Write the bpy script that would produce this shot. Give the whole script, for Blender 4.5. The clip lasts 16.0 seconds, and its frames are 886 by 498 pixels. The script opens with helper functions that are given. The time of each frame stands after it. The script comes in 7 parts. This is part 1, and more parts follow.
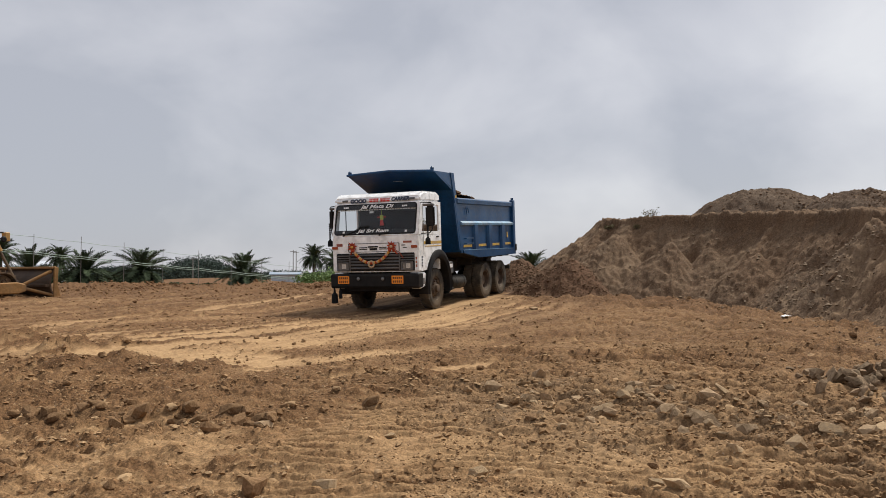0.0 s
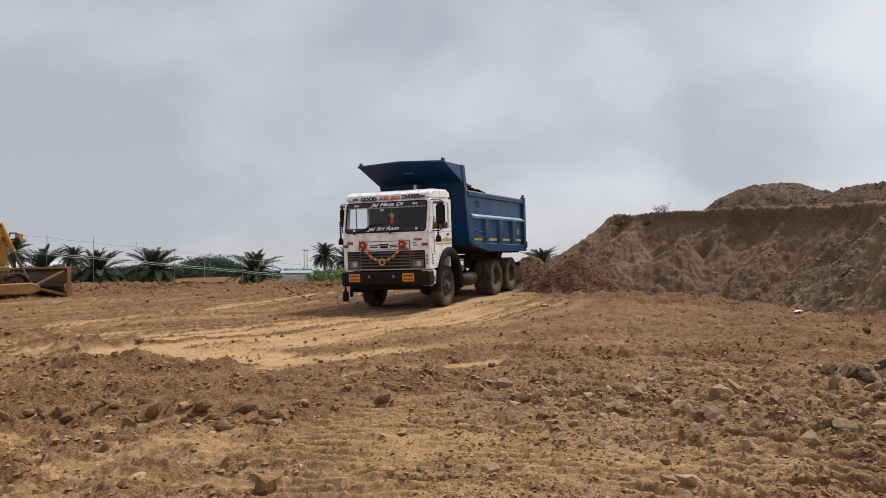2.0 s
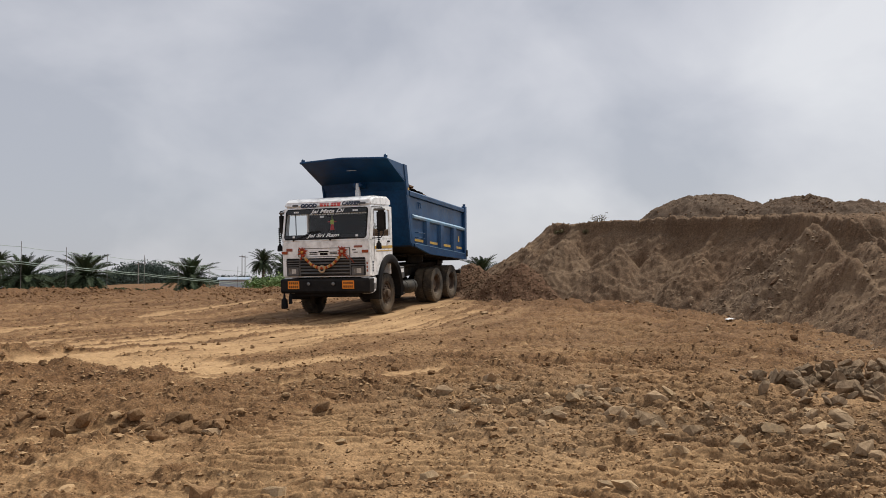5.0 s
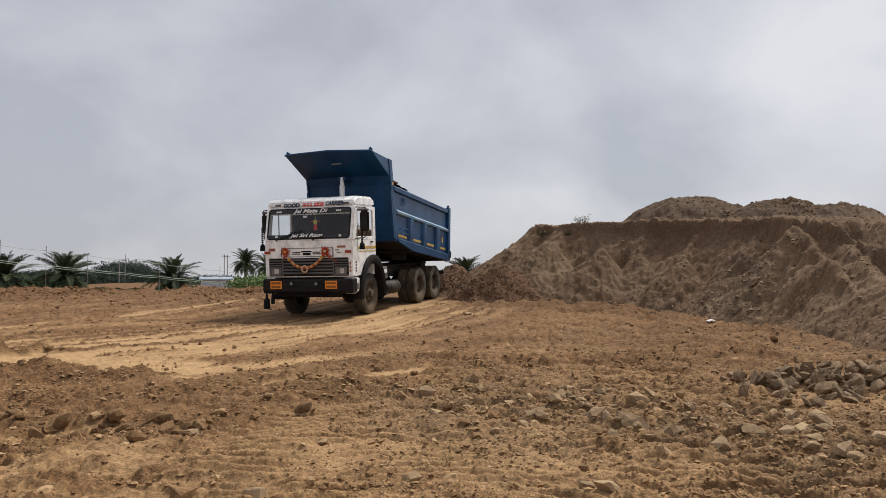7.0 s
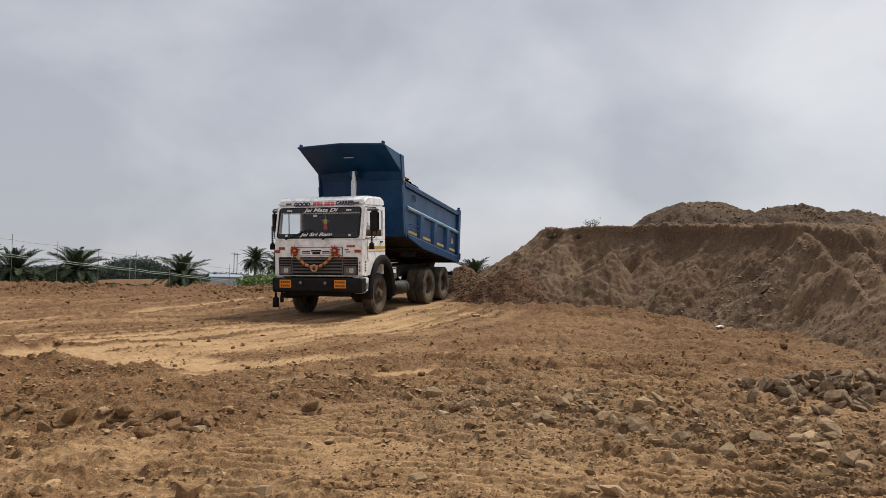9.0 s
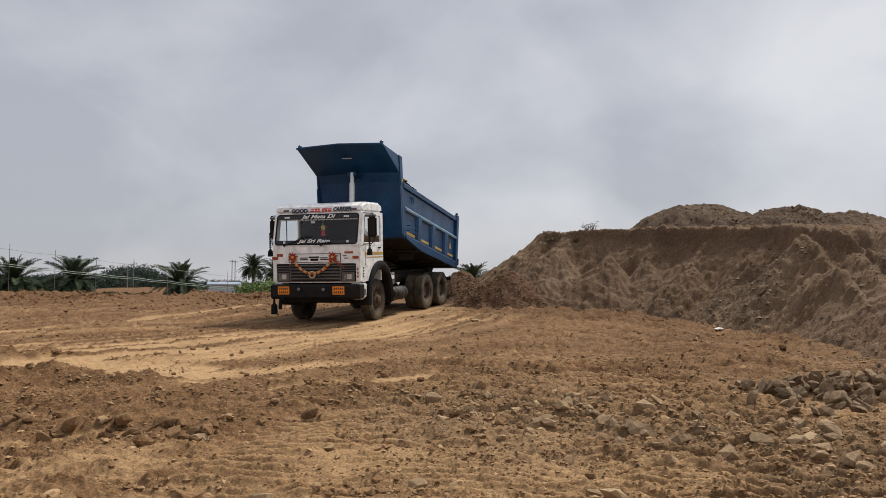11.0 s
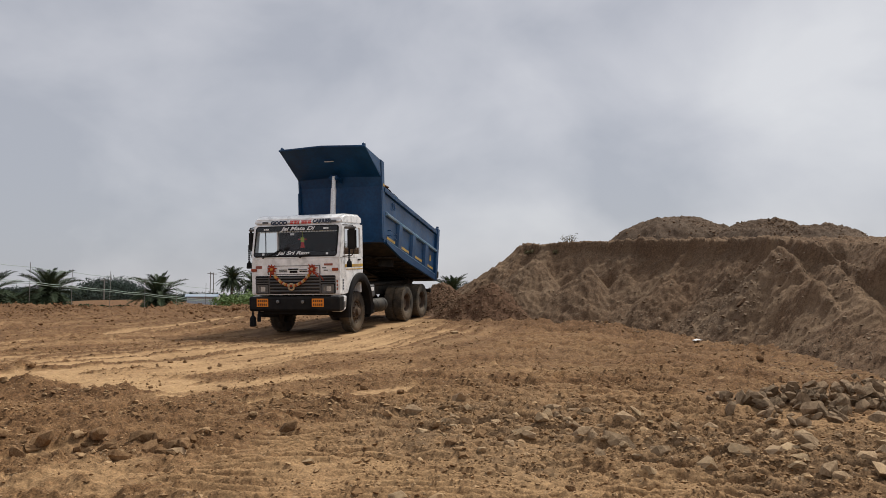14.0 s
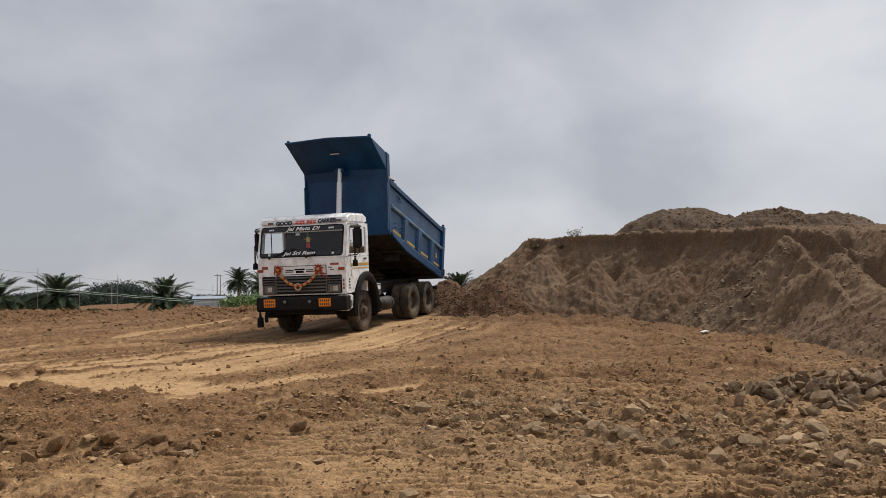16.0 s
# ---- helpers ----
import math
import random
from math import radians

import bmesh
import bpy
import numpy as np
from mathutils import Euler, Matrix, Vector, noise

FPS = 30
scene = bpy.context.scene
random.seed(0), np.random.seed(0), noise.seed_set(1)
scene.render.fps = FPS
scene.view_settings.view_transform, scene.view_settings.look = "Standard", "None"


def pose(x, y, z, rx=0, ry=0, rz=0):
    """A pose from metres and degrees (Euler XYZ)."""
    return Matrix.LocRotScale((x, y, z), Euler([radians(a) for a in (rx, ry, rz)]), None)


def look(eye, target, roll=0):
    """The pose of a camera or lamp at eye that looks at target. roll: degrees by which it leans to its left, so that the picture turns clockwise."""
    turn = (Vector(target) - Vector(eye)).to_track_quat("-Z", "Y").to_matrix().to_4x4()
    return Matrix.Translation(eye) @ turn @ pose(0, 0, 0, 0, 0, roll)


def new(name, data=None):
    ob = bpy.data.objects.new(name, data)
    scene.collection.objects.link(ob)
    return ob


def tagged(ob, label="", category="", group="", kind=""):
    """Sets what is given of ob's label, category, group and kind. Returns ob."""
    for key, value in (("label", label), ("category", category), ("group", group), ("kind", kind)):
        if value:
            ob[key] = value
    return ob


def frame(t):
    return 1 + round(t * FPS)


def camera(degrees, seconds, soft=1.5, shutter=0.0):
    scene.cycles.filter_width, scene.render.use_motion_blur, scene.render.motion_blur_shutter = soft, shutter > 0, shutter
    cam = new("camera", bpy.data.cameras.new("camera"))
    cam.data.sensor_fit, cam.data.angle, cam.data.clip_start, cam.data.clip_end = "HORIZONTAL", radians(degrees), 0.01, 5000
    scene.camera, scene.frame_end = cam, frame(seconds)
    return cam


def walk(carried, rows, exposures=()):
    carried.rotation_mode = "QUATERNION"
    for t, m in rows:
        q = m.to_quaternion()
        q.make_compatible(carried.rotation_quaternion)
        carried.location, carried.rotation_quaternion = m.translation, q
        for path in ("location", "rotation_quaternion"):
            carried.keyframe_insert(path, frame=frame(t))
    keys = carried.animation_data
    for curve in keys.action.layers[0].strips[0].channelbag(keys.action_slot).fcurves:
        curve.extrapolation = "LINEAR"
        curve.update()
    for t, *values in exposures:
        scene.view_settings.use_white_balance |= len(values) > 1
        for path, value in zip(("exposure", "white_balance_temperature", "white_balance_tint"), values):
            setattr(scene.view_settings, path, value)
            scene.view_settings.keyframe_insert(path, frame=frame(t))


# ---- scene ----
cam = camera(56.3, 16.0, 0.7)
EYE = (0.0, 0.0, 1.6)
# seconds, yaw, pitch, roll in degrees: a hand-held camera that stands in one place
TURNS = [
    (0, 1.79, 1.77, -0.24), (0.5, 2.38, 1.71, -0.35), (1, 2.88, 1.77, -0.39), (1.5, 2.81, 1.58, -0.51),
    (2, 2.52, 1.60, -0.64), (2.5, 1.66, 1.97, -0.52), (3, 0.63, 2.40, -0.45), (3.5, -0.14, 2.43, -0.43),
    (4, -0.50, 2.40, -0.51), (4.5, -0.80, 2.32, -0.44), (5, -1.60, 2.08, -0.37), (5.2, -2.08, 2.04, -0.36),
    (6.2, -2.75, 2.06, -0.22), (7.3, -2.69, 2.13, -0.06), (7.5, -2.32, 2.11, 0.03), (8, -2.37, 2.14, 0.24), (8.5, -2.66, 2.36, 0.57),
    (9, -2.10, 2.20, 0.81), (10.1, -1.95, 2.40, 0.45), (11.3, -2.56, 2.74, -0.07), (11.5, -3.05, 2.92, -0.11), (12, -3.76, 3.12, -0.16),
    (12.5, -4.03, 3.09, -0.24), (13, -4.27, 3.05, -0.27), (13.5, -3.75, 3.16, -0.07), (14, -3.63, 3.39, 0.12),
    (14.5, -3.28, 3.29, 0.15), (15, -2.82, 3.25, 0.03), (15.5, -2.86, 3.11, -0.36), (16, -3.24, 3.18, -1.12),
]


def aim(yaw, pitch):
    a, b = radians(yaw), radians(pitch)
    return (EYE[0] - 20 * math.sin(a) * math.cos(b), EYE[1] + 20 * math.cos(a) * math.cos(b), EYE[2] + 20 * math.sin(b))


walk(cam, [(t, look(EYE, aim(y, p), r)) for t, y, p, r in TURNS], [(0, 0.0), (5, -0.03), (9, -0.06), (11.5, -0.10), (16, -0.15)])

# ---- light: a hazy overcast day, the sun high behind thin cloud ----
SUN_EL, SUN_AZ = 54.0, 42.0
THIN_EL, THIN_AZ = 64.0, 82.0  # where the cloud is thinnest
world = bpy.data.worlds.new("overcast_sky")
scene.world = world
world.use_nodes = True
wt = world.node_tree
wt.nodes.clear()


def wnode(kind, **kw):
    n = wt.nodes.new(kind)
    for k, v in kw.items():
        n.inputs[k].default_value = v
    return n


w_out, w_bg = wnode("ShaderNodeOutputWorld"), wnode("ShaderNodeBackground", Strength=1.0)
w_tc = wnode("ShaderNodeTexCoord")
w_map = wnode("ShaderNodeMapping", Scale=(1.0, 1.0, 1.6), Rotation=(0.2, 0.1, 0.9))
w_n1 = wnode("ShaderNodeTexNoise", Scale=4.2, Detail=5.0, Roughness=0.5, Distortion=0.25)
w_n2 = wnode("ShaderNodeTexNoise", Scale=1.1, Detail=2.0, Roughness=0.5)
w_add = wnode("ShaderNodeMath")
w_add.operation = "ADD"
w_ramp = wnode("ShaderNodeValToRGB")
w_ramp.color_ramp.elements[0].position, w_ramp.color_ramp.elements[0].color = 0.38, (0.48, 0.495, 0.55, 1)
w_ramp.color_ramp.elements[1].position, w_ramp.color_ramp.elements[1].color = 0.66, (0.81, 0.81, 0.83, 1)
mid_cloud = w_ramp.color_ramp.elements.new(0.50)
mid_cloud.color = (0.63, 0.635, 0.68, 1)
w_half = wnode("ShaderNodeMath")
w_half.operation = "MULTIPLY"
w_half.inputs[1].default_value = 0.5
w_dot = wnode("ShaderNodeVectorMath")
w_dot.operation = "DOT_PRODUCT"
w_dot.inputs[1].default_value = (math.sin(radians(THIN_AZ)) * math.cos(radians(THIN_EL)), math.cos(radians(THIN_AZ)) * math.cos(radians(THIN_EL)), math.sin(radians(THIN_EL)))
w_veil = wnode("ShaderNodeMapRange")
w_veil.inputs[1].default_value, w_veil.inputs[2].default_value, w_veil.inputs[3].default_value, w_veil.inputs[4].default_value = 0.0, 1.0, -0.075, 0.14
w_sum = wnode("ShaderNodeMath")
w_sum.operation = "ADD"
w_sky = wnode("ShaderNodeTexSky")
w_sky.sky_type, w_sky.sun_disc = "NISHITA", False
w_sky.sun_elevation, w_sky.sun_rotation = radians(SUN_EL), radians(SUN_AZ)
w_scale = wnode("ShaderNodeMix")
w_scale.data_type, w_scale.blend_type = "RGBA", "MULTIPLY"
w_scale.inputs[0].default_value = 1.0
w_scale.inputs[7].default_value = (0.1, 0.1, 0.1, 1)
w_mix = wnode("ShaderNodeMix")
w_mix.data_type = "RGBA"
w_mix.inputs[0].default_value = 0.88
for a, b in ((w_tc.outputs["Generated"], w_map.inputs["Vector"]), (w_map.outputs[0], w_n1.inputs["Vector"]), (w_map.outputs[0], w_n2.inputs["Vector"]),
             (w_n1.outputs["Fac"], w_add.inputs[0]), (w_n2.outputs["Fac"], w_add.inputs[1]), (w_add.outputs[0], w_half.inputs[0]),
             (w_half.outputs[0], w_sum.inputs[0]), (w_tc.outputs["Generated"], w_dot.inputs[0]), (w_dot.outputs["Value"], w_veil.inputs[0]), (w_veil.outputs[0], w_sum.inputs[1]), (w_sum.outputs[0], w_ramp.inputs[0]), (w_sky.outputs[0], w_scale.inputs[6]), (w_scale.outputs[2], w_mix.inputs[6]),
             (w_ramp.outputs[0], w_mix.inputs[7]), (w_mix.outputs[2], w_bg.inputs["Color"]), (w_bg.outputs[0], w_out.inputs[0])):
    wt.links.new(a, b)

sun = new("sun", bpy.data.lights.new("sun", "SUN"))
sun.data.energy, sun.data.angle, sun.data.color = 4.4, radians(8), (1.0, 0.935, 0.83)
sun.matrix_world = look((30 * math.sin(radians(SUN_AZ)) * math.cos(radians(SUN_EL)), 30 * math.cos(radians(SUN_AZ)) * math.cos(radians(SUN_EL)), 30 * math.sin(radians(SUN_EL))), (0, 0, 0))


# ---- materials ----
def material(name, c1, c2, scale=3.0, rough=0.8, metal=0.0, bump=0.2, fine=8.0, dust=0.0, dust_scale=4.0, dust_col=(0.30, 0.21, 0.125), vary=0.0, spec=0.5, coat=0.0):
    """Two tones mixed by a broad noise, a fine grain, dust patches, relief, and a shade of its own for each object."""
    m = bpy.data.materials.new(name)
    m.use_nodes = True
    nt = m.node_tree
    nt.nodes.clear()
    link = nt.links.new
    out, bsdf, tc = nt.nodes.new("ShaderNodeOutputMaterial"), nt.nodes.new("ShaderNodeBsdfPrincipled"), nt.nodes.new("ShaderNodeTexCoord")

    def noise_node(s, d=4.0):
        n = nt.nodes.new("ShaderNodeTexNoise")
        n.inputs["Scale"].default_value, n.inputs["Detail"].default_value = s, d
        link(tc.outputs["Object"], n.inputs["Vector"])
        return n

    def mix(fac, a, b, blend="MIX"):
        n = nt.nodes.new("ShaderNodeMix")
        n.data_type, n.blend_type = "RGBA", blend
        for sock, v in ((n.inputs[0], fac), (n.inputs[6], a), (n.inputs[7], b)):
            if isinstance(v, (int, float)):
                sock.default_value = v
            elif isinstance(v, tuple):
                sock.default_value = (*v, 1)
            else:
                link(v, sock)
        return n.outputs[2]

    def ramp(v, lo, hi, a=0.0, b=1.0):
        n = nt.nodes.new("ShaderNodeMapRange")
        n.inputs[1].default_value, n.inputs[2].default_value, n.inputs[3].default_value, n.inputs[4].default_value = lo, hi, a, b
        link(v, n.inputs[0])
        return n.outputs[0]

    broad, grain = noise_node(scale, 5.0), noise_node(scale * fine, 4.0)
    col = mix(ramp(broad.outputs["Fac"], 0.35, 0.65), c1, c2)
    g = nt.nodes.new("ShaderNodeCombineColor")
    gv = ramp(grain.outputs["Fac"], 0.3, 0.7, 0.82, 1.18)
    for i in range(3):
        link(gv, g.inputs[i])
    col = mix(1.0, col, g.outputs[0], "MULTIPLY")
    if vary:
        info = nt.nodes.new("ShaderNodeObjectInfo")
        v = nt.nodes.new("ShaderNodeCombineColor")
        vv = ramp(info.outputs["Random"], 0, 1, 1 - vary, 1 + vary)
        for i in range(3):
            link(vv, v.inputs[i])
        col = mix(1.0, col, v.outputs[0], "MULTIPLY")
    if dust:
        d = noise_node(dust_scale, 6.0)
        dm = nt.nodes.new("ShaderNodeMath")
        dm.operation = "MULTIPLY"
        dm.inputs[1].default_value = dust
        link(ramp(d.outputs["Fac"], 0.42, 0.68), dm.inputs[0])
        col = mix(dm.outputs[0], col, dust_col)
    link(col, bsdf.inputs["Base Color"])
    bsdf.inputs["Metallic"].default_value = metal
    link(ramp(grain.outputs["Fac"], 0.3, 0.7, max(rough - 0.08, 0.02), min(rough + 0.08, 1)), bsdf.inputs["Roughness"])
    bsdf.inputs["Specular IOR Level"].default_value = spec
    bsdf.inputs["Coat Weight"].default_value = coat
    if bump:
        b = nt.nodes.new("ShaderNodeBump")
        b.inputs["Strength"].default_value, b.inputs["Distance"].default_value = bump, 0.02
        link(grain.outputs["Fac"], b.inputs["Height"])
        link(b.outputs[0], bsdf.inputs["Normal"])
    link(bsdf.outputs[0], out.inputs[0])
    return m


def soil_material(name, loose, tan, pale, rub=(0.21, 0.145, 0.085), dark=0.72):
    """Earth: loose, dry and wheel-packed states, painted crest light and trough shade, chosen by the mesh's own
    'packed', 'rubble' and darkness values, with crumbs and pebbles.
    """
    m = bpy.data.materials.new(name)
    m.use_nodes = True
    nt = m.node_tree
    nt.nodes.clear()
    link = nt.links.new
    N = nt.nodes.new
    out, bsdf, tc = N("ShaderNodeOutputMaterial"), N("ShaderNodeBsdfPrincipled"), N("ShaderNodeTexCoord")

    def nz(s, d=5.0, r=0.6):
        n = N("ShaderNodeTexNoise")
        n.inputs["Scale"].default_value, n.inputs["Detail"].default_value, n.inputs["Roughness"].default_value = s, d, r
        link(tc.outputs["Object"], n.inputs["Vector"])
        return n.outputs["Fac"]

    def rng(v, lo, hi, a=0.0, b=1.0):
        n = N("ShaderNodeMapRange")
        n.inputs[1].default_value, n.inputs[2].default_value, n.inputs[3].default_value, n.inputs[4].default_value = lo, hi, a, b
        link(v, n.inputs[0])
        return n.outputs[0]

    def mx(fac, a, b, blend="MIX"):
        n = N("ShaderNodeMix")
        n.data_type, n.blend_type = "RGBA", blend
        for sock, v in ((n.inputs[0], fac), (n.inputs[6], a), (n.inputs[7], b)):
            if isinstance(v, (int, float)):
                sock.default_value = v
            elif isinstance(v, tuple):
                sock.default_value = (*v, 1)
            else:
                link(v, sock)
        return n.outputs[2]

    def attr(n):
        a = N("ShaderNodeAttribute")
        a.attribute_name = n
        return a.outputs["Fac"]

    def mul(a, b):
        n = N("ShaderNodeMath")
        n.operation = "MULTIPLY"
        for s, v in ((n.inputs[0], a), (n.inputs[1], b)):
            if isinstance(v, (int, float)):
                s.default_value = v
            else:
                link(v, s)
        return n.outputs[0]

    col = mx(rng(nz(0.8, 9.0, 0.72), 0.32, 0.66), loose, tan)
    col = mx(mul(rng(nz(3.1), 0.46, 0.66), 0.6), col, tan)
    col = mx(mul(rng(nz(7.0), 0.52, 0.7), 0.5), col, loose)
    col = mx(attr("packed"), col, pale)
    col = mx(mul(attr("packed"), rng(nz(5.0), 0.45, 0.7, 0, 0.45)), col, tan)
    col = mx(mul(attr("rubble"), rng(nz(4.0, 8.0, 0.7), 0.42, 0.58, 0.3, 1.0)), col, rub)
    # darker turned earth, and the shade painted into furrow troughs
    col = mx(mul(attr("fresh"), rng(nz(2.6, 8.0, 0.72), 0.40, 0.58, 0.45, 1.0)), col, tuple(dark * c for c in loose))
    vo = N("ShaderNodeTexVoronoi")
    vo.inputs["Scale"].default_value = 16.0
    link(tc.outputs["Object"], vo.inputs["Vector"])
    peb = rng(vo.outputs["Distance"], 0.10, 0.22, 1.0, 0.0)
    col = mx(mul(peb, rng(nz(2.0), 0.48, 0.6, 0.0, 0.35)), col, (0.42, 0.34, 0.25))
    g = N("ShaderNodeCombineColor")
    gv = mul(rng(nz(46.0, 4.0, 0.7), 0.36, 0.64, 0.58, 1.44), rng(nz(14.0, 6.0, 0.75), 0.36, 0.64, 0.70, 1.34))
    for i in range(3):
        link(gv, g.inputs[i])
    grain = mx(mul(attr("packed"), 0.6), g.outputs[0], (1.0, 1.0, 1.0))
    col = mx(1.0, col, grain, "MULTIPLY")
    link(col, bsdf.inputs["Base Color"])
    bsdf.inputs["Roughness"].default_value, bsdf.inputs["Specular IOR Level"].default_value = 0.95, 0.15
    b1, b2 = N("ShaderNodeBump"), N("ShaderNodeBump")
    b1.inputs["Strength"].default_value, b1.inputs["Distance"].default_value = 1.0, 0.028
    b2.inputs["Strength"].default_value, b2.inputs["Distance"].default_value = 0.6, 0.012
    link(nz(13.0, 8.0, 0.78), b1.inputs["Height"])
    link(rng(attr("packed"), 0.0, 1.0, 1.0, 0.35), b1.inputs["Strength"])
    link(peb, b2.inputs["Height"])
    link(b1.outputs[0], b2.inputs["Normal"])
    link(b2.outputs[0], bsdf.inputs["Normal"])
    link(bsdf.outputs[0], out.inputs[0])
    return m


def glass_material(name, tint=(0.75, 0.82, 0.82)):
    """Thin sheet glass: mostly see-through, with a mirror's gloss."""
    m = bpy.data.materials.new(name)
    m.use_nodes = True
    nt = m.node_tree
    nt.nodes.clear()
    out, gl, tr, mixn, fr = (nt.nodes.new("ShaderNode" + k) for k in ("OutputMaterial", "BsdfGlossy", "BsdfTransparent", "MixShader", "Fresnel"))
    gl.inputs["Roughness"].default_value = 0.03
    tr.inputs["Color"].default_value = (*tint, 1)
    fr.inputs["IOR"].default_value = 1.5
    for a, b in ((fr.outputs[0], mixn.inputs[0]), (tr.outputs[0], mixn.inputs[1]), (gl.outputs[0], mixn.inputs[2]), (mixn.outputs[0], out.inputs[0])):
        nt.links.new(a, b)
    return m


SOIL = soil_material("site_soil", (0.143, 0.075, 0.035), (0.215, 0.125, 0.061), (0.405, 0.264, 0.137), (0.170, 0.108, 0.060), 0.80)
BANK = soil_material("bank_soil", (0.118, 0.071, 0.042), (0.164, 0.106, 0.064), (0.22, 0.151, 0.094), (0.145, 0.101, 0.067))
HEAP = soil_material("heap_soil", (0.098, 0.052, 0.030), (0.140, 0.080, 0.047), (0.18, 0.112, 0.068), (0.125, 0.084, 0.056))
SPOIL = soil_material("spoil_soil", (0.074, 0.047, 0.031), (0.110, 0.074, 0.049), (0.16, 0.112, 0.075), (0.115, 0.085, 0.062))
STONE = material("stone", (0.31, 0.215, 0.125), (0.41, 0.305, 0.19), 6, 0.92, bump=0.6, fine=6, dust=0.7, dust_scale=7, dust_col=(0.36, 0.235, 0.12), vary=0.3, spec=0.2)
BOULDER = material("boulder", (0.25, 0.168, 0.095), (0.38, 0.268, 0.165), 5, 0.92, bump=0.6, fine=6, dust=0.7, dust_scale=6, vary=0.3, spec=0.2)
CLOD = material("clod", (0.15, 0.086, 0.044), (0.245, 0.152, 0.08), 9, 0.96, bump=0.5, fine=5, vary=0.2, spec=0.1)
WHITE = material("white_paint", (0.82, 0.83, 0.84), (0.85, 0.86, 0.87), 2, 0.3, bump=0.0, fine=3, dust=0.03, dust_scale=1.2, dust_col=(0.55, 0.48, 0.4), coat=0.3)
BLUE = material("blue_paint", (0.003, 0.036, 0.105), (0.006, 0.058, 0.158), 1.6, 0.42, bump=0.03, dust=0.12, dust_scale=1.7, dust_col=(0.06, 0.13, 0.22), spec=0.35)
BLUE_LIGHT = material("worn_blue_edge", (0.10, 0.25, 0.42), (0.2, 0.36, 0.5), 3.5, 0.45, bump=0.05, dust=0.4, dust_scale=3)
BLACK = material("black_paint", (0.009, 0.009, 0.010), (0.016, 0.015, 0.015), 3, 0.6, bump=0.03, dust=0.02, dust_scale=3, spec=0.15)
PLASTIC = material("dark_grey_plastic", (0.065, 0.068, 0.074), (0.095, 0.098, 0.104), 4, 0.55, bump=0.05, dust=0.2, dust_scale=5)
CHASSIS = material("chassis_black", (0.010, 0.010, 0.009), (0.02, 0.018, 0.016), 4, 0.7, bump=0.15, dust=0.3, dust_scale=5, dust_col=(0.10, 0.075, 0.05), spec=0.3)
RUBBER = material("dusty_rubber", (0.035, 0.032, 0.028), (0.06, 0.052, 0.043), 5, 0.85, bump=0.3, dust=0.7, dust_scale=3, dust_col=(0.19, 0.145, 0.098), spec=0.25)
RIM = material("rusty_rim", (0.05, 0.033, 0.023), (0.095, 0.062, 0.04), 8, 0.8, metal=0.1, bump=0.3, dust=0.4, dust_scale=6, dust_col=(0.17, 0.12, 0.075))
STEEL = material("worn_steel", (0.42, 0.42, 0.41), (0.55, 0.55, 0.54), 5, 0.35, metal=0.7, bump=0.05)
QUARRY = material("quarry_stone", (0.17, 0.116, 0.070), (0.29, 0.206, 0.130), 5, 0.92, bump=0.7, fine=6, dust=0.5, dust_scale=6, dust_col=(0.24, 0.165, 0.095), vary=0.4, spec=0.2)
RAM = material("ram_paint", (0.74, 0.75, 0.76), (0.82, 0.83, 0.83), 5, 0.35, metal=0.2, bump=0.02)
YELLOW = material("yellow_tape", (0.50, 0.31, 0.045), (0.60, 0.38, 0.06), 9, 0.5, bump=0.02, dust=0.7, dust_scale=7)
ORANGE_PLATE = material("orange_plate", (0.78, 0.22, 0.01), (0.85, 0.27, 0.015), 4, 0.5, bump=0.0)
PLATE_INK = material("plate_ink", (0.05, 0.02, 0.008), (0.09, 0.03, 0.01), 5, 0.6, bump=0.0)
STICKER = material("faded_sticker", (0.24, 0.05, 0.035), (0.34, 0.12, 0.08), 20, 0.5, bump=0.0)
LUMP = material("dark_lump", (0.10, 0.06, 0.036), (0.16, 0.10, 0.062), 9, 0.96, bump=0.5, fine=5, vary=0.2, spec=0.1)
RED = material("red_lettering", (0.50, 0.025, 0.02), (0.58, 0.035, 0.03), 6, 0.5, bump=0.0)
INK = material("dark_lettering", (0.012, 0.02, 0.05), (0.02, 0.03, 0.06), 6, 0.5, bump=0.0)
LETTER = material("white_lettering", (0.72, 0.73, 0.74), (0.8, 0.8, 0.8), 6, 0.5, bump=0.0)
FILM = material("black_window_film", (0.008, 0.008, 0.009), (0.014, 0.014, 0.015), 5, 0.25, bump=0.0)
INSIDE = material("cab_lining", (0.014, 0.014, 0.016), (0.026, 0.026, 0.028), 4, 0.8, bump=0.1)
SEAT = material("seat_cloth", (0.02, 0.016, 0.016), (0.035, 0.025, 0.024), 6, 0.9, bump=0.2)
LENS = material("lamp_lens", (0.13, 0.135, 0.14), (0.24, 0.24, 0.24), 12, 0.12, bump=0.1, metal=0.3)
AMBER = material("amber_lens", (0.25, 0.045, 0.015), (0.33, 0.06, 0.02), 8, 0.2, bump=0.05)
MARIGOLD = material("marigold", (0.50, 0.17, 0.02), (0.62, 0.36, 0.09), 30, 0.9, bump=0.4)
MARIGOLD_RED = material("red_flower", (0.26, 0.022, 0.012), (0.45, 0.07, 0.018), 30, 0.9, bump=0.4)
PALE_FLOWER = material("pale_flower", (0.42, 0.27, 0.15), (0.55, 0.40, 0.26), 30, 0.9, bump=0.4)
GREEN = material("green_trim", (0.25, 0.42, 0.05), (0.45, 0.5, 0.08), 14, 0.8, bump=0.2)
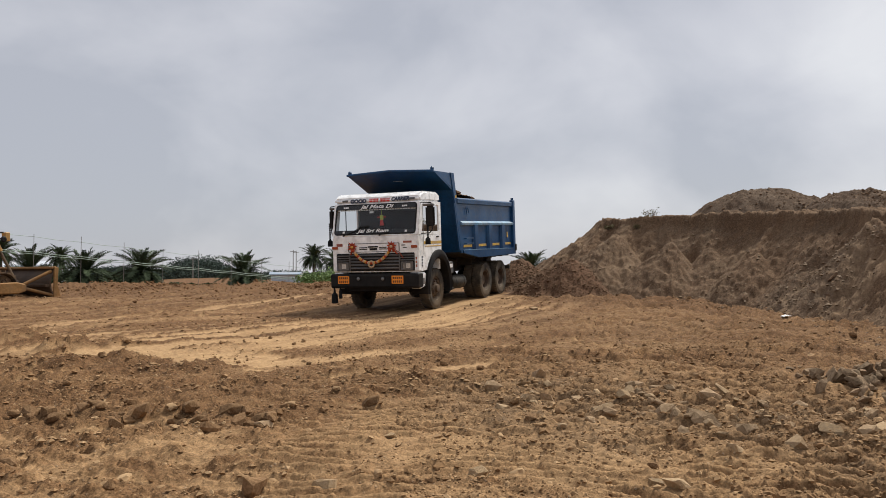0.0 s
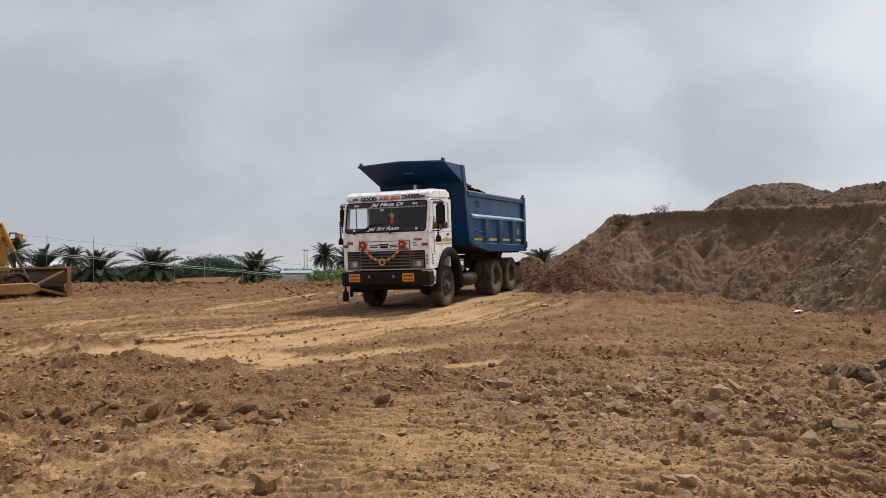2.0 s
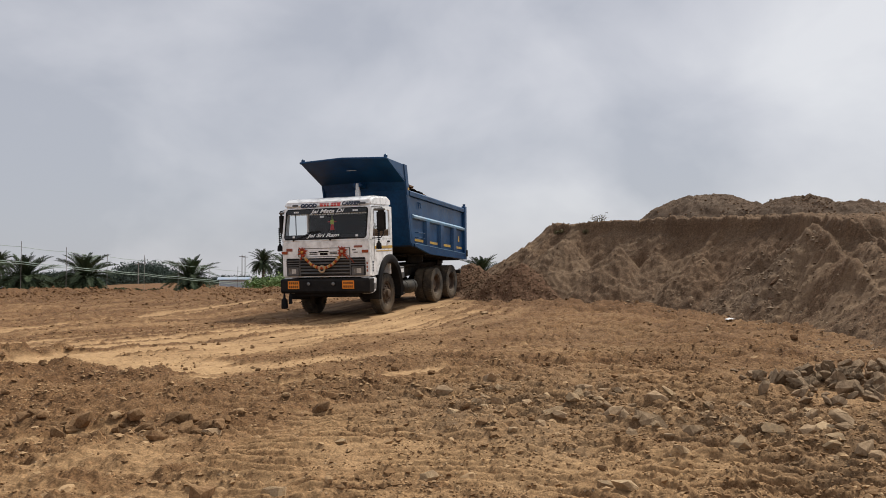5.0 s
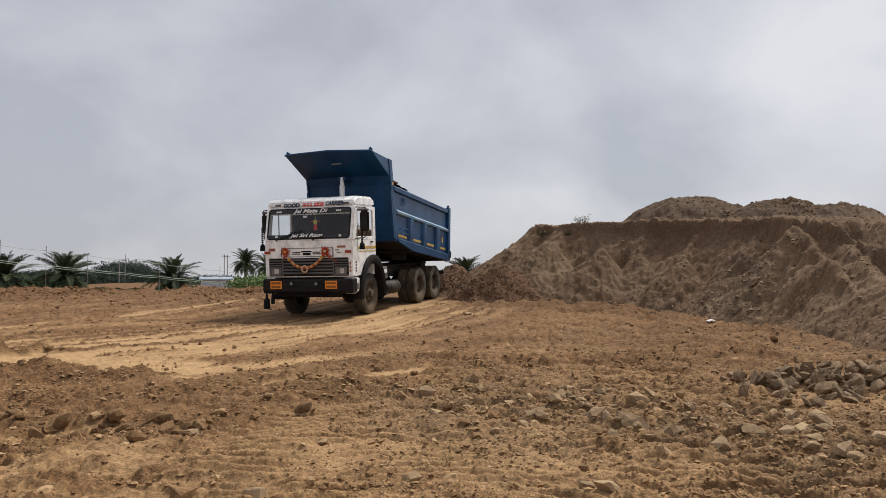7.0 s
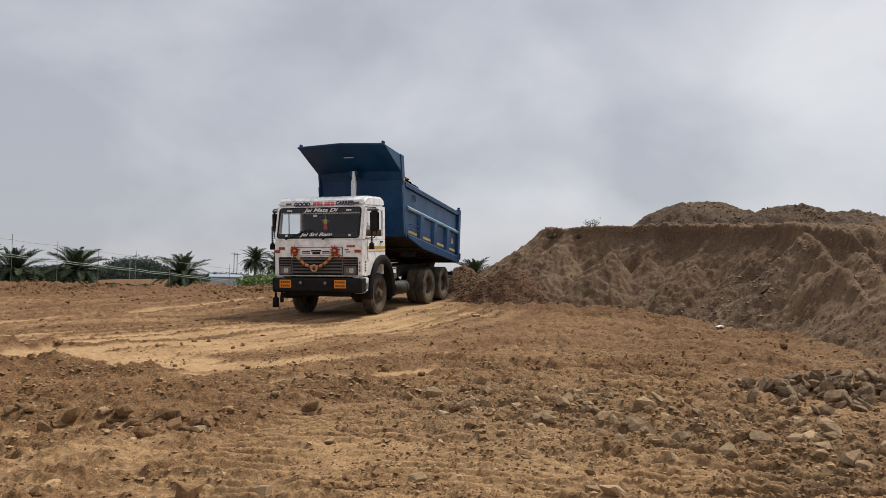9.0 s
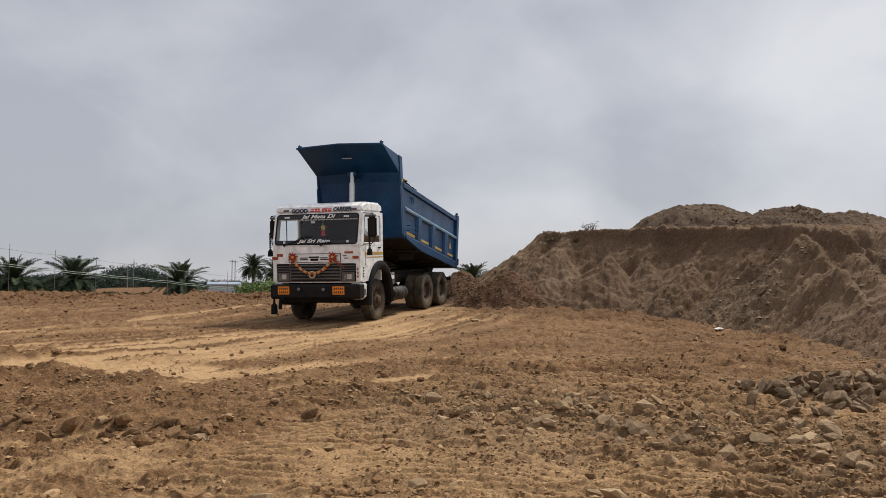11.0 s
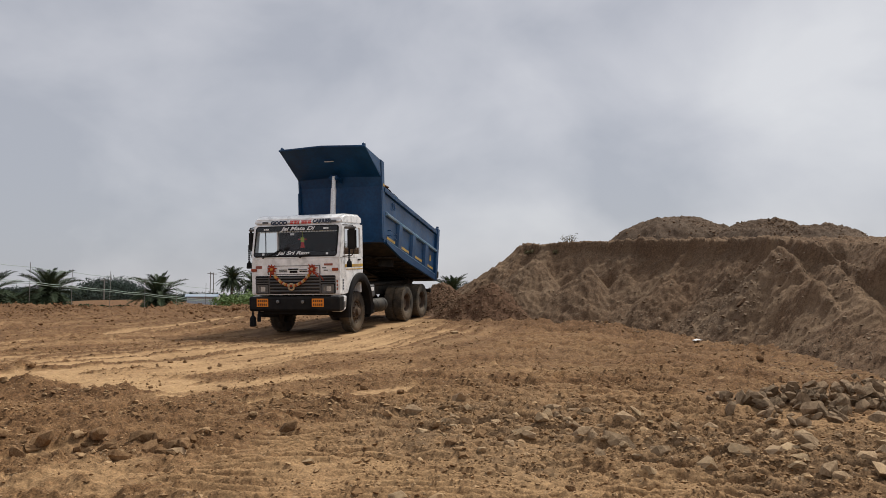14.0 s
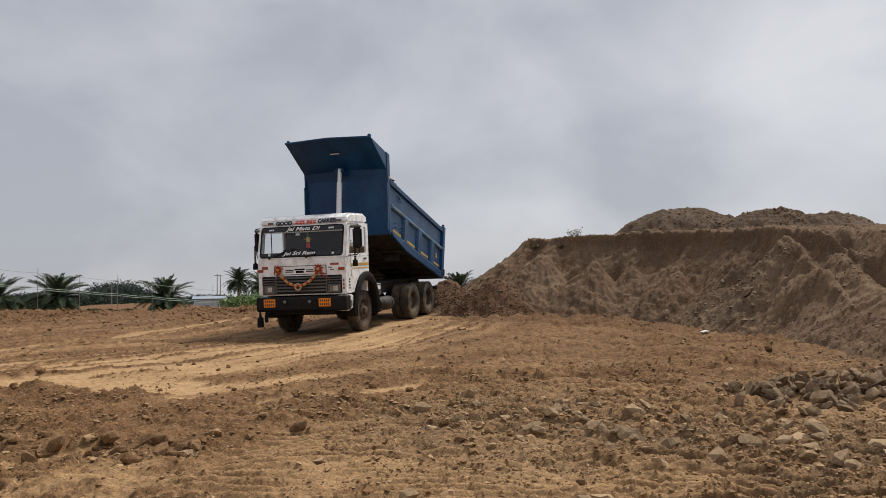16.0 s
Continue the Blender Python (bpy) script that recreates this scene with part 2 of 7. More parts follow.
GLASS = glass_material("window_glass", (0.88, 0.9, 0.9))
MIRROR = material("mirror_glass", (0.75, 0.77, 0.78), (0.8, 0.8, 0.8), 2, 0.05, metal=1.0, bump=0.0)
DOZER = material("dozer_yellow", (0.38, 0.185, 0.025), (0.47, 0.25, 0.045), 2, 0.55, bump=0.1, dust=0.6, dust_scale=2.5, dust_col=(0.33, 0.22, 0.11))
DOZER_DIRTY = material("dozer_worn_yellow", (0.21, 0.112, 0.040), (0.30, 0.165, 0.062), 2, 0.75, bump=0.2, dust=0.8, dust_scale=2.5, dust_col=(0.20, 0.125, 0.068), spec=0.25)
BLADE = material("blade_steel", (0.055, 0.034, 0.022), (0.09, 0.056, 0.034), 2.2, 0.65, metal=0.2, bump=0.2, dust=0.4, dust_scale=3, dust_col=(0.12, 0.076, 0.044))
TRACK = material("track_steel", (0.07, 0.05, 0.035), (0.13, 0.09, 0.06), 5, 0.7, metal=0.3, bump=0.3, dust=0.8, dust_scale=4, dust_col=(0.25, 0.165, 0.09))
FROND = material("palm_frond", (0.034, 0.050, 0.028), (0.055, 0.076, 0.040), 0.8, 0.75, bump=0.0, vary=0.35, spec=0.12)
TRUNK = material("palm_trunk", (0.075, 0.055, 0.04), (0.12, 0.09, 0.065), 4, 0.95, bump=0.8)
LEAF = material("shrub_leaf", (0.036, 0.052, 0.027), (0.058, 0.078, 0.040), 1.2, 0.8, bump=0.0, spec=0.1)
LEAF_BRIGHT = material("bright_shrub_leaf", (0.10, 0.17, 0.045), (0.16, 0.24, 0.07), 1.5, 0.7, bump=0.0)
# distance haze is mixed into this leaf colour as a blue-grey tint
HAZED_LEAF = material("far_tree_leaf", (0.048, 0.066, 0.056), (0.070, 0.090, 0.078), 0.2, 1.0, bump=0.0, spec=0.0)
DRY = material("dry_weed", (0.12, 0.11, 0.05), (0.2, 0.17, 0.09), 4, 0.9, bump=0.0)
WIRE = material("green_wire", (0.17, 0.25, 0.20), (0.23, 0.31, 0.26), 4, 0.6, bump=0.0)
POST = material("fence_post", (0.16, 0.15, 0.14), (0.22, 0.21, 0.19), 3, 0.8, bump=0.2)
WALL_PAINT = material("pale_blue_wall", (0.42, 0.47, 0.53), (0.52, 0.56, 0.6), 0.6, 0.85, bump=0.1, dust=0.3, dust_scale=0.5)
ROOF_SHEET = material("roof_sheet", (0.20, 0.27, 0.36), (0.27, 0.34, 0.43), 0.6, 0.6, bump=0.1, dust=0.3, dust_scale=0.6)
RAG = material("white_plastic", (0.75, 0.75, 0.76), (0.85, 0.85, 0.85), 9, 0.6, bump=0.2)
TYRE_DARK = material("black_wool", (0.010, 0.010, 0.011), (0.018, 0.018, 0.019), 8, 0.95, bump=0.3, spec=0.1)


# ---- mesh helpers ----
def part(name, bm, mat, parent=None, label="", smooth=False, mats=None):
    """Links a bmesh as one mesh object under a thing or a part."""
    bmesh.ops.recalc_face_normals(bm, faces=bm.faces)
    me = bpy.data.meshes.new(name)
    bm.to_mesh(me)
    bm.free()
    for x in mats or [mat]:
        me.materials.append(x)
    if smooth:
        me.shade_smooth()
        me.set_sharp_from_angle(angle=radians(40))
    ob = new(name, me)
    if parent:
        ob.parent = parent
    if label:
        tagged(ob, label)
    return ob


def again(ob, loc=None, m=None):
    """The same mesh once more, under the same parent."""
    o = new(ob.name.split(".")[0], ob.data)
    o.parent = ob.parent
    o.matrix_basis = m if m else Matrix.Translation(loc)
    if "label" in ob:
        o["label"] = ob["label"]
    return o


def bevel(bm, w, seg=1, ang=30):
    ed = [e for e in bm.edges if len(e.link_faces) == 2 and e.calc_face_angle(0) > radians(ang)]
    if w > 0 and ed:
        bmesh.ops.bevel(bm, geom=ed, offset=w, segments=seg, affect="EDGES", clamp_overlap=True)
    return bm


def box(lo, hi, w=0.01, bm=None, seg=1, rot=None):
    b = bmesh.new()
    c = [(lo[i] + hi[i]) / 2 for i in range(3)]
    s = [abs(hi[i] - lo[i]) for i in range(3)]
    m = Matrix.Translation(c) @ (rot or Matrix()) @ Matrix.Diagonal((*s, 1))
    bmesh.ops.create_cube(b, size=1, matrix=m)
    bevel(b, w, seg)
    return join(bm, b)


def join(bm, b):
    """Adds b to bm (or returns b if there is no bm yet)."""
    if bm is None:
        return b
    me = bpy.data.meshes.new("tmp")
    b.to_mesh(me)
    b.free()
    bm.from_mesh(me)
    bpy.data.meshes.remove(me)
    return bm


def prism(pts, axis, a, b, w=0.01, bm=None, seg=1):
    """A polygon in the plane across an axis ('x': y,z; 'y': x,z; 'z': x,y), drawn out from a to b."""
    def at(p, v):
        return {"x": (v, p[0], p[1]), "y": (p[0], v, p[1]), "z": (p[0], p[1], v)}[axis]
    g = bmesh.new()
    v0, v1 = [g.verts.new(at(p, a)) for p in pts], [g.verts.new(at(p, b)) for p in pts]
    g.faces.new(v0)
    g.faces.new(v1[::-1])
    n = len(pts)
    for i in range(n):
        g.faces.new((v0[i], v0[(i + 1) % n], v1[(i + 1) % n], v1[i]))
    bmesh.ops.recalc_face_normals(g, faces=g.faces)
    bevel(g, w, seg)
    return join(bm, g)


def frame_panel(outer, inner, place, thick, w=0.006, bm=None):
    """A panel with an opening: two loops of equal count in 2D, place(u, v) -> point, thick: offset vector."""
    g = bmesh.new()
    off = Vector(thick)
    o0, i0 = [Vector(place(*p)) for p in outer], [Vector(place(*p)) for p in inner]
    vo, vi = [g.verts.new(p) for p in o0], [g.verts.new(p) for p in i0]
    wo, wi = [g.verts.new(p + off) for p in o0], [g.verts.new(p + off) for p in i0]
    n = len(outer)
    for i in range(n):
        j = (i + 1) % n
        g.faces.new((vo[i], vo[j], vi[j], vi[i]))
        g.faces.new((wo[i], wi[i], wi[j], wo[j]))
        g.faces.new((vo[i], wo[i], wo[j], vo[j]))
        g.faces.new((vi[i], vi[j], wi[j], wi[i]))
    bmesh.ops.recalc_face_normals(g, faces=g.faces)
    bevel(g, w, 1, 50)
    return join(bm, g)


def lathe(profile, seg=32, axis="y", at=(0, 0, 0), bm=None, closed=False, open_front=False):
    """A profile of (radius, offset) turned about an axis through at."""
    g = bmesh.new()
    rings = []
    for r, o in profile:
        ring = []
        for k in range(seg):
            a = 2 * math.pi * k / seg
            c, s = r * math.cos(a), r * math.sin(a)
            p = {"x": (o, c, s), "y": (c, o, s), "z": (c, s, o)}[axis]
            ring.append(g.verts.new(Vector(p) + Vector(at)))
        rings.append(ring)
    if closed:
        rings.append(rings[0])
    for p, q in zip(rings, rings[1:]):
        for k in range(seg):
            g.faces.new((p[k], p[(k + 1) % seg], q[(k + 1) % seg], q[k]))
    if not closed:
        if not open_front:
            g.faces.new(rings[0])
        g.faces.new(rings[-1])
    bmesh.ops.recalc_face_normals(g, faces=g.faces)
    return join(bm, g)


def rod(p, q, r, seg=10, bm=None, r2=None):
    """A round bar from p to q."""
    p, q = Vector(p), Vector(q)
    d = q - p
    g = bmesh.new()
    m = Matrix.Translation((p + q) / 2) @ d.to_track_quat("Z", "Y").to_matrix().to_4x4()
    bmesh.ops.create_cone(g, cap_ends=True, segments=seg, radius1=r, radius2=r if r2 is None else r2, depth=d.length, matrix=m)
    return join(bm, g)


def pipe(points, r, seg=8, bm=None):
    for p, q in zip(points, points[1:]):
        bm = rod(p, q, r, seg, bm)
    return bm


def arrays_mesh(name, verts, faces, mat, attrs=None, smooth=True):
    """A mesh from numpy arrays; faces is an (n, 3) or (n, 4) array."""
    me = bpy.data.meshes.new(name)
    k = faces.shape[1]
    me.vertices.add(len(verts))
    me.vertices.foreach_set("co", np.ascontiguousarray(verts, dtype=np.float32).ravel())
    me.loops.add(faces.size)
    me.loops.foreach_set("vertex_index", np.ascontiguousarray(faces, dtype=np.int32).ravel())
    me.polygons.add(len(faces))
    me.polygons.foreach_set("loop_start", np.arange(0, faces.size, k, dtype=np.int32))
    me.polygons.foreach_set("use_smooth", np.full(len(faces), smooth))
    me.update(calc_edges=True)
    me.validate()
    for n, v in (attrs or {}).items():
        a = me.attributes.new(n, "FLOAT", "POINT")
        a.data.foreach_set("value", np.ascontiguousarray(v, dtype=np.float32).ravel())
    me.materials.append(mat)
    return me


def grid_faces(rows, cols, wrap=False):
    i, j = np.meshgrid(np.arange(rows - 1), np.arange(cols if wrap else cols - 1), indexing="ij")
    j2 = (j + 1) % cols
    return np.stack([i * cols + j, i * cols + j2, (i + 1) * cols + j2, (i + 1) * cols + j], -1).reshape(-1, 4)


def hashed(i, j, seed):
    h = (i.astype(np.int64) * 374761393 + j.astype(np.int64) * 668265263 + seed * 2147483647) & 0xFFFFFFFF
    h = ((h ^ (h >> 13)) * 1274126177) & 0xFFFFFFFF
    return ((h ^ (h >> 16)) & 0xFFFFFF) / float(0xFFFFFF)


def vn(x, y, seed=0):
    """Value noise, -1 to 1."""
    i, j = np.floor(x), np.floor(y)
    u, v = x - i, y - j
    u, v = u * u * (3 - 2 * u), v * v * (3 - 2 * v)
    a, b, c, d = hashed(i, j, seed), hashed(i + 1, j, seed), hashed(i, j + 1, seed), hashed(i + 1, j + 1, seed)
    return 2 * (a + (b - a) * u + (c - a) * v + (a - b - c + d) * u * v) - 1


def fbm(x, y, octaves=4, seed=0, gain=0.5):
    s, a = 0, 1.0
    for k in range(octaves):
        s = s + a * vn(x, y, seed + 17 * k)
        x, y, a = x * 2.03 + 5.1, y * 2.03 - 3.7, a * gain
    return s


def sstep(lo, hi, v):
    t = np.clip((v - lo) / (hi - lo), 0, 1)
    return t * t * (3 - 2 * t)


def line_dist(x, y, pts):
    """Distance from places to a polyline."""
    best = np.full(np.shape(x), 1e9)
    for (ax, ay), (bx, by) in zip(pts, pts[1:]):
        dx, dy = bx - ax, by - ay
        t = np.clip(((x - ax) * dx + (y - ay) * dy) / (dx * dx + dy * dy), 0, 1)
        best = np.minimum(best, np.hypot(x - ax - t * dx, y - ay - t * dy))
    return best


def inside(x, y, poly):
    k = np.zeros(np.shape(x), bool)
    for (ax, ay), (bx, by) in zip(poly, poly[1:] + poly[:1]):
        cross = (ay > y) != (by > y)
        k ^= cross & (x < (bx - ax) * (y - ay) / (by - ay + 1e-12) + ax)
    return k


# ---- the ground: one sheet from under the camera to the horizon ----
TRUCK = pose(-1.876, 21.746, 0.734, 0.281, 3.11, -111.184)
T_INV = np.array(TRUCK.inverted())
T_MAT = np.array(TRUCK)
LANE_A = [(-11.5, 8.0), (-7.6, 12.2), (-6.1, 14.2), (-4.8, 15.5), (-3.4, 17.0), (-2.0, 18.7), (-1.0, 20.4), (0.8, 25.2)]
LANE_B = [(-13, 11.0), (-9.4, 15.2), (-8.7, 18.0), (-7.8, 19.8), (-7.0, 21.6), (-6.0, 24.0), (-4.7, 27.6)]
LANE_C = [(-7.4, 9.0), (-5.2, 12.0), (-3.7, 13.6), (-3.1, 14.6), (-2.3, 15.6), (-1.4, 16.8), (-0.5, 17.8), (0.1, 19.2), (1.6, 22.0)]


def beside(lane, d):
    """A lane shifted sideways."""
    return [(x + 0.8 * d, y - 0.6 * d) for x, y in lane]


PATHS = [  # wheel-packed lanes: half width, strength, places
    (0.26, 1.0, LANE_A), (0.07, 1.0, beside(LANE_A, 0.62)), (0.10, 0.9, beside(LANE_A, -0.75)), (0.05, 0.8, beside(LANE_A, -1.3)),
    (0.26, 1.0, LANE_B), (0.09, 0.9, beside(LANE_B, 0.6)), (0.06, 0.8, beside(LANE_B, 1.4)),
    (0.10, 1.0, LANE_C), (0.06, 0.9, beside(LANE_C, 0.5)), (0.07, 0.9, beside(LANE_C, -0.5)),
    (0.50, 0.95, [(-5.9, 13.4), (-4.8, 12.9), (-4.0, 12.6), (-3.4, 12.6)]), (0.40, 0.9, [(-4.4, 13.2), (-3.5, 13.9), (-2.9, 14.9)]), (0.42, 0.95, [(-3.9, 12.1), (-3.0, 11.9), (-2.1, 12.3), (-1.3, 13.0)]),
    (0.11, 0.9, [(-3.3, 11.4), (-2.3, 11.0), (-1.7, 10.6), (-1.1, 11.2), (-0.3, 11.6), (0.4, 12.0)]),
    (0.09, 0.8, [(-2.0, 12.7), (-1.2, 13.3), (-0.3, 13.2), (0.6, 13.9), (1.9, 14.6)]),
    (0.09, 0.8, [(-6.4, 10.2), (-6.3, 11.6), (-6.0, 12.3), (-5.4, 13.3)]),
    (0.30, 0.5, [(-1.0, 19.6), (0.63, 23.3), (1.5, 26.0)]),
    (0.14, 0.55, [(-5.2, 7.0), (-4.3, 7.25), (-3.5, 7.6), (-2.8, 8.0)]),
]
WINDROWS = [  # ridges of loose soil: half width, height, places
    (0.34, 0.15, [(-6.5, 8.5), (-4.6, 8.2), (-4.0, 8.4), (-3.2, 8.2), (-2.4, 8.15), (-2.0, 8.4), (-1.6, 8.9), (-1.1, 9.6), (-0.5, 10.2)]),
    (0.38, 0.20, [(-7.5, 11.9), (-6.7, 11.9), (-5.6, 11.4), (-4.6, 11.8), (-3.8, 11.3)]),
    (0.42, 0.30, [(-6.8, 13.3), (-6.1, 13.6)]),
    (0.36, 0.22, [(-8.6, 14.5), (-8.0, 15.0)]),
    (0.30, 0.07, [(-0.6, 9.9), (0.8, 9.5), (2.0, 9.3), (4.0, 9.6)]),
    (0.5, 0.10, [(1.8, 24.6), (3.5, 24.0), (5.0, 23.0), (6.2, 21.0)]),
    (0.7, 0.14, [(-25, 31), (-15, 32.0), (-9, 32.5), (-4, 32.5)]),
]
BANK_FOOT = [(1.2, 27.6), (2.3, 26.2), (3.4, 25.3), (4.8, 24.6), (6.0, 23.3), (6.95, 21.4), (7.5, 19.6), (7.75, 17.6), (7.85, 16.1), (7.7, 14.6), (7.55, 13.2), (7.7, 11.8), (8.5, 10.2),
             (14, 4), (60, 10), (60, 60), (12, 46), (4, 37), (1.1, 31)]


def truck_plane(x, y):
    n = T_MAT[:3, 2]
    return T_MAT[2, 3] - (n[0] * (x - T_MAT[0, 3]) + n[1] * (y - T_MAT[1, 3])) / n[2]


def under_truck(x, y, margin=1.2):
    lx = T_INV[0, 0] * (x - T_MAT[0, 3]) + T_INV[0, 1] * (y - T_MAT[1, 3])
    ly = T_INV[1, 0] * (x - T_MAT[0, 3]) + T_INV[1, 1] * (y - T_MAT[1, 3])
    dx, dy = np.maximum(np.maximum(lx - 1.3, -6.0 - lx), 0), np.maximum(np.abs(ly) - 1.3, 0)
    return 1 - sstep(0, margin, np.hypot(dx, dy))


def furrow(x, y):
    """Long furrows that run with the lanes: height -1 to 1, and where they are found."""
    side = np.where(0.78 * x - 0.63 * y > -13.5, 1.0, -1.0)
    across = side * line_dist(x, y, LANE_A) + 0.10 * fbm(x * 0.5, y * 0.5, 2, 81)
    along = 0.63 * x + 0.78 * y
    h = 0.5 * vn(across * 2.3, along * 0.08, 83) + 0.5 * vn(across * 5.7, along * 0.12, 85) + 0.42 * vn(across * 12.0, along * 0.16, 87) + 0.25 * vn(across * 23.0, along * 0.25, 88)
    zone = sstep(10.0, 12.0, y + 0.25 * x + 1.0) * (1 - sstep(26, 30, y)) * (1 - sstep(-0.5, 2.6, x - 0.35 * (y - 15)))
    return np.clip(h, -1, 1), zone, across


def rubble(x, y):
    d = line_dist(x, y, [(0.8, 9.4), (1.6, 8.8), (2.3, 8.2), (3.0, 7.8), (3.6, 7.2), (5, 7)])
    return np.clip((1 - sstep(0.5, 1.9, d + 0.4 * fbm(x, y, 3, 3))) + 0.35 * sstep(0.1, 0.6, fbm(x * 0.6, y * 0.6, 3, 77)) * sstep(-2.0, 1.0, x), 0, 1)


def tread(x, y):
    """Ripples that crawler tracks have pressed across the earth."""
    warp = y + 0.16 * x + 0.34 * fbm(x * 0.6, y * 0.5, 2, 13) + 0.05 * fbm(x * 2.6, y * 2.6, 2, 14)
    where = np.maximum(sstep(-0.35, 0.1, vn(x * 0.4, y * 0.5, 91)), 1 - sstep(0.9, 1.5, np.hypot(x - 0.3, (y - 8.3) * 0.9))) * sstep(-3.0, -1.0, x) * (1 - sstep(13, 17, y)) * (1 - 0.8 * rubble(x, y))
    return 1 - 2 * np.abs(np.sin(warp * math.pi / 0.20)), where


def drag(x, y):
    """Crests that blades and tracks have dragged along the earth, and where they are found."""
    crest = 1 - 2.2 * np.abs(fbm(x * 1.3 + 0.4 * y, (y + 0.16 * x) * 4.8, 4, 45, 0.58))
    return crest * sstep(-2.5, 0.5, x + 0.3 * (y - 8))


# Wheel-packed lanes and dry crust, plus light painted on drag and tread crests.
def packed(x, y):
    wob = 0.07 * fbm(x * 0.7, y * 0.7, 2, 51)
    h, zone, across = furrow(x, y)
    ragged = 0.45 * fbm(across * 6.5, (0.63 * x + 0.78 * y) * 0.8, 3, 53, 0.6) + 0.10 * fbm(x * 5, y * 5, 2, 54)
    p = np.zeros(np.shape(x))
    for half, k, pts in PATHS:
        d = line_dist(x, y, pts) + wob + half * 0.5 * ragged
        p = np.maximum(p, k * (1 - sstep(half * 0.85, half * 1.15, d)))
    for half, high, pts in WINDROWS[1:4]:
        p = p * (1 - 0.9 * np.exp(-((line_dist(x, y, pts) / (0.6 * half)) ** 2)))
    field = sstep(-2.6, -1.4, across + 0.5 * vn(x * 0.5, y * 0.5, 73)) * (1 - sstep(1.6, 2.6, across)) * (1 - sstep(18, 21, y))
    p = np.maximum(p, zone * (0.35 + 0.55 * field) * sstep(0.12 - 0.22 * field, 0.40 - 0.16 * field, h + 0.3 * ragged))
    near = (1 - sstep(7.0, 8.6, y - 0.5 * np.clip(x + 1, 0, 2) + 0.5 * vn(x, y, 55))) * (1 - 0.6 * sstep(1.6, 3.4, x)) * sstep(-0.5, 0.5, fbm(x * 1.3, y * 1.9, 4, 57, 0.7))
    p = np.maximum(p, 0.62 * near)
    mid = sstep(-1.5, 0.0, x) * sstep(0.15, 0.45, fbm(x * 0.9, y * 2.2, 5, 59, 0.75)) * (1 - sstep(15, 20, y))
    p = np.maximum(p, 0.22 * mid)
    # dragged crests painted paler, as if they caught the light
    p = np.maximum(p, (0.42 - 0.24 * sstep(10, 13, y)) * sstep(0.15, 0.7, drag(x, y)) * (1 - sstep(19, 23, y)))
    dry = np.exp(-((x - 0.3) / 2.0) ** 2) * (1 - sstep(9.4, 11.0, y)) * sstep(-0.7, 0.3, fbm(x * 1.1, y * 2.4, 4, 63, 0.7))
    p = np.maximum(p, 0.5 * dry)
    # lit tops of the tread ripples, put into the colour by crest height
    tr, where = tread(x, y)
    p = np.maximum(p, 0.55 * where * sstep(-0.1, 0.5, tr + 0.3 * ragged))
    return np.clip(p * (0.88 + 0.25 * fbm(x * 1.7, y * 0.8, 3, 7)), 0, 1)


def fresh(x, y):
    """How dark and red the earth is: freshly turned soil, plus shade painted into troughs and on the right."""
    f = 0.75 * sstep(22, 26, y) * sstep(-1.0, -4.0, x + 0.25 * (y - 24)) + 0.6 * (1 - sstep(0.6, 2.2, line_dist(x, y, [(1.0, 26), (3.4, 24.6), (5.4, 22.6), (6.4, 20.6)])))
    for half, h, pts in WINDROWS[:4]:
        f = f + 0.75 * np.exp(-((line_dist(x, y, pts) + 0.15 * fbm(x * 2, y * 2, 2, 5)) / (half * 1.7)) ** 2)
    f = f + 0.55 * (1 - sstep(0.3, 0.9, line_dist(x, y, [(-8, 9.9), (-5, 9.6), (-3.0, 9.7), (-1.2, 10.2)]) + 0.3 * fbm(x * 0.8, y * 0.8, 2, 15)))
    f = f + 0.5 * sstep(0.05, 0.5, fbm(x * 0.35 + 3, y * 0.9, 3, 65)) * sstep(9, 13, y)
    # furrow troughs get painted shade: the lower, the darker
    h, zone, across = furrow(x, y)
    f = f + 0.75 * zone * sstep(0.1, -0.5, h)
    # to the right: browner soil, with the stones' shadows worked into its tone
    f = f * (1 - 0.8 * (1 - sstep(5.5, 8.0, y))) + 0.15 * sstep(1.6, 3.6, x) * (1 - sstep(11, 15, y)) + 0.5 * sstep(2.5, 5.0, x - 0.2 * (y - 12)) * sstep(10, 12.5, y) + 0.3 * sstep(-1.0, 1.0, x) * sstep(10.5, 13, y) * (1 - sstep(20, 24, y))
    return np.clip(f, 0, 1) * (1 - 0.85 * packed(x, y))


def base_height(x, y):
    r = np.where(y > 0, np.hypot(x * 0.35, y), 0)
    z = np.interp(r, [0, 4.5, 12, 21.75, 27, 31, 33.5, 36, 40, 60, 110, 200, 4000], [0, 0, 0.33, 0.734, 1.0, 1.13, 1.17, 1.02, 0.3, 0.0, 0.35, 0.35, 0.35])
    t = under_truck(x, y, 3.0)
    z = z * (1 - t) + truck_plane(x, y) * t
    far = sstep(60, 90, r)
    return z + far * 1.1 * np.exp(-(((x + 33) / 9) ** 2 + ((y - 105) / 20) ** 2)) + far * 0.25 * vn(x / 30, y / 40, 5)


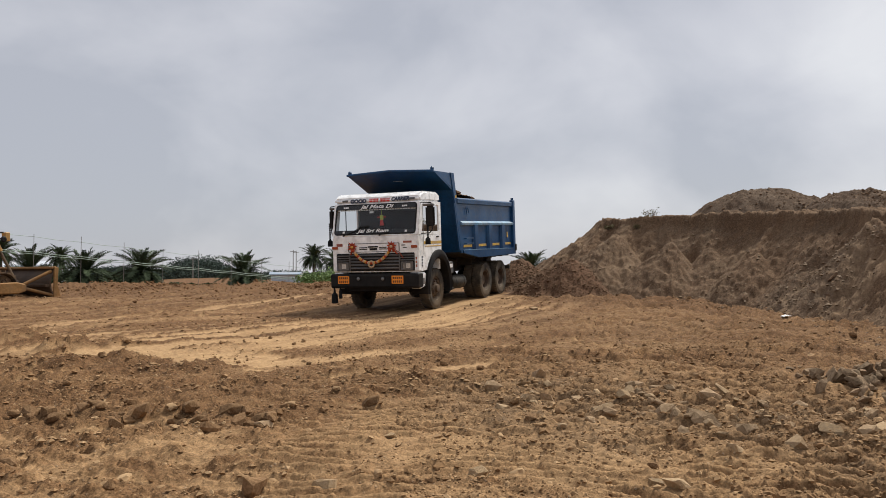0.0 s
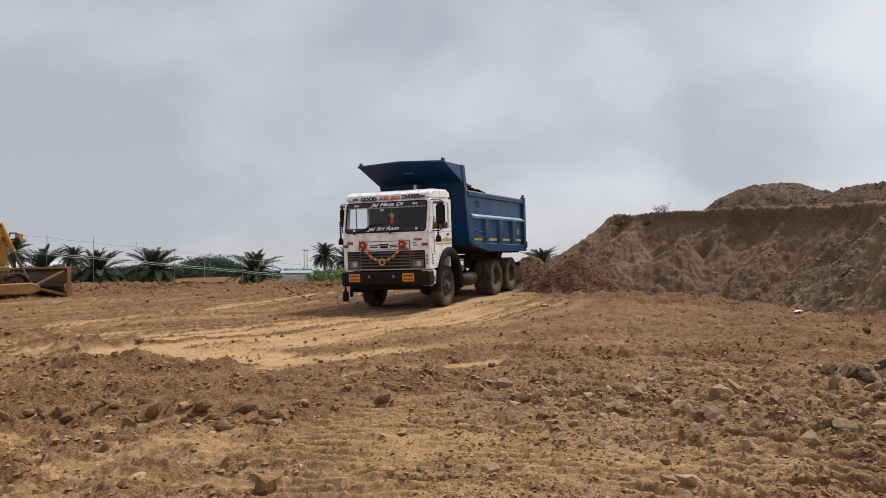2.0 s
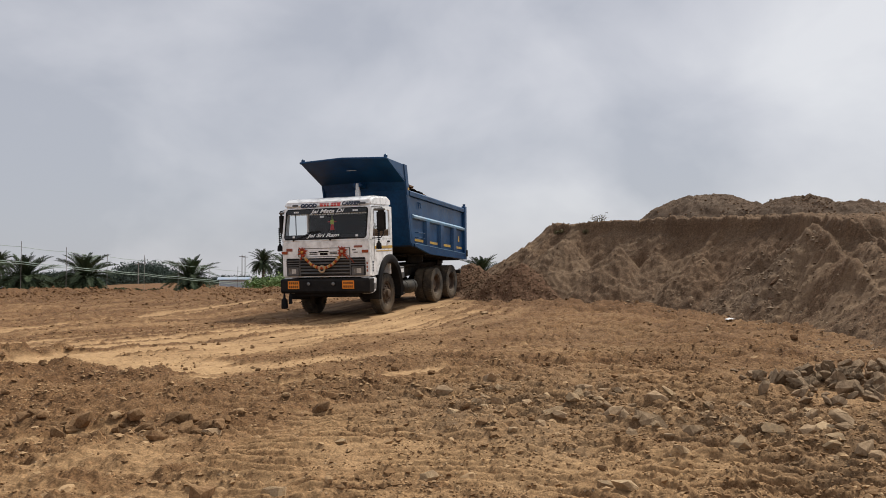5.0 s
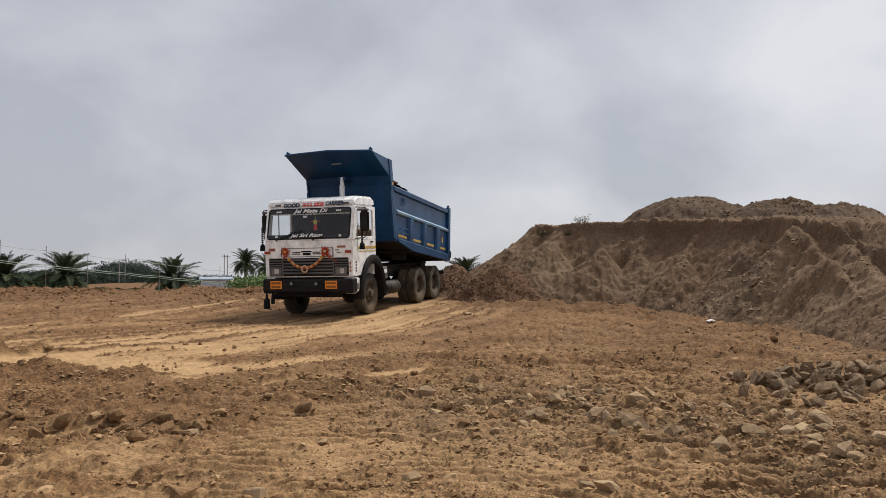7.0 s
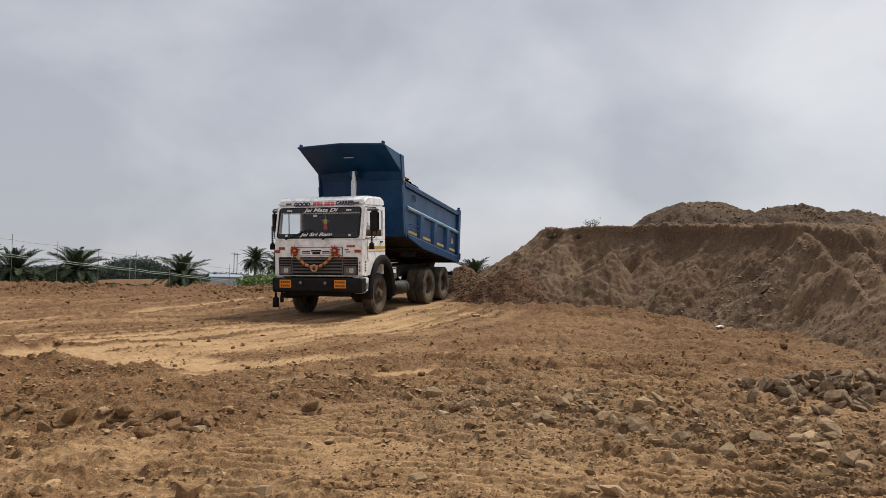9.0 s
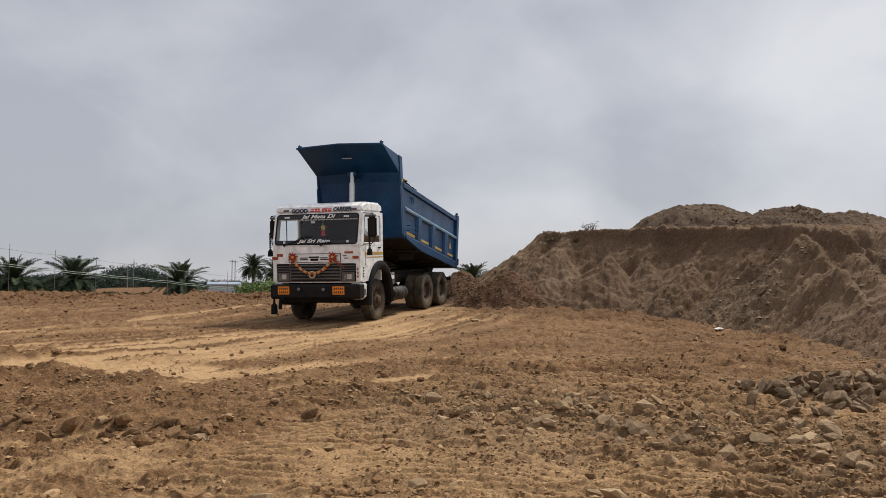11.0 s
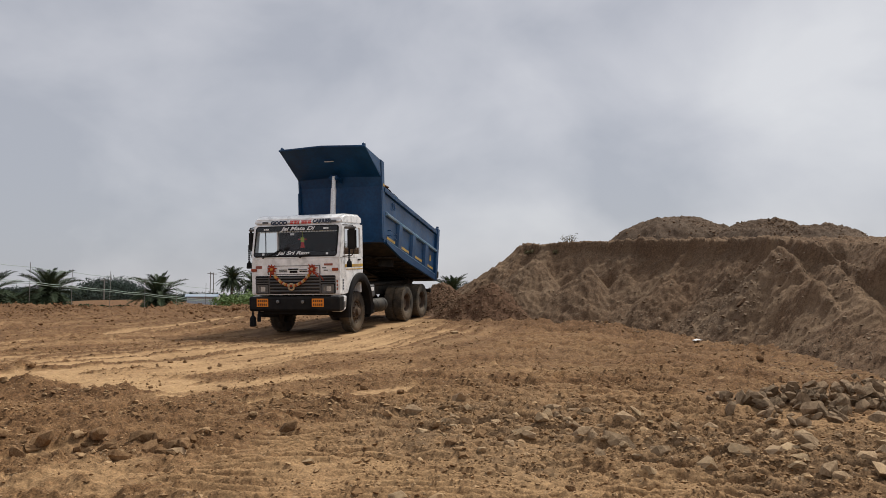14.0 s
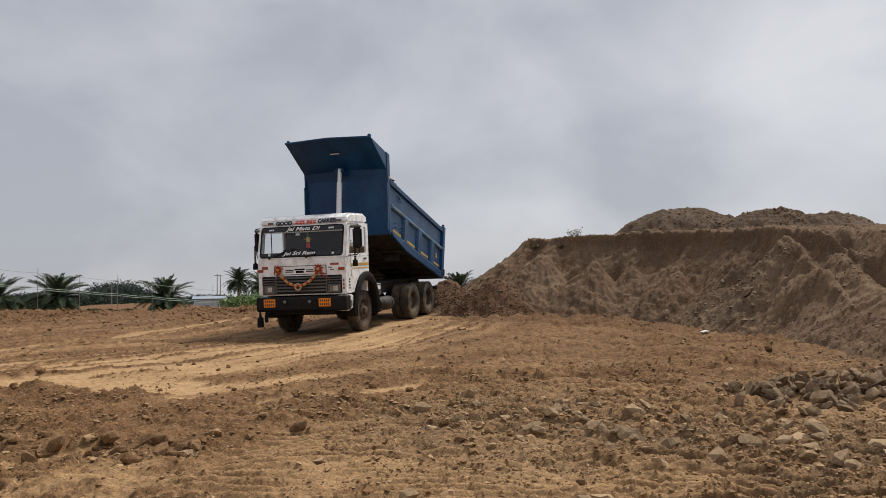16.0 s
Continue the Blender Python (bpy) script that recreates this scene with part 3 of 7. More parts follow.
def ground_z(x, y, fine=True):
    x, y = np.asarray(x, float), np.asarray(y, float)
    z = base_height(x, y)
    p, u = packed(x, y), under_truck(x, y, 0.9)
    rough = (1 - 0.78 * p) * (1 - 0.85 * u)
    near = 1 - sstep(45, 70, np.hypot(x, y))
    d = 0.05 * fbm(x * 0.7, y * 0.7, 2, 1)
    for half, h, pts in WINDROWS:
        dist = line_dist(x, y, pts) + 0.15 * fbm(x * 2.2, y * 2.2, 2, 9)
        d = d + h * (0.75 + 0.5 * vn(x * 3.1, y * 3.1, 4)) * np.exp(-((dist / half) ** 2))
    if fine:
        lumps = 0.6 - 1.3 * np.abs(fbm(x * 1.9, y * 3.0, 4, 21, 0.6)) + 0.5 * fbm(x * 4.5, y * 6, 3, 23, 0.6)
        big = 1 + 0.5 * sstep(20, 26, y) + 0.3 * (1 - sstep(8, 10, y))
        tr, where = tread(x, y)
        h, zone, across = furrow(x, y)
        d = d + 0.045 * lumps * big * (1 - 0.75 * where) * (1 - 0.65 * zone) + 0.04 * np.abs(vn(x * 4.5, y * 6.5, 31)) * sstep(-0.2, 0.5, vn(x * 0.8, y * 0.8, 61)) * big
        d = d + 0.056 * tr * where * sstep(-0.5, 0.3, fbm(x * 1.6, y * 1.6, 2, 95))
        d = d + 0.020 * fbm(x * 11, y * 11, 3, 41, 0.7) * (1 - 0.4 * where)
        d = d + 0.075 * drag(x, y) * (1 - 0.75 * where) * (1 - zone)
        chips = np.maximum(vn(x * 19, y * 19, 47), 0) ** 2 + 0.7 * np.maximum(vn(x * 31, y * 31, 48), 0) ** 2
        d = d + 0.028 * chips * (1 - sstep(14, 20, y))
        d = d + 0.026 * h * zone * (0.55 + 0.45 * p) / (1 - 0.78 * p)
    return z + d * rough * near - 0.03 * p * near


def build_ground():
    az = np.radians(np.concatenate([np.arange(-180, -40, 2.5), np.arange(-40, 40.01, 0.105), np.arange(42.5, 180, 2.5)]))
    inv = np.linspace(1 / 3.6, 1 / 45, 690)
    rad = np.concatenate([np.linspace(0.0, 3.55, 48), 1 / inv, np.geomspace(46, 4000, 45)])
    A, R = np.meshgrid(az, rad)
    X, Y = R * np.sin(A) + 0.06, R * np.cos(A) - 0.11
    Z = ground_z(X, Y)
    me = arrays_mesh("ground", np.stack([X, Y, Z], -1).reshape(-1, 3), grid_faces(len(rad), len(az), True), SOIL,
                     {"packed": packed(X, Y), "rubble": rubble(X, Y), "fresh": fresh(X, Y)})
    tagged(new("ground", me), "churned tan and brown earth with wheel-packed lanes", "ground", kind="structure")


build_ground()


# ---- the earth bank with its scarp and the spoil tipped on it ----
BANK_TOP = ([8, 13, 17, 22, 26, 40], [1.95, 2.38, 2.75, 3.25, 3.44, 3.5])


def along_foot(x, y):
    """How far along the bank's foot a place lies."""
    best, s = np.full(np.shape(x), 1e9), np.zeros(np.shape(x))
    run = 0.0
    for (ax, ay), (bx, by) in zip(BANK_FOOT[:13], BANK_FOOT[1:13]):
        dx, dy = bx - ax, by - ay
        n = math.hypot(dx, dy)
        t = np.clip(((x - ax) * dx + (y - ay) * dy) / (n * n), 0, 1)
        d = np.hypot(x - ax - t * dx, y - ay - t * dy)
        s = np.where(d < best, run + t * n, s)
        best = np.minimum(best, d)
        run += n
    return s


CONES = [  # cones of fallen earth that lean on the face: apex, fall down the slope, fall to its sides
    (9.45, 19.5, 2.90, 0.98, 1.2), (6.1, 25.1, 2.6, 0.80, 1.05), (7.9, 22.9, 2.2, 0.82, 0.9), (4.7, 26.4, 2.95, 0.74, 1.0),
]
RIDGES = [  # buttresses between the gullies: from, to, fall to the sides
    ((9.45, 19.5, 2.90), (8.75, 14.6, 0.75), 1.15), ((10.8, 17.2, 2.5), (9.6, 13.2, 0.9), 1.2), ((11.2, 15.2, 2.2), (10.2, 11.6, 0.9), 1.2),
]


def spur_z(x, y):
    z = np.full(np.shape(x), -9.0)
    for cx, cy, cz, k, side in CONES:
        u, v = -0.90 * (x - cx) - 0.43 * (y - cy), -0.43 * (x - cx) + 0.90 * (y - cy)
        r = np.hypot(np.where(u > 0, u * k, u * 1.6), v * side)
        a = np.arctan2(v, u)
        z = np.maximum(z, cz - r * (1 + 0.06 * fbm(x * 1.2, y * 1.2, 2, 217)) + 0.03 * fbm(x * 3, y * 3, 3, 219) - 0.09 * np.abs(vn(a * 5, r * 0.4, 225)) * sstep(0.2, 1.0, r))
    for (ax, ay, az), (bx, by, bz), side in RIDGES:
        dx, dy = bx - ax, by - ay
        t = np.clip(((x - ax) * dx + (y - ay) * dy) / (dx * dx + dy * dy), 0, 1)
        r = np.hypot(x - ax - t * dx, y - ay - t * dy) + 0.10 * fbm(x * 1.4, y * 1.4, 3, 218)
        z = np.maximum(z, az + (bz - az) * t - side * np.maximum(r, 0) + 0.05 * fbm(x * 2.2, y * 2.2, 3, 220))
    return z


def bank_z(x, y):
    s = along_foot(x, y)
    w1 = 0.5 * fbm(x * 0.5, y * 0.5, 2, 201) + 0.10 * fbm(x * 2.4, y * 2.4, 3, 203)
    d = line_dist(x, y, BANK_FOOT + BANK_FOOT[:1]) * np.where(inside(x, y, BANK_FOOT), 1, -1) + 0.4 * w1
    top = np.interp(y, *BANK_TOP)
    base = base_height(x, y) - 0.05
    slope = 0.65 + 0.17 * sstep(3.8, 6.6, x)
    # rills that run down the face, wide and fine
    bend = 0.25 * w1
    rill = 0.24 * np.abs(vn(s * 0.75 + bend, d * 0.12, 211)) + 0.13 * np.abs(vn(s * 1.9 + bend, d * 0.22, 212)) + 0.05 * np.abs(vn(s * 4.6 + bend, d * 0.5, 216))
    face = base + slope * np.maximum(d, -0.5) - rill * sstep(0.1, 1.3, d)
    # the scarp: a steep cut edge of blocky topsoil, split by upright cracks
    thick = 0.32 * sstep(4.9, 6.4, x) + 0.03
    ledge = top - thick * (1 + 0.45 * vn(s * 0.9, 0 * s, 213))
    split = 0.10 * vn(s * 1.3, 0 * s + 0.3, 229) + 0.22 * sstep(0.66, 0.9, vn(s * 2.2, 0 * s + 0.5, 230)) + 0.03 * fbm(x * 2.5, y * 2.5, 2, 232)
    past = d - (ledge - base) / slope - split
    z = np.minimum(np.minimum(face, ledge) + np.maximum(past, 0) * 3.0, top)
    z = z + 0.04 * fbm(x * 1.3, y * 1.3, 3, 215) * sstep(0, 0.6, d)
    # runnels washed out beside the cones
    for half, deep, pts in ((0.28, 0.5, [(10.4, 18.6), (9.9, 16.4), (9.3, 14.4)]), (0.24, 0.45, [(11.1, 16.4), (10.4, 14.4), (9.6, 12.6)]), (0.35, 0.35, [(8.9, 20.9), (7.9, 19.9)]), (0.22, 0.32, [(6.7, 25.2), (5.8, 23.9)]), (0.2, 0.25, [(5.4, 26.0), (4.6, 24.9)])):
        z = z - deep * np.exp(-((line_dist(x, y, pts) + 0.06 * w1) / half) ** 2)
    q = spur_z(x, y)
    z = 0.5 * (z + q + np.sqrt((z - q) ** 2 + 0.006))
    return z + 0.06 * fbm(x * 3.8, y * 3.8, 4, 221, 0.68) + 0.025 * fbm(x * 13, y * 13, 2, 223)


def build_bank():
    xs, ys = np.concatenate([np.arange(-0.6, 14.0, 0.042), np.arange(14.1, 40, 0.8)]), np.concatenate([np.arange(8.5, 31.5, 0.042), np.arange(31.6, 50, 0.6)])
    X, Y = np.meshgrid(xs, ys)
    Z = bank_z(X, Y)
    G = base_height(X, Y) - 0.35
    Z = np.maximum(Z, G)
    F = grid_faces(len(ys), len(xs))
    keep = (Z > G + 0.02).reshape(-1)[F].any(1)
    F = F[keep]
    V = np.stack([X, Y, Z], -1).reshape(-1, 3)
    S, top = along_foot(X, Y), np.interp(Y, *BANK_TOP)
    scree = 1 - sstep(0.5, 1.9, np.hypot(X - 8.1, (Y - 20.0) * 0.8) + 0.4 * fbm(X, Y, 3, 237))
    rub = np.clip(scree + 0.45 * sstep(-0.1, 0.5, fbm(X * 0.5, Y * 0.5, 3, 231)), 0, 1).reshape(-1)
    pk = np.clip(0.55 * sstep(0.05, 0.6, fbm(S * 1.4, Z * 0.7, 4, 233)), 0, 1).reshape(-1)
    # band below the rim: darker topsoil, with the scarp's shade painted in
    topsoil_shade = sstep(0.55, 0.30, top - Z + 0.08 * fbm(S * 1.5, Z, 2, 239)) * sstep(-0.05, 0.10, top - Z)
    fr = np.clip(0.12 * topsoil_shade + 0.35 * sstep(0.0, 0.5, fbm(S * 2.2, Z * 0.8, 4, 235)), 0, 1).reshape(-1)
    back_off = line_dist(X, Y, BANK_FOOT + BANK_FOOT[:1]) * np.where(inside(X, Y, BANK_FOOT), 1, -1) - 5.2
    level = (back_off > 0).reshape(-1)[F].all(1)
    bank = tagged(new("earth_bank"), "tall dug bank of grey-brown earth with a crumbling scarp", "earth bank")
    for name, k in (("bank_face", ~level), ("bank_top", level)):
        f = F[k]
        used = np.unique(f)
        back = np.zeros(X.size, int)
        back[used] = np.arange(len(used))
        new(name, arrays_mesh(name, V[used], back[f], BANK, {"packed": pk[used], "rubble": rub[used], "fresh": fr[used]})).parent = bank


build_bank()


def heap(name, cx, cy, rx, ry, h, base, label, seed, mat, turn=0.0, n=110, power=1.3):
    """A tipped heap: a rounded cone with slumped sides, lumps and a skirt sunk into what it lies on."""
    xs = np.linspace(-1.35, 1.35, n)
    U, W = np.meshgrid(xs, xs)
    c, s = math.cos(turn), math.sin(turn)
    X, Y = cx + rx * U * c - ry * W * s, cy + rx * U * s + ry * W * c
    r = np.hypot(U, W) * (1 + 0.16 * fbm(U * 1.6 + seed, W * 1.6, 3, seed))
    top = np.clip(1 - r, -0.35, 1)
    prof = np.where(r < 1, 1 - np.abs(r) ** power, 1 - r)
    lump = 0.045 * fbm(X * 3.0, Y * 3.0, 4, seed + 5, 0.7) + 0.05 * np.abs(vn(X * 5.5, Y * 5.5, seed + 7))
    B = base(X, Y)
    Z = B + h * prof + lump * sstep(-0.1, 0.2, top)
    F = grid_faces(n, n)
    F = F[(Z > B - 0.2 * h).reshape(-1)[F].all(1)]
    used = np.unique(F)
    back = np.zeros(X.size, int)
    back[used] = np.arange(len(used))
    rub = np.clip(sstep(0.0, 0.6, fbm(X * 1.1, Y * 1.1, 3, seed + 9)), 0, 1).reshape(-1)[used]
    me = arrays_mesh(name, np.stack([X, Y, Z], -1).reshape(-1, 3)[used], back[F], mat, {"packed": rub * 0.25, "rubble": rub * 0.6})
    return tagged(new(name, me), label, "soil heap", "tipped soil heaps")


def on_ground(x, y):
    return base_height(x, y)


heap("soil_heap", 3.1, 25.35, 1.75, 1.45, 1.08, on_ground, "dark brown freshly tipped soil heap at the bank's foot", 301, HEAP, power=1.1)
heap("soil_heap", 1.75, 28.0, 1.5, 1.6, 0.98, on_ground, "dark brown lumpy soil heap behind the truck", 311, HEAP)
heap("soil_heap", 2.5, 26.7, 1.2, 1.0, 0.65, on_ground, "low brown soil heap behind the truck", 321, HEAP)


def on_bank(x, y):
    """The bank's top, and its face where a heap spills over the edge."""
    return np.minimum(np.interp(y, *BANK_TOP), bank_z(x, y) + 0.04)


heap("spoil_heap", 9.75, 27.4, 2.25, 2.2, 0.88, on_bank, "stony brown spoil heap on top of the bank", 331, SPOIL, power=2.1)
heap("spoil_heap", 11.45, 24.6, 1.5, 1.7, 0.64, on_bank, "rounded stony spoil heap on top of the bank", 341, SPOIL, power=2.1)
heap("spoil_heap", 12.4, 23.1, 1.4, 1.6, 0.42, on_bank, "low stony spoil heap on top of the bank", 351, SPOIL, power=2.1)


# ---- the dump truck: x ahead, y to its left, z up, from the ground under the front axle ----
def text_mesh(body, size, shear=0.0, depth=0.002, bold=0.0):
    """Raised lettering in the plane of x (along) and y (up), centred."""
    cu = bpy.data.curves.new("lettering", "FONT")
    cu.body, cu.size, cu.shear, cu.extrude, cu.offset = body, size, shear, depth, bold
    cu.align_x, cu.align_y = "CENTER", "CENTER"
    cu.resolution_u = 3
    ob = new("lettering", cu)
    bpy.context.view_layer.update()
    me = bpy.data.meshes.new_from_object(ob.evaluated_get(bpy.context.evaluated_depsgraph_get()))
    bpy.data.objects.remove(ob)
    return me


def wind(z):
    """The cab's front plane: how far ahead it lies at a height."""
    return 1.215 if z < 1.90 else 1.215 - (z - 1.90) * 0.215


TILT_WS = math.degrees(math.atan(0.215))


def front_lettering(name, body, y, z, width, size, mat, parent, label, shear=0.0, bold=0.0, proud=0.012):
    me = text_mesh(body, size, shear, 0.002, bold)
    me.materials.append(mat)
    ob = new(name, me)
    ob.parent = parent
    tagged(ob, label)
    xs = [v.co.x for v in me.vertices]
    k = width / (max(xs) - min(xs))
    lean = TILT_WS if z > 1.9 else 0.0
    ob.matrix_basis = pose(wind(z) + proud, y, z, 0, -lean, 0) @ pose(0, 0, 0, 90, 0, 90) @ Matrix.Diagonal((k, 1, 1, 1))
    return ob


def front_bar(bm, y0, y1, z0, z1, proud=0.008, th=0.006):
    zc = (z0 + z1) / 2
    lean = TILT_WS if zc > 1.9 else 0.0
    rot = Matrix.Rotation(radians(-lean), 4, "Y")
    x = wind(zc) + proud
    return box((x - th / 2, y0, z0), (x + th / 2, y1, z1), 0, bm, rot=rot)


def rounded(y0, y1, z0, z1, r, n=4):
    """A rectangle with rounded corners, counter-clockwise from the lower right."""
    out = []
    for cy, cz, a0 in ((y1 - r, z0 + r, -90), (y1 - r, z1 - r, 0), (y0 + r, z1 - r, 90), (y0 + r, z0 + r, 180)):
        for k in range(n + 1):
            a = radians(a0 + 90 * k / n)
            out.append((cy + r * math.cos(a), cz + r * math.sin(a)))
    return out


truck = new("dump_truck")
truck.matrix_basis = TRUCK
tagged(truck, "white cab-over tipper truck with a blue steel body, parked to unload", "truck")


def build_cab():
    # front panels
    def front(y, z):
        return (wind(z), y, z)
    cab_front = part("front_panel", prism([(1.05, 1.0), (wind(1.9), 1.0), (wind(1.9), 1.905), (1.05, 1.905)], "y", -1.2, 1.2, 0.03, None, 2), WHITE, truck, "white painted front panel with grille recess", True)
    ws_out, ws_in = rounded(-1.2, 1.2, 1.905, 2.735, 0.03), rounded(-1.13, 1.13, 1.945, 2.70, 0.08)
    part("windscreen_frame", frame_panel(ws_out, ws_in, front, (-0.06, 0, 0), 0.008), WHITE, truck, smooth=True)
    g = bmesh.new()
    vs = [g.verts.new((wind(z) - 0.012, y, z)) for y, z in rounded(-1.15, 1.15, 1.93, 2.715, 0.08)]
    g.faces.new(vs)
    ws = part("windscreen", g, GLASS, truck, "flat glass windscreen")
    ws.visible_shadow = False
    seal = frame_panel(rounded(-1.14, 1.14, 1.935, 2.71, 0.085), rounded(-1.105, 1.105, 1.97, 2.68, 0.06), lambda y, z: (wind(z) + 0.006, y, z), (-0.015, 0, 0), 0)
    part("window_seal", seal, BLACK, truck)
    # roof and header
    roof = prism([(wind(2.73), 2.73), (wind(2.73) + 0.01, 2.85), (0.93, 2.94), (0.75, 2.985), (-0.05, 2.985), (-0.2, 2.93), (-0.24, 2.73)], "y", -1.2, 1.2, 0.05, None, 3)
    part("roof", roof, WHITE, truck, "white rounded cab roof", True)
    # sides with door windows
    for s, nm in ((1, "door"), (-1, "door")):
        y = 1.2 * s
        side_out = [(1.06, 1.905), (1.06, 1.905), (0.9, 2.73), (0.9, 2.73), (-0.24, 2.73), (-0.24, 2.73), (-0.24, 1.905), (-0.24, 1.905)]
        win = [(0.93, 1.98), (0.95, 2.0), (0.83, 2.62), (0.8, 2.64), (-0.07, 2.64), (-0.1, 2.62), (-0.1, 2.0), (-0.08, 1.98)]
        part("side_pillar", frame_panel(side_out, win, lambda u, v: (u, y, v), (0, -0.05 * s, 0), 0.004), WHITE, truck)
        corner = prism([(wind(1.9) - 0.005, 1.905), (wind(2.73) - 0.005, 2.73), (0.89, 2.73), (1.05, 1.905)], "y", y, y - 0.05 * s, 0.012)
        part("pillar", corner, WHITE, truck)
        if s > 0:
            g = bmesh.new()
            g.faces.new([g.verts.new((u, y - 0.025 * s, v)) for u, v in ((0.95, 1.97), (0.82, 2.65), (-0.11, 2.65), (-0.11, 1.97))])
            sg = part("door_glass", g, GLASS, truck, "clear door window")
            sg.visible_shadow = False
        part("window_bar", box((0.50, y - 0.03 * s, 1.98), (0.53, y - 0.015 * s, 2.64), 0.003), BLACK, truck)
        # lower side: the door skin, cut round the wheel arch
        arch = [(0.70 * math.cos(radians(a)), 0.52 + 0.80 * math.sin(radians(a))) for a in range(20, 161, 10)]
        skin = [(1.06, 1.0), (1.06, 1.9)] + [(-0.24, 1.9), (-0.24, 1.30)] + [p for p in arch[::-1] if p[0] > -0.24 and p[1] > 1.0]
        skin = [p for i, p in enumerate(skin)]
        door = part("door", prism(skin, "y", y, y - 0.05 * s, 0.006), WHITE, truck, "white cab door with a yellow band")
        part("door_seam", box((0.875, y + 0.002 * s, 1.42), (0.887, y + 0.005 * s, 2.62), 0), PLASTIC, door)
        part("door_band", box((-0.22, y + 0.002 * s, 1.665), (0.86, y + 0.006 * s, 1.735), 0), YELLOW, door, "yellow reflective band")
        part("door_band_lower", box((-0.22, y + 0.002 * s, 1.60), (0.80, y + 0.006 * s, 1.622), 0), YELLOW, door)
        part("door_handle", box((-0.04, y, 1.82), (0.10, y + 0.03 * s, 1.86), 0.008), BLACK, door)
        # faded marks on the door corner: unreadable notices as bars
        b = None
        for k in range(4):
            b = box((0.96, y + 0.002 * s, 1.12 + 0.07 * k), (1.03, y + 0.005 * s, 1.16 + 0.07 * k), 0, b)
        part("notice_bars", b, INK, door)
        # black wheel-arch flare
        g = None
        pts = []
        for k in range(0, 25):
            a = radians(-8 + 196 * k / 24)
            pts.append((a,))
        ring_o = [(0.80 * math.cos(a[0]) + 0.02, 0.56 + 0.95 * math.sin(a[0])) for a in pts]
        ring_i = [(0.64 * math.cos(a[0]) + 0.02, 0.52 + 0.79 * math.sin(a[0])) for a in pts]
        g = bmesh.new()
        rows = []
        for (ox, oz), (ix, iz) in zip(ring_o, ring_i):
            rows.append([g.verts.new(p) for p in ((ox, y - 0.10 * s, oz), (ox, y + 0.05 * s, oz), ((ox + ix) / 2, y + 0.085 * s, (oz + iz) / 2), (ix, y + 0.05 * s, iz), (ix, y - 0.45 * s, iz), (ix * 1.02, y - 0.45 * s, iz + 0.02))])
        for p, q in zip(rows, rows[1:]):
            for k in range(6):
                g.faces.new((p[k], p[(k + 1) % 6], q[(k + 1) % 6], q[k]))
        g.faces.new(rows[0])
        g.faces.new(rows[-1][::-1])
        part("mudguard", g, BLACK, truck, "black plastic wheel-arch flare", True)
        # step at the door's front foot
        stp = prism([(1.2, 0.98), (0.80, 0.98), (0.86, 0.62), (1.12, 0.58), (1.2, 0.66)], "y", y + 0.01 * s, y - 0.28 * s, 0.03, None, 2)
        step = part("step_corner", stp, WHITE, truck, "white corner step of the bumper", True)
        part("step_tread", box((0.93, y + 0.005 * s, 0.68), (1.07, y + 0.03 * s, 0.84), 0.01), PLASTIC, step)
    # floor, back wall, dash, seats
    part("cab_floor", box((-0.22, -1.14, 1.30), (1.05, 1.14, 1.36), 0), INSIDE, truck)
    part("back_wall", box((-0.24, -1.15, 1.0), (-0.18, 1.15, 2.74), 0), WHITE, truck)
    part("back_lining", box((-0.176, -1.13, 1.37), (-0.15, 1.13, 2.72), 0), INSIDE, truck)
    part("headlining", box((-0.15, -1.14, 2.70), (0.9, 1.14, 2.715), 0), INSIDE, truck)
    part("dashboard", prism([(1.03, 1.5), (1.14, 1.93), (0.95, 1.96), (0.78, 1.88), (0.76, 1.5)], "y", -1.13, 1.13, 0.02), INSIDE, truck)
    for y0, y1 in ((-0.95, -0.35), (-0.05, 0.95)):
        seat = part("seat", box((-0.1, y0, 1.55), (0.42, y1, 1.72), 0.05, None, 2), SEAT, truck, "dark worn seat", True)
        part("backrest", box((-0.14, y0, 1.73), (0.0, y1, 2.28), 0.05, None, 2), SEAT, seat, "", True)
    wheel = bmesh.new()
    ring = lathe([(0.225 + 0.016 * math.cos(a), 0.016 * math.sin(a)) for a in [2 * math.pi * k / 8 for k in range(8)]], 24, "z", closed=True)
    for k in range(3):
        a = 2 * math.pi * k / 3
        ring = rod((0, 0, -0.03), (0.22 * math.cos(a), 0.22 * math.sin(a), 0), 0.012, 6, ring)
    ring = rod((0, 0, -0.03), (0, 0, -0.45), 0.025, 8, ring)
    wheel.free()
    stw = part("steering_wheel", ring, BLACK, truck, "black steering wheel", True)
    stw.matrix_basis = pose(0.62, -0.68, 2.02, 0, 28, 0)
    # film bands and lettering on the windscreen
    b = front_bar(None, -1.10, 1.10, 2.575, 2.685, 0.010)
    part("sunstrip", b, FILM, truck, "black windscreen strip with white lettering")
    part("lower_strip", front_bar(None, -1.11, 1.11, 1.965, 2.055, 0.010), FILM, truck, "black lower windscreen strip")
    front_lettering("script_lettering", "Jai Mata Di", 0.03, 2.635, 0.95, 0.13, LETTER, truck, "white slanted lettering", 0.35, 0.003, 0.026)
    front_lettering("lower_lettering", "Jai Sri Ram", -0.03, 2.032, 0.90, 0.12, LETTER, truck, "white slanted lettering", 0.35, 0.003, 0.026)
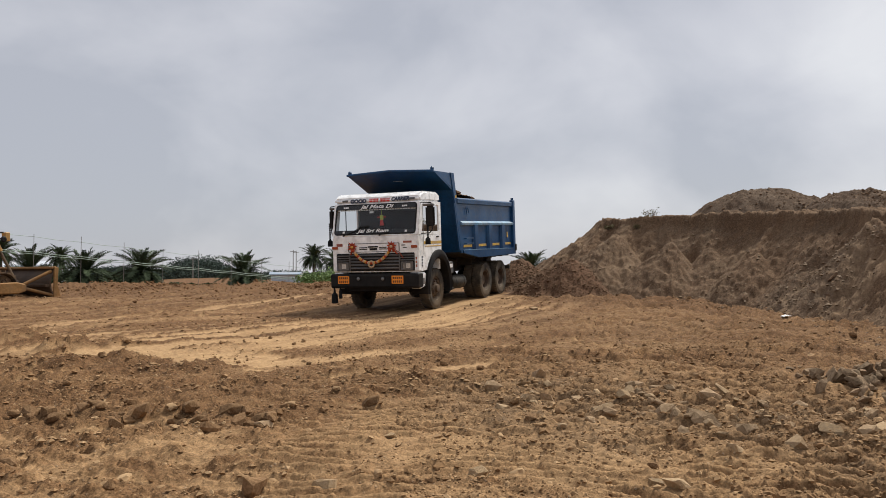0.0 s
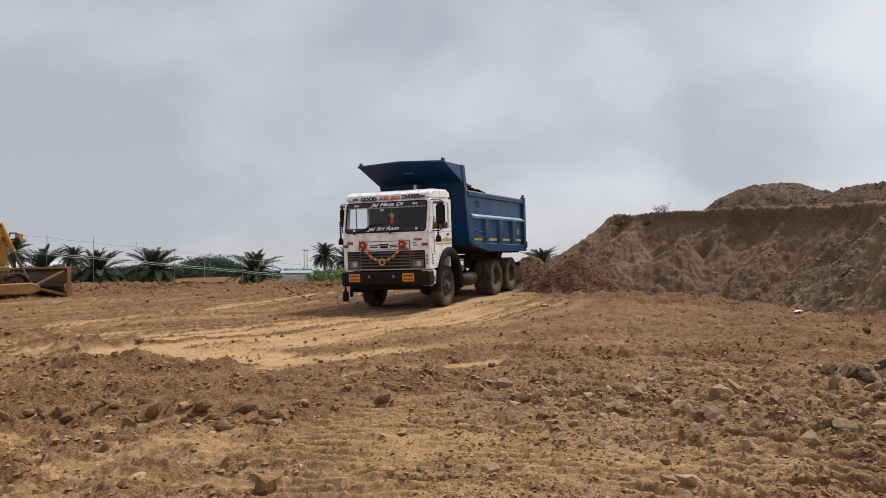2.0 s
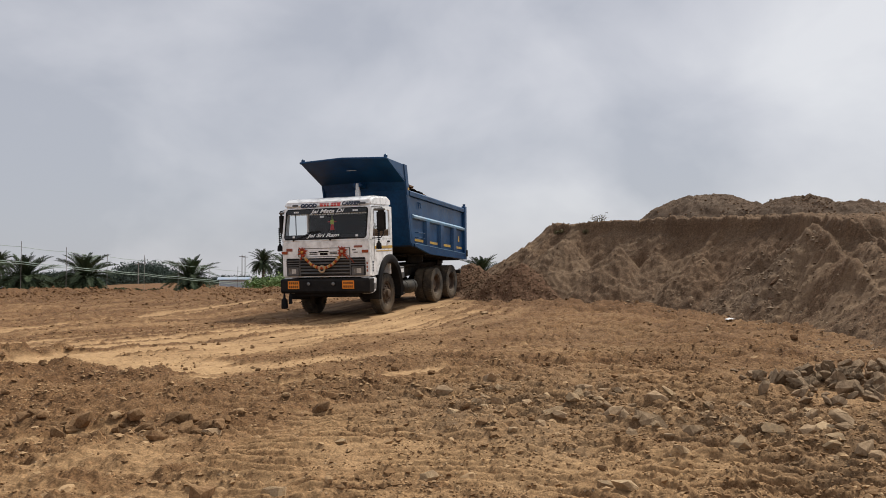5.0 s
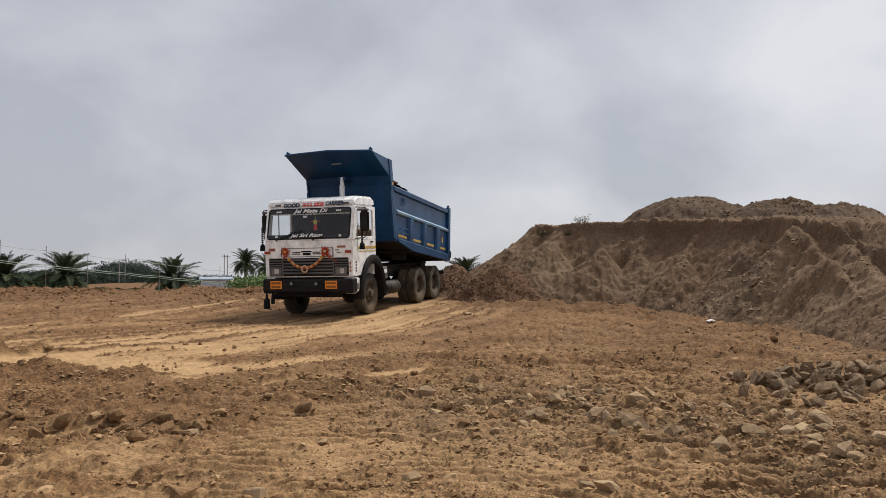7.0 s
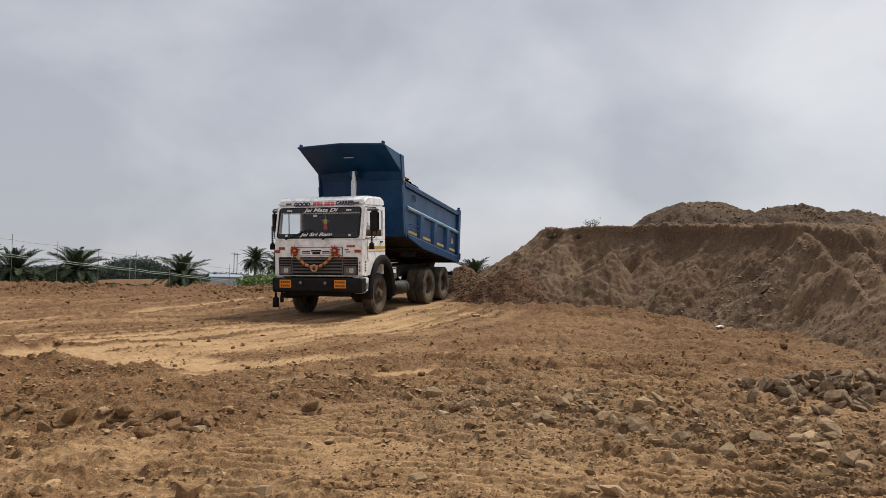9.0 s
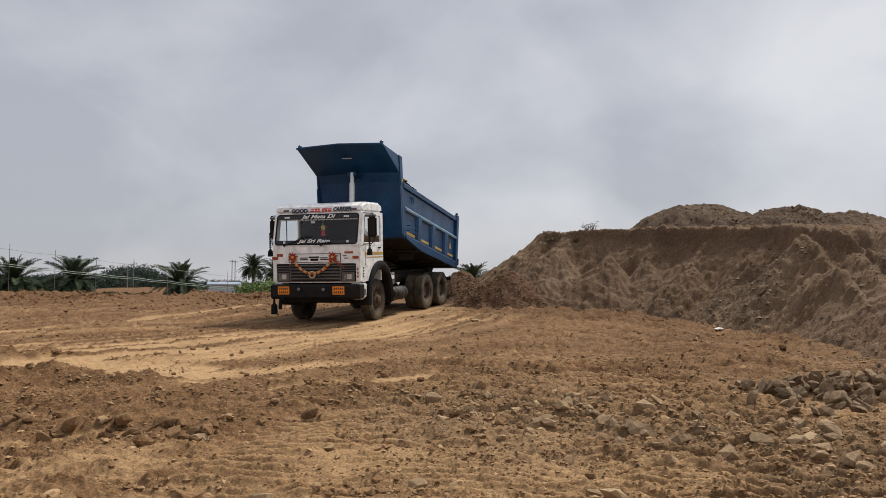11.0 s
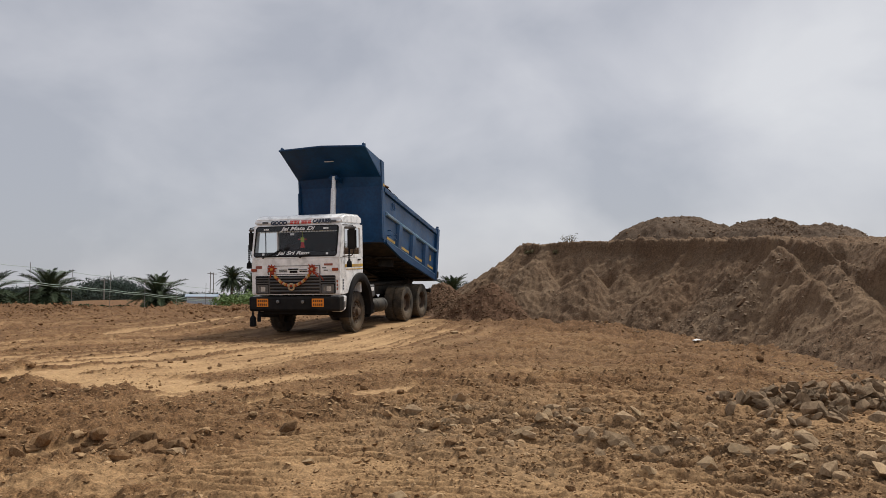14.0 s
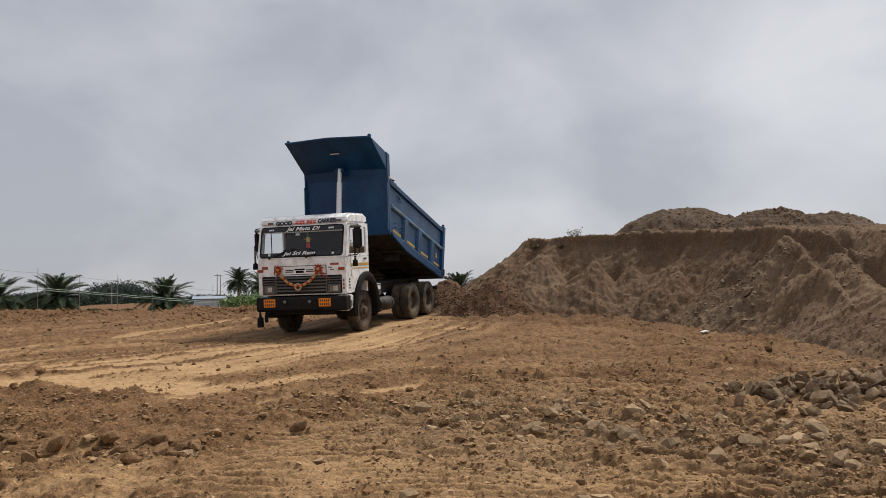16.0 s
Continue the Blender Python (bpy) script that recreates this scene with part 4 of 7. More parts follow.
    front_lettering("sign_lettering", "GOOD", -0.50, 2.785, 0.46, 0.13, INK, truck, "dark blue painted lettering", 0, 0.009, 0.022)
    front_lettering("sign_lettering", "CARRIER", 0.67, 2.805, 0.50, 0.13, INK, truck, "dark blue painted lettering", 0.15, 0.008, 0.022)
    b = None
    for k, (a, c) in enumerate(((-0.19, -0.10), (-0.08, -0.01), (0.01, 0.06), (0.12, 0.19), (0.20, 0.27), (0.29, 0.38))):
        b = front_bar(b, a, c, 2.755, 2.825, 0.016)
        b = front_bar(b, a - 0.01, c + 0.01, 2.832, 2.842, 0.016)
    part("red_sign_bars", b, RED, truck, "red painted sign writing")
    b = None
    for y in (-0.84, 0.80):
        for k in range(3):
            part("strip_bar", front_bar(None, y + 0.05 * k - 0.07, y + 0.05 * k - 0.03, 2.61, 2.65, 0.016), LETTER, truck)
    b = None
    for y in (-0.86, 0.88):
        part("strip_mark", front_bar(None, y - 0.03, y + 0.03, 1.985, 2.035, 0.016), LETTER, truck)
    # scalloped lace behind the strip
    b = None
    for k in range(30):
        y = -1.06 + k * 0.0731
        b = front_bar(b, y - 0.028, y + 0.028, 2.545, 2.578, -0.02, 0.004)
    part("lace_trim", b, LETTER, truck, "white lace trim inside the windscreen")
    for y in (-0.88, 0.99):
        part("roof_marker", front_bar(None, y - 0.075, y + 0.075, 2.775, 2.825, 0.022, 0.03), PLASTIC, truck, "grey roof marker lamp")
    # hanging charm inside: plain shapes
    ch = box((0.93, 0.04, 2.30), (0.95, 0.14, 2.42), 0.02)
    charm = part("charm", ch, GREEN, truck, "yellow-green charm hanging in the windscreen")
    part("charm_skirt", prism([(0.03, 2.16), (0.15, 2.16), (0.12, 2.31), (0.06, 2.31)], "x", 0.93, 0.95, 0.006), RED, charm, "red cloth")
    part("charm_cord", rod((0.94, 0.09, 2.42), (0.94, 0.09, 2.62), 0.006, 6), GREEN, charm)
    part("charm_wing", box((0.935, -0.03, 2.36), (0.945, 0.21, 2.385), 0.004), RED, charm)
    part("sticker", front_bar(None, -0.18, -0.07, 2.475, 2.525, -0.02, 0.004), LETTER, truck, "white sticker")
    # wipers
    for y0, y1, z1 in ((-0.86, -0.15, 2.16), (0.16, 0.40, 1.99)):
        w = rod((wind(1.93) + 0.03, y0, 1.925), (wind(z1) + 0.04, y1, z1), 0.010, 6)
        w = rod((wind(1.9) - 0.01, y0, 1.915), (wind(1.93) + 0.035, y0, 1.925), 0.018, 8, w)
        w = rod((wind(z1) + 0.035, y1 - 0.34, z1 - 0.05), (wind(z1) + 0.035, y1 + 0.02, z1 + 0.01), 0.008, 6, w)
        part("wiper", w, BLACK, truck, "black windscreen wiper")
    # shallow pressed recess above the grille, badge bars
    part("recess_trim", frame_panel(rounded(-0.74, 0.70, 1.50, 1.725, 0.02), rounded(-0.715, 0.675, 1.515, 1.71, 0.015), lambda y, z: (1.222, y, z), (-0.02, 0, 0), 0.002), PLASTIC, truck)
    b = None
    for z in (1.575, 1.615):
        b = front_bar(b, -0.42, -0.20, z - 0.011, z + 0.011, 0.006)
        b = front_bar(b, 0.14, 0.34, z - 0.011, z + 0.011, 0.006)
    b = front_bar(b, -0.17, 0.11, 1.615, 1.65, 0.006)
    b = front_bar(b, -0.13, 0.08, 1.545, 1.60, 0.006)
    part("badge_bars", b, BLACK, truck, "dark badge strips")
    b = None
    for y, z in ((0.80, 1.66), (0.84, 1.60)):
        b = front_bar(b, y - 0.05, y + 0.06, z - 0.012, z + 0.012, 0.004)
    part("small_badge", b, PLASTIC, truck)
    # grille with slats, side sections, lamps
    gr = part("grille", prism([(1.10, 1.03), (1.235, 1.03), (1.235, 1.475), (1.10, 1.475)], "y", -1.08, 1.10, 0.02), BLACK, truck, "dark grey slatted grille")
    for z in (1.105, 1.185, 1.265, 1.345, 1.425):
        part("slat", prism([(1.22, z - 0.028), (1.255, z - 0.018), (1.255, z + 0.012), (1.22, z + 0.026)], "y", -0.67, 0.69, 0.004), PLASTIC, gr)
    for y in (-0.685, 0.705):
        part("divider", box((1.22, y - 0.015, 1.035), (1.26, y + 0.015, 1.47), 0.005), PLASTIC, gr)
    for y0, y1 in ((-1.07, -0.70), (0.72, 1.09)):
        for z in (1.295, 1.355, 1.415):
            part("slat", prism([(1.22, z - 0.02), (1.252, z - 0.012), (1.252, z + 0.008), (1.22, z + 0.018)], "y", y0, y1, 0.003), PLASTIC, gr)
        yc = (y0 + y1) / 2
        lampb = part("headlamp", frame_panel(rounded(y0 + 0.02, y1 - 0.02, 1.045, 1.255, 0.02), rounded(y0 + 0.06, y1 - 0.06, 1.075, 1.225, 0.02), lambda y, z: (1.262, y, z), (-0.04, 0, 0), 0.003), PLASTIC, truck, "rectangular headlamp in a dark surround")
        part("lens", prism(rounded(y0 + 0.058, y1 - 0.058, 1.073, 1.227, 0.02), "x", 1.225, 1.25, 0.006), LENS, lampb, "clear headlamp glass")
        part("reflector", box((1.249, yc - 0.03, 1.09), (1.256, yc + 0.09, 1.21), 0.002), STEEL, lampb)
    for y in (-1.12, 1.10):
        part("indicator", box((1.215, y - 0.085, 1.585), (1.245, y + 0.085, 1.655), 0.012), AMBER, truck, "dark amber indicator lamp")
    b = front_bar(None, -1.07, -0.90, 1.655, 1.725, 0.006)
    part("door_sticker", b, STICKER, truck, "small red and white sticker")
    part("door_sticker", front_bar(None, 0.80, 1.03, 1.715, 1.765, 0.006), STICKER, truck, "small red and white sticker")
    b = None
    for k in range(3):
        b = front_bar(b, 1.125, 1.165, 1.12 + 0.09 * k, 1.18 + 0.09 * k, 0.004)
    part("corner_notice", b, STICKER, truck)
    # bumper
    bp = part("bumper", prism([(1.02, 0.62), (1.27, 0.60), (1.30, 0.66), (1.30, 0.93), (1.27, 0.965), (1.02, 0.965)], "y", -1.23, 1.23, 0.02), BLACK, truck, "black steel front bumper")
    part("bumper_apron", prism([(1.0, 0.50), (1.16, 0.52), (1.18, 0.61), (1.0, 0.61)], "y", -0.85, 0.85, 0.01), BLACK, bp)
    for y0, y1 in ((-1.01, -0.69), (0.50, 0.82)):
        pl = part("number_plate", box((1.302, y0, 0.715), (1.312, y1, 0.915), 0.004), ORANGE_PLATE, bp, "orange number plate with dark bars")
        for z in (0.77, 0.86):
            for k in range(5):
                part("plate_bar", box((1.312, y0 + 0.035 + 0.054 * k, z - 0.026), (1.315, y0 + 0.068 + 0.054 * k, z + 0.026), 0), PLATE_INK, pl)
    for y in (-0.42, 0.26):
        fl = part("fog_lamp", lathe([(0.052, 1.30), (0.056, 1.325), (0.048, 1.33)], 18, "x", (0, y, 0.84)), BLACK, bp)
        part("lens", lathe([(0.046, 1.327), (0.038, 1.338), (0.015, 1.342)], 18, "x", (0, y, 0.84)), LENS, fl, "pale fog lamp glass")
    # mirrors with their arms, black tassels
    for s in (1, -1):
        y = 1.2 * s
        k = 1.0 if s > 0 else 0.55
        arm = pipe([(0.98, y - 0.02 * s, 2.70), (0.98, y + 0.27 * k * s, 2.68), (0.96, y + 0.29 * k * s, 2.60), (0.96, y + 0.28 * k * s, 2.02), (0.98, y + 0.22 * k * s, 1.94), (1.0, y - 0.01 * s, 1.93)], 0.013, 8)
        mir = part("mirror", arm, BLACK, truck, "black door mirror on a tube arm")
        part("mirror_housing", box((0.93, y + 0.12 * k * s, 2.10), (1.01, y + 0.36 * k * s, 2.60), 0.035, None, 2), BLACK, mir, "", True)
        part("mirror_glass", box((0.92, y + 0.145 * k * s, 2.13), (0.929, y + 0.335 * k * s, 2.57), 0.003), MIRROR, mir, "mirror glass")
        part("spot_mirror", box((0.88, y + 0.05 * k * s, 2.60), (1.02, y + 0.33 * k * s, 2.66), 0.02), PLASTIC, mir)
        t = None
        yt = y + (0.16 if s > 0 else 0.20) * s
        for q in range(9):
            z = 2.26 - q * 0.05
            t = lathe([(0.012, z), (0.03, z - 0.012), (0.03, z - 0.034), (0.012, z - 0.046)], 8, "z", (0.97, yt, 0), t)
        t = lathe([(0.02, 1.83), (0.06, 1.80), (0.07, 1.68), (0.06, 1.66)], 12, "z", (0.97, yt, 0), t)
        part("tassel", t, TYRE_DARK, mir, "black woollen tassel")
    t = lathe([(0.02, 0.60), (0.03, 0.50), (0.075, 0.44), (0.085, 0.24), (0.07, 0.22)], 12, "z", (1.24, -1.16, 0))
    t = rod((1.24, -1.16, 0.70), (1.24, -1.16, 0.58), 0.02, 6, t)
    part("tassel", t, TYRE_DARK, bp, "black tassel hung from the bumper")
    t = lathe([(0.02, 0.60), (0.04, 0.52), (0.05, 0.36), (0.04, 0.34)], 10, "z", (1.22, -1.0, 0))
    part("tassel", t, TYRE_DARK, bp, "small dark tassel hung from the bumper")


build_cab()


def build_chassis():
    for y in (-0.42, 0.42):
        part("chassis_rail", prism([(y - 0.04, 0.80), (y + 0.04, 0.80), (y + 0.04, 1.06), (y - 0.04, 1.06)], "x", -6.0, 1.05, 0.008), CHASSIS, truck)
    for x in (-0.9, -2.2, -3.2, -4.3, -5.3, -5.9):
        part("cross_member", box((x - 0.05, -0.38, 0.84), (x + 0.05, 0.38, 1.02), 0.01), CHASSIS, truck)
    part("engine", box((-0.35, -0.36, 0.62), (0.85, 0.36, 1.28), 0.06), CHASSIS, truck)
    ax = rod((0, -0.95, 0.50), (0, 0.95, 0.50), 0.075, 12)
    part("front_axle", box((-0.08, -0.75, 0.42), (0.08, 0.75, 0.56), 0.02, ax), CHASSIS, truck)
    for x in (-3.573, -4.933):
        a = rod((x, -0.95, 0.52), (x, 0.95, 0.52), 0.10, 12)
        a = lathe([(0.10, -0.28), (0.24, -0.18), (0.27, 0.0), (0.24, 0.18), (0.10, 0.28)], 16, "y", (x, 0, 0.53), a)
        part("rear_axle", a, CHASSIS, truck)
    for y in (-0.52, 0.52):
        s = None
        for k in range(6):
            s = box((-5.0 + 0.1 * k, y - 0.045, 0.62 + 0.028 * k), (-3.5 - 0.1 * k, y + 0.045, 0.645 + 0.028 * k), 0.004, s)
        part("leaf_spring", s, CHASSIS, truck)
        s = None
        for k in range(4):
            s = box((-0.75 + 0.1 * k, y - 0.04, 0.60 + 0.025 * k), (0.75 - 0.1 * k, y + 0.04, 0.622 + 0.025 * k), 0.004, s)
        part("leaf_spring", s, CHASSIS, truck)
    part("propeller_shaft", rod((-0.4, 0, 0.72), (-3.4, 0, 0.58), 0.05, 12), CHASSIS, truck)
    # near side: battery box, air tank, fuel tank
    bat = part("battery_box", box((-1.12, 0.72, 0.84), (-0.74, 1.16, 1.16), 0.02), PLASTIC, truck, "dark battery box with a pale label")
    part("label_plate", box((-1.05, 1.162, 1.0), (-0.84, 1.166, 1.10), 0), LETTER, bat)
    part("bracket", box((-1.0, 0.5, 0.55), (-0.93, 1.1, 0.86), 0.008), CHASSIS, truck)
    tank = lathe([(0.02, -2.10), (0.15, -2.08), (0.19, -2.02), (0.19, -1.22), (0.15, -1.16), (0.02, -1.14)], 20, "x", (0, 0.98, 0.58))
    tk = part("air_tank", tank, CHASSIS, truck, "dark round air tank", True)
    for x in (-1.9, -1.35):
        part("tank_strap", lathe([(0.197, x - 0.025), (0.197, x + 0.025)], 20, "x", (0, 0.98, 0.58)), CHASSIS, tk)
    part("tank_bracket", box((-1.7, 0.44, 0.5), (-1.55, 0.85, 0.9), 0.01), CHASSIS, truck)
    part("air_filter", lathe([(0.05, -1.08), (0.13, -1.05), (0.13, -0.72), (0.05, -0.70)], 16, "x", (0, 0.96, 0.62)), CHASSIS, truck, smooth=True)
    part("step_rail", box((-1.15, 0.9, 0.42), (-0.72, 1.14, 0.46), 0.006), CHASSIS, truck)
    part("fuel_tank", box((-2.3, -1.15, 0.5), (-1.1, -0.55, 1.0), 0.09, None, 3), PLASTIC, truck, "dark fuel tank", True)
    part("subframe", box((-6.05, -0.5, 1.065), (-1.2, 0.5, 1.15), 0.01), CHASSIS, truck)
    for y in (-0.5, 0.5):
        part("hinge_bracket", prism([(-5.85, 0.95), (-5.35, 0.95), (-5.45, 1.32), (-5.75, 1.32)], "y", y - 0.05, y + 0.05, 0.01), CHASSIS, truck)
    part("rear_bar", box((-6.1, -1.1, 0.72), (-6.0, 1.1, 0.84), 0.01), CHASSIS, truck)


build_chassis()


def tyre_mesh(width, R=0.52, lugs=44):
    h = width / 2
    prof = [(0.29, -h * 0.72), (0.31, -h * 0.9), (0.40, -h), (0.47, -h * 0.96), (R - 0.022, -h * 0.82), (R - 0.010, -h * 0.4), (R - 0.008, 0), (R - 0.010, h * 0.4),
            (R - 0.022, h * 0.82), (0.47, h * 0.96), (0.40, h), (0.31, h * 0.9), (0.29, h * 0.72)]
    bm = lathe(prof, 56, "y", closed=True)
    for k in range(lugs):
        for s in (-1, 1):
            a = 2 * math.pi * (k + (0.5 if s > 0 else 0)) / lugs
            g = bmesh.new()
            bmesh.ops.create_cube(g, size=1, matrix=Matrix.Rotation(-a, 4, "Y") @ Matrix.Translation((R - 0.018, s * h * 0.60, 0)) @ Matrix.Diagonal((0.034, h * 0.66, 0.038, 1)))
            join(bm, g)
    return bm


def rim_mesh(width, deep):
    """deep: the dish lies inside (rear) or bulges out (front)."""
    h = width / 2
    if deep:
        prof = [(0.30, h * 0.72), (0.285, h * 0.78), (0.262, h * 0.70), (0.25, -h * 0.1), (0.235, -h * 0.35), (0.15, -h * 0.40), (0.14, h * 0.25), (0.10, h * 0.32), (0.02, h * 0.33)]
    else:
        prof = [(0.30, h * 0.72), (0.285, h * 0.80), (0.262, h * 0.72), (0.25, h * 0.35), (0.225, h * 0.45), (0.16, h * 0.85), (0.10, h * 0.92), (0.095, h * 1.35), (0.03, h * 1.42)]
    return lathe(prof, 36, "y", open_front=True)


def build_wheels():
    made = {}
    def wheel(kind, x, y, s):
        w, deep = (0.28, False) if kind == "front" else (0.27, True)
        flip = pose(0, 0, 0, 0, 0, 0 if s > 0 else 180)
        if kind not in made:
            t = part("wheel", tyre_mesh(w), RUBBER, truck, "dusty black truck tyre on a rusty rim", True)
            r = part("rim", rim_mesh(w, deep), RIM, t, "rust-brown steel rim", True)
            d = w / 2 * (0.80 if not deep else -0.38)
            nut = part("wheel_nut", rod((0.19, d - 0.012, 0), (0.19, d + 0.03, 0), 0.018, 6), RIM, t)
            made[kind] = (t, r, nut)
            ring = [again(nut, m=Matrix.Rotation(2 * math.pi * k / 10, 4, "Y")) for k in range(1, 10)]
        else:
            t = again(made[kind][0], (0, 0, 0))
            for o in made[kind][1:]:
                for k in range(10 if o.name.startswith("wheel_nut") else 1):
                    c = new(o.name.split(".")[0], o.data)
                    c.parent = t
                    c.matrix_basis = Matrix.Rotation(2 * math.pi * k / 10, 4, "Y")
        t.matrix_basis = Matrix.Translation((x, y, 0.515)) @ flip @ pose(0, 0, 0, 0, 13 * x, 0)
        return t
    for s in (1, -1):
        wheel("front", 0.0, 0.99 * s, s)
        for x in (-3.573, -4.933):
            wheel("rear", x, 1.055 * s, s)
            wheel("rear", x, 0.765 * s, s)


build_wheels()

# ---- the tipping body, about the hinge at its tail ----
HINGE = (-5.6, 0.0, 1.30)
tipper = None


def hp(p):
    return (p[0] - HINGE[0], p[1] - HINGE[1], p[2] - HINGE[2])


def shifted(bm):
    bmesh.ops.translate(bm, vec=(-HINGE[0], -HINGE[1], -HINGE[2]), verts=bm.verts)
    return bm


def build_body():
    global tipper
    W = 1.25
    floor = prism([(-6.12, 1.20), (-2.75, 1.20), (-1.55, 1.37), (-1.55, 1.43), (-6.12, 1.28)], "y", -W + 0.02, W - 0.02, 0.008)
    tipper = part("tipper_body", shifted(floor), CHASSIS, truck, "blue steel tipping body rising on its ram")
    tipper.matrix_basis = Matrix.Translation(HINGE)

    def sub(name, bm, mat, label="", smooth=False):
        return part(name, shifted(bm), mat, tipper, label, smooth)
    for y in (-0.42, 0.42):
        sub("floor_beam", box((-6.0, y - 0.06, 1.155), (-2.4, y + 0.06, 1.20), 0.006), CHASSIS)
    for x in (-2.6, -3.2, -3.8, -4.4, -5.0, -5.6):
        sub("floor_bearer", box((x - 0.04, -W + 0.03, 1.16), (x + 0.04, W - 0.03, 1.198), 0.005), CHASSIS)
    # headboard, leaning ahead at its top
    hb = [(-1.56, 1.36), (-1.10, 2.86), (-0.94, 3.12), (-1.00, 3.14), (-1.17, 2.88), (-1.63, 1.40)]
    sub("headboard", prism(hb, "y", -W + 0.03, W - 0.03, 0.006), BLUE, "dark blue plain headboard")
    # hood over the cab: a shallow gable plate, with side gussets
    g = bmesh.new()
    fx, bx = 0.26, -0.95
    rows = []
    for x, zc, ze, hw in ((bx, 3.14, 3.10, W), (fx, 3.60, 3.545, W)):
        rows.append([g.verts.new((x, y, z)) for y, z in ((-hw, ze), (-hw * 0.02, zc), (hw, ze))])
    lower = [[g.verts.new((v.co.x, v.co.y, v.co.z - 0.03)) for v in r] for r in rows]
    for k in range(2):
        g.faces.new((rows[0][k], rows[0][k + 1], rows[1][k + 1], rows[1][k]))
        g.faces.new((lower[0][k], lower[1][k], lower[1][k + 1], lower[0][k + 1]))
        g.faces.new((rows[1][k], rows[1][k + 1], lower[1][k + 1], lower[1][k]))
        g.faces.new((rows[0][k], lower[0][k], lower[0][k + 1], rows[0][k + 1]))
    for k in (0, 2):
        g.faces.new((rows[0][k], rows[1][k], lower[1][k], lower[0][k]))
    sub("hood", g, BLUE, "blue steel hood reaching over the cab")
    lip = None
    for a, b in (((fx, -W, 3.545), (fx, 0, 3.60)), ((fx, 0, 3.60), (fx, W, 3.545))):
        lip = rod((a[0], a[1], a[2] - 0.03), (b[0], b[1], b[2] - 0.03), 0.028, 8, lip)
    sub("hood_lip", lip, BLUE)
    for s in (-1, 1):
        sub("hood_gusset", prism([(fx - 0.02, 3.52), (bx - 0.05, 3.10), (-0.86, 3.52)], "y", s * W, s * (W - 0.035), 0.004), BLUE)
        sub("lifting_lug", lathe([(0.03, 3.52), (0.05, 3.55), (0.05, 3.60), (0.02, 3.63)], 10, "z", (fx - 0.06, s * (W - 0.06), 0)), BLUE)
        # corner post at the body's front
        post = prism([(-1.60, 1.36), (-1.46, 1.36), (-1.04, 2.86), (-0.84, 3.53), (-1.06, 3.53), (-1.22, 2.90)], "y", s * (W - 0.03), s * (W + 0.02), 0.01)
        sub("front_post", post, BLUE)
        sub("post_tape", box((-1.20, s * (W + 0.021), 2.86), (-1.10, s * (W + 0.025), 2.93), 0), YELLOW)
        # side wall plate
        sub("side_plate", prism([(-1.60, 1.36), (-1.16, 2.84), (-6.06, 2.84), (-6.08, 1.24), (-2.75, 1.24)], "y", s * (W - 0.06), s * (W - 0.02), 0.004), BLUE, "blue steel side plate with dents")
        top = prism([(W - 0.07, 2.72), (W + 0.035, 2.72), (W + 0.045, 2.84), (W + 0.0, 2.875), (W - 0.07, 2.875)] if s > 0 else [(-W + 0.07, 2.72), (-W - 0.035, 2.72), (-W - 0.045, 2.84), (-W, 2.875), (-W + 0.07, 2.875)], "x", -6.05, -1.22, 0.01)
        sub("top_rail", top, BLUE, "blue top rail with worn edge")
        zs = [(s * (W - 0.02), 2.12), (s * (W + 0.05), 2.13), (s * (W + 0.06), 2.19), (s * (W - 0.02), 2.25)]
        sub("mid_rail", prism(zs, "x", -6.03, -1.50, 0.006), BLUE_LIGHT, "scuffed pale blue middle rail")
        sub("bottom_rail", prism([(-6.08, 1.20), (-2.80, 1.20), (-1.60, 1.36), (-1.55, 1.44), (-6.08, 1.38)], "y", s * (W - 0.02), s * (W + 0.05), 0.008), BLUE)
        sub("bottom_edge", prism([(-6.08, 1.382), (-1.62, 1.442), (-1.62, 1.455), (-6.08, 1.395)], "y", s * (W - 0.01), s * (W + 0.052), 0), BLUE_LIGHT)
        for x0, x1 in ((-2.80, -2.42), (-3.98, -3.60), (-5.18, -4.78)):
            rib = prism([(x0, W - 0.02), (x0 + 0.06, W + 0.05), (x1 - 0.06, W + 0.05), (x1, W - 0.02)] if s > 0 else [(x0, -W + 0.02), (x0 + 0.06, -W - 0.05), (x1 - 0.06, -W - 0.05), (x1, -W + 0.02)], "z", 1.39, 2.13, 0.006)
            sub("rib", rib, BLUE)
        sub("side_front_frame", prism([(-1.56, 1.44), (-1.34, 1.44), (-1.03, 2.72), (-1.20, 2.72)], "y", s * (W - 0.02), s * (W + 0.015), 0.006), BLUE)
        for x0, x1 in ((-2.36, -1.72), (-3.54, -2.88), (-4.72, -4.06), (-5.84, -5.26)):
            sub("reflective_tape", box((x0, s * (W - 0.018), 1.515), (x1, s * (W - 0.012), 1.585), 0), YELLOW, "dusty yellow reflective tape")
        sub("rear_post", box((-6.14, s * (W - 0.06), 1.20), (-5.94, s * (W + 0.06), 2.93), 0.015), BLUE)
        sub("rear_bolt", rod((-6.04, s * (W - 0.0), 2.93), (-6.04, s * (W - 0.0), 3.0), 0.045, 10), BLUE)
        sub("side_emblem", box((-5.58, s * (W - 0.018), 1.74), (-5.46, s * (W - 0.012), 1.92), 0), YELLOW, "small yellow emblem")
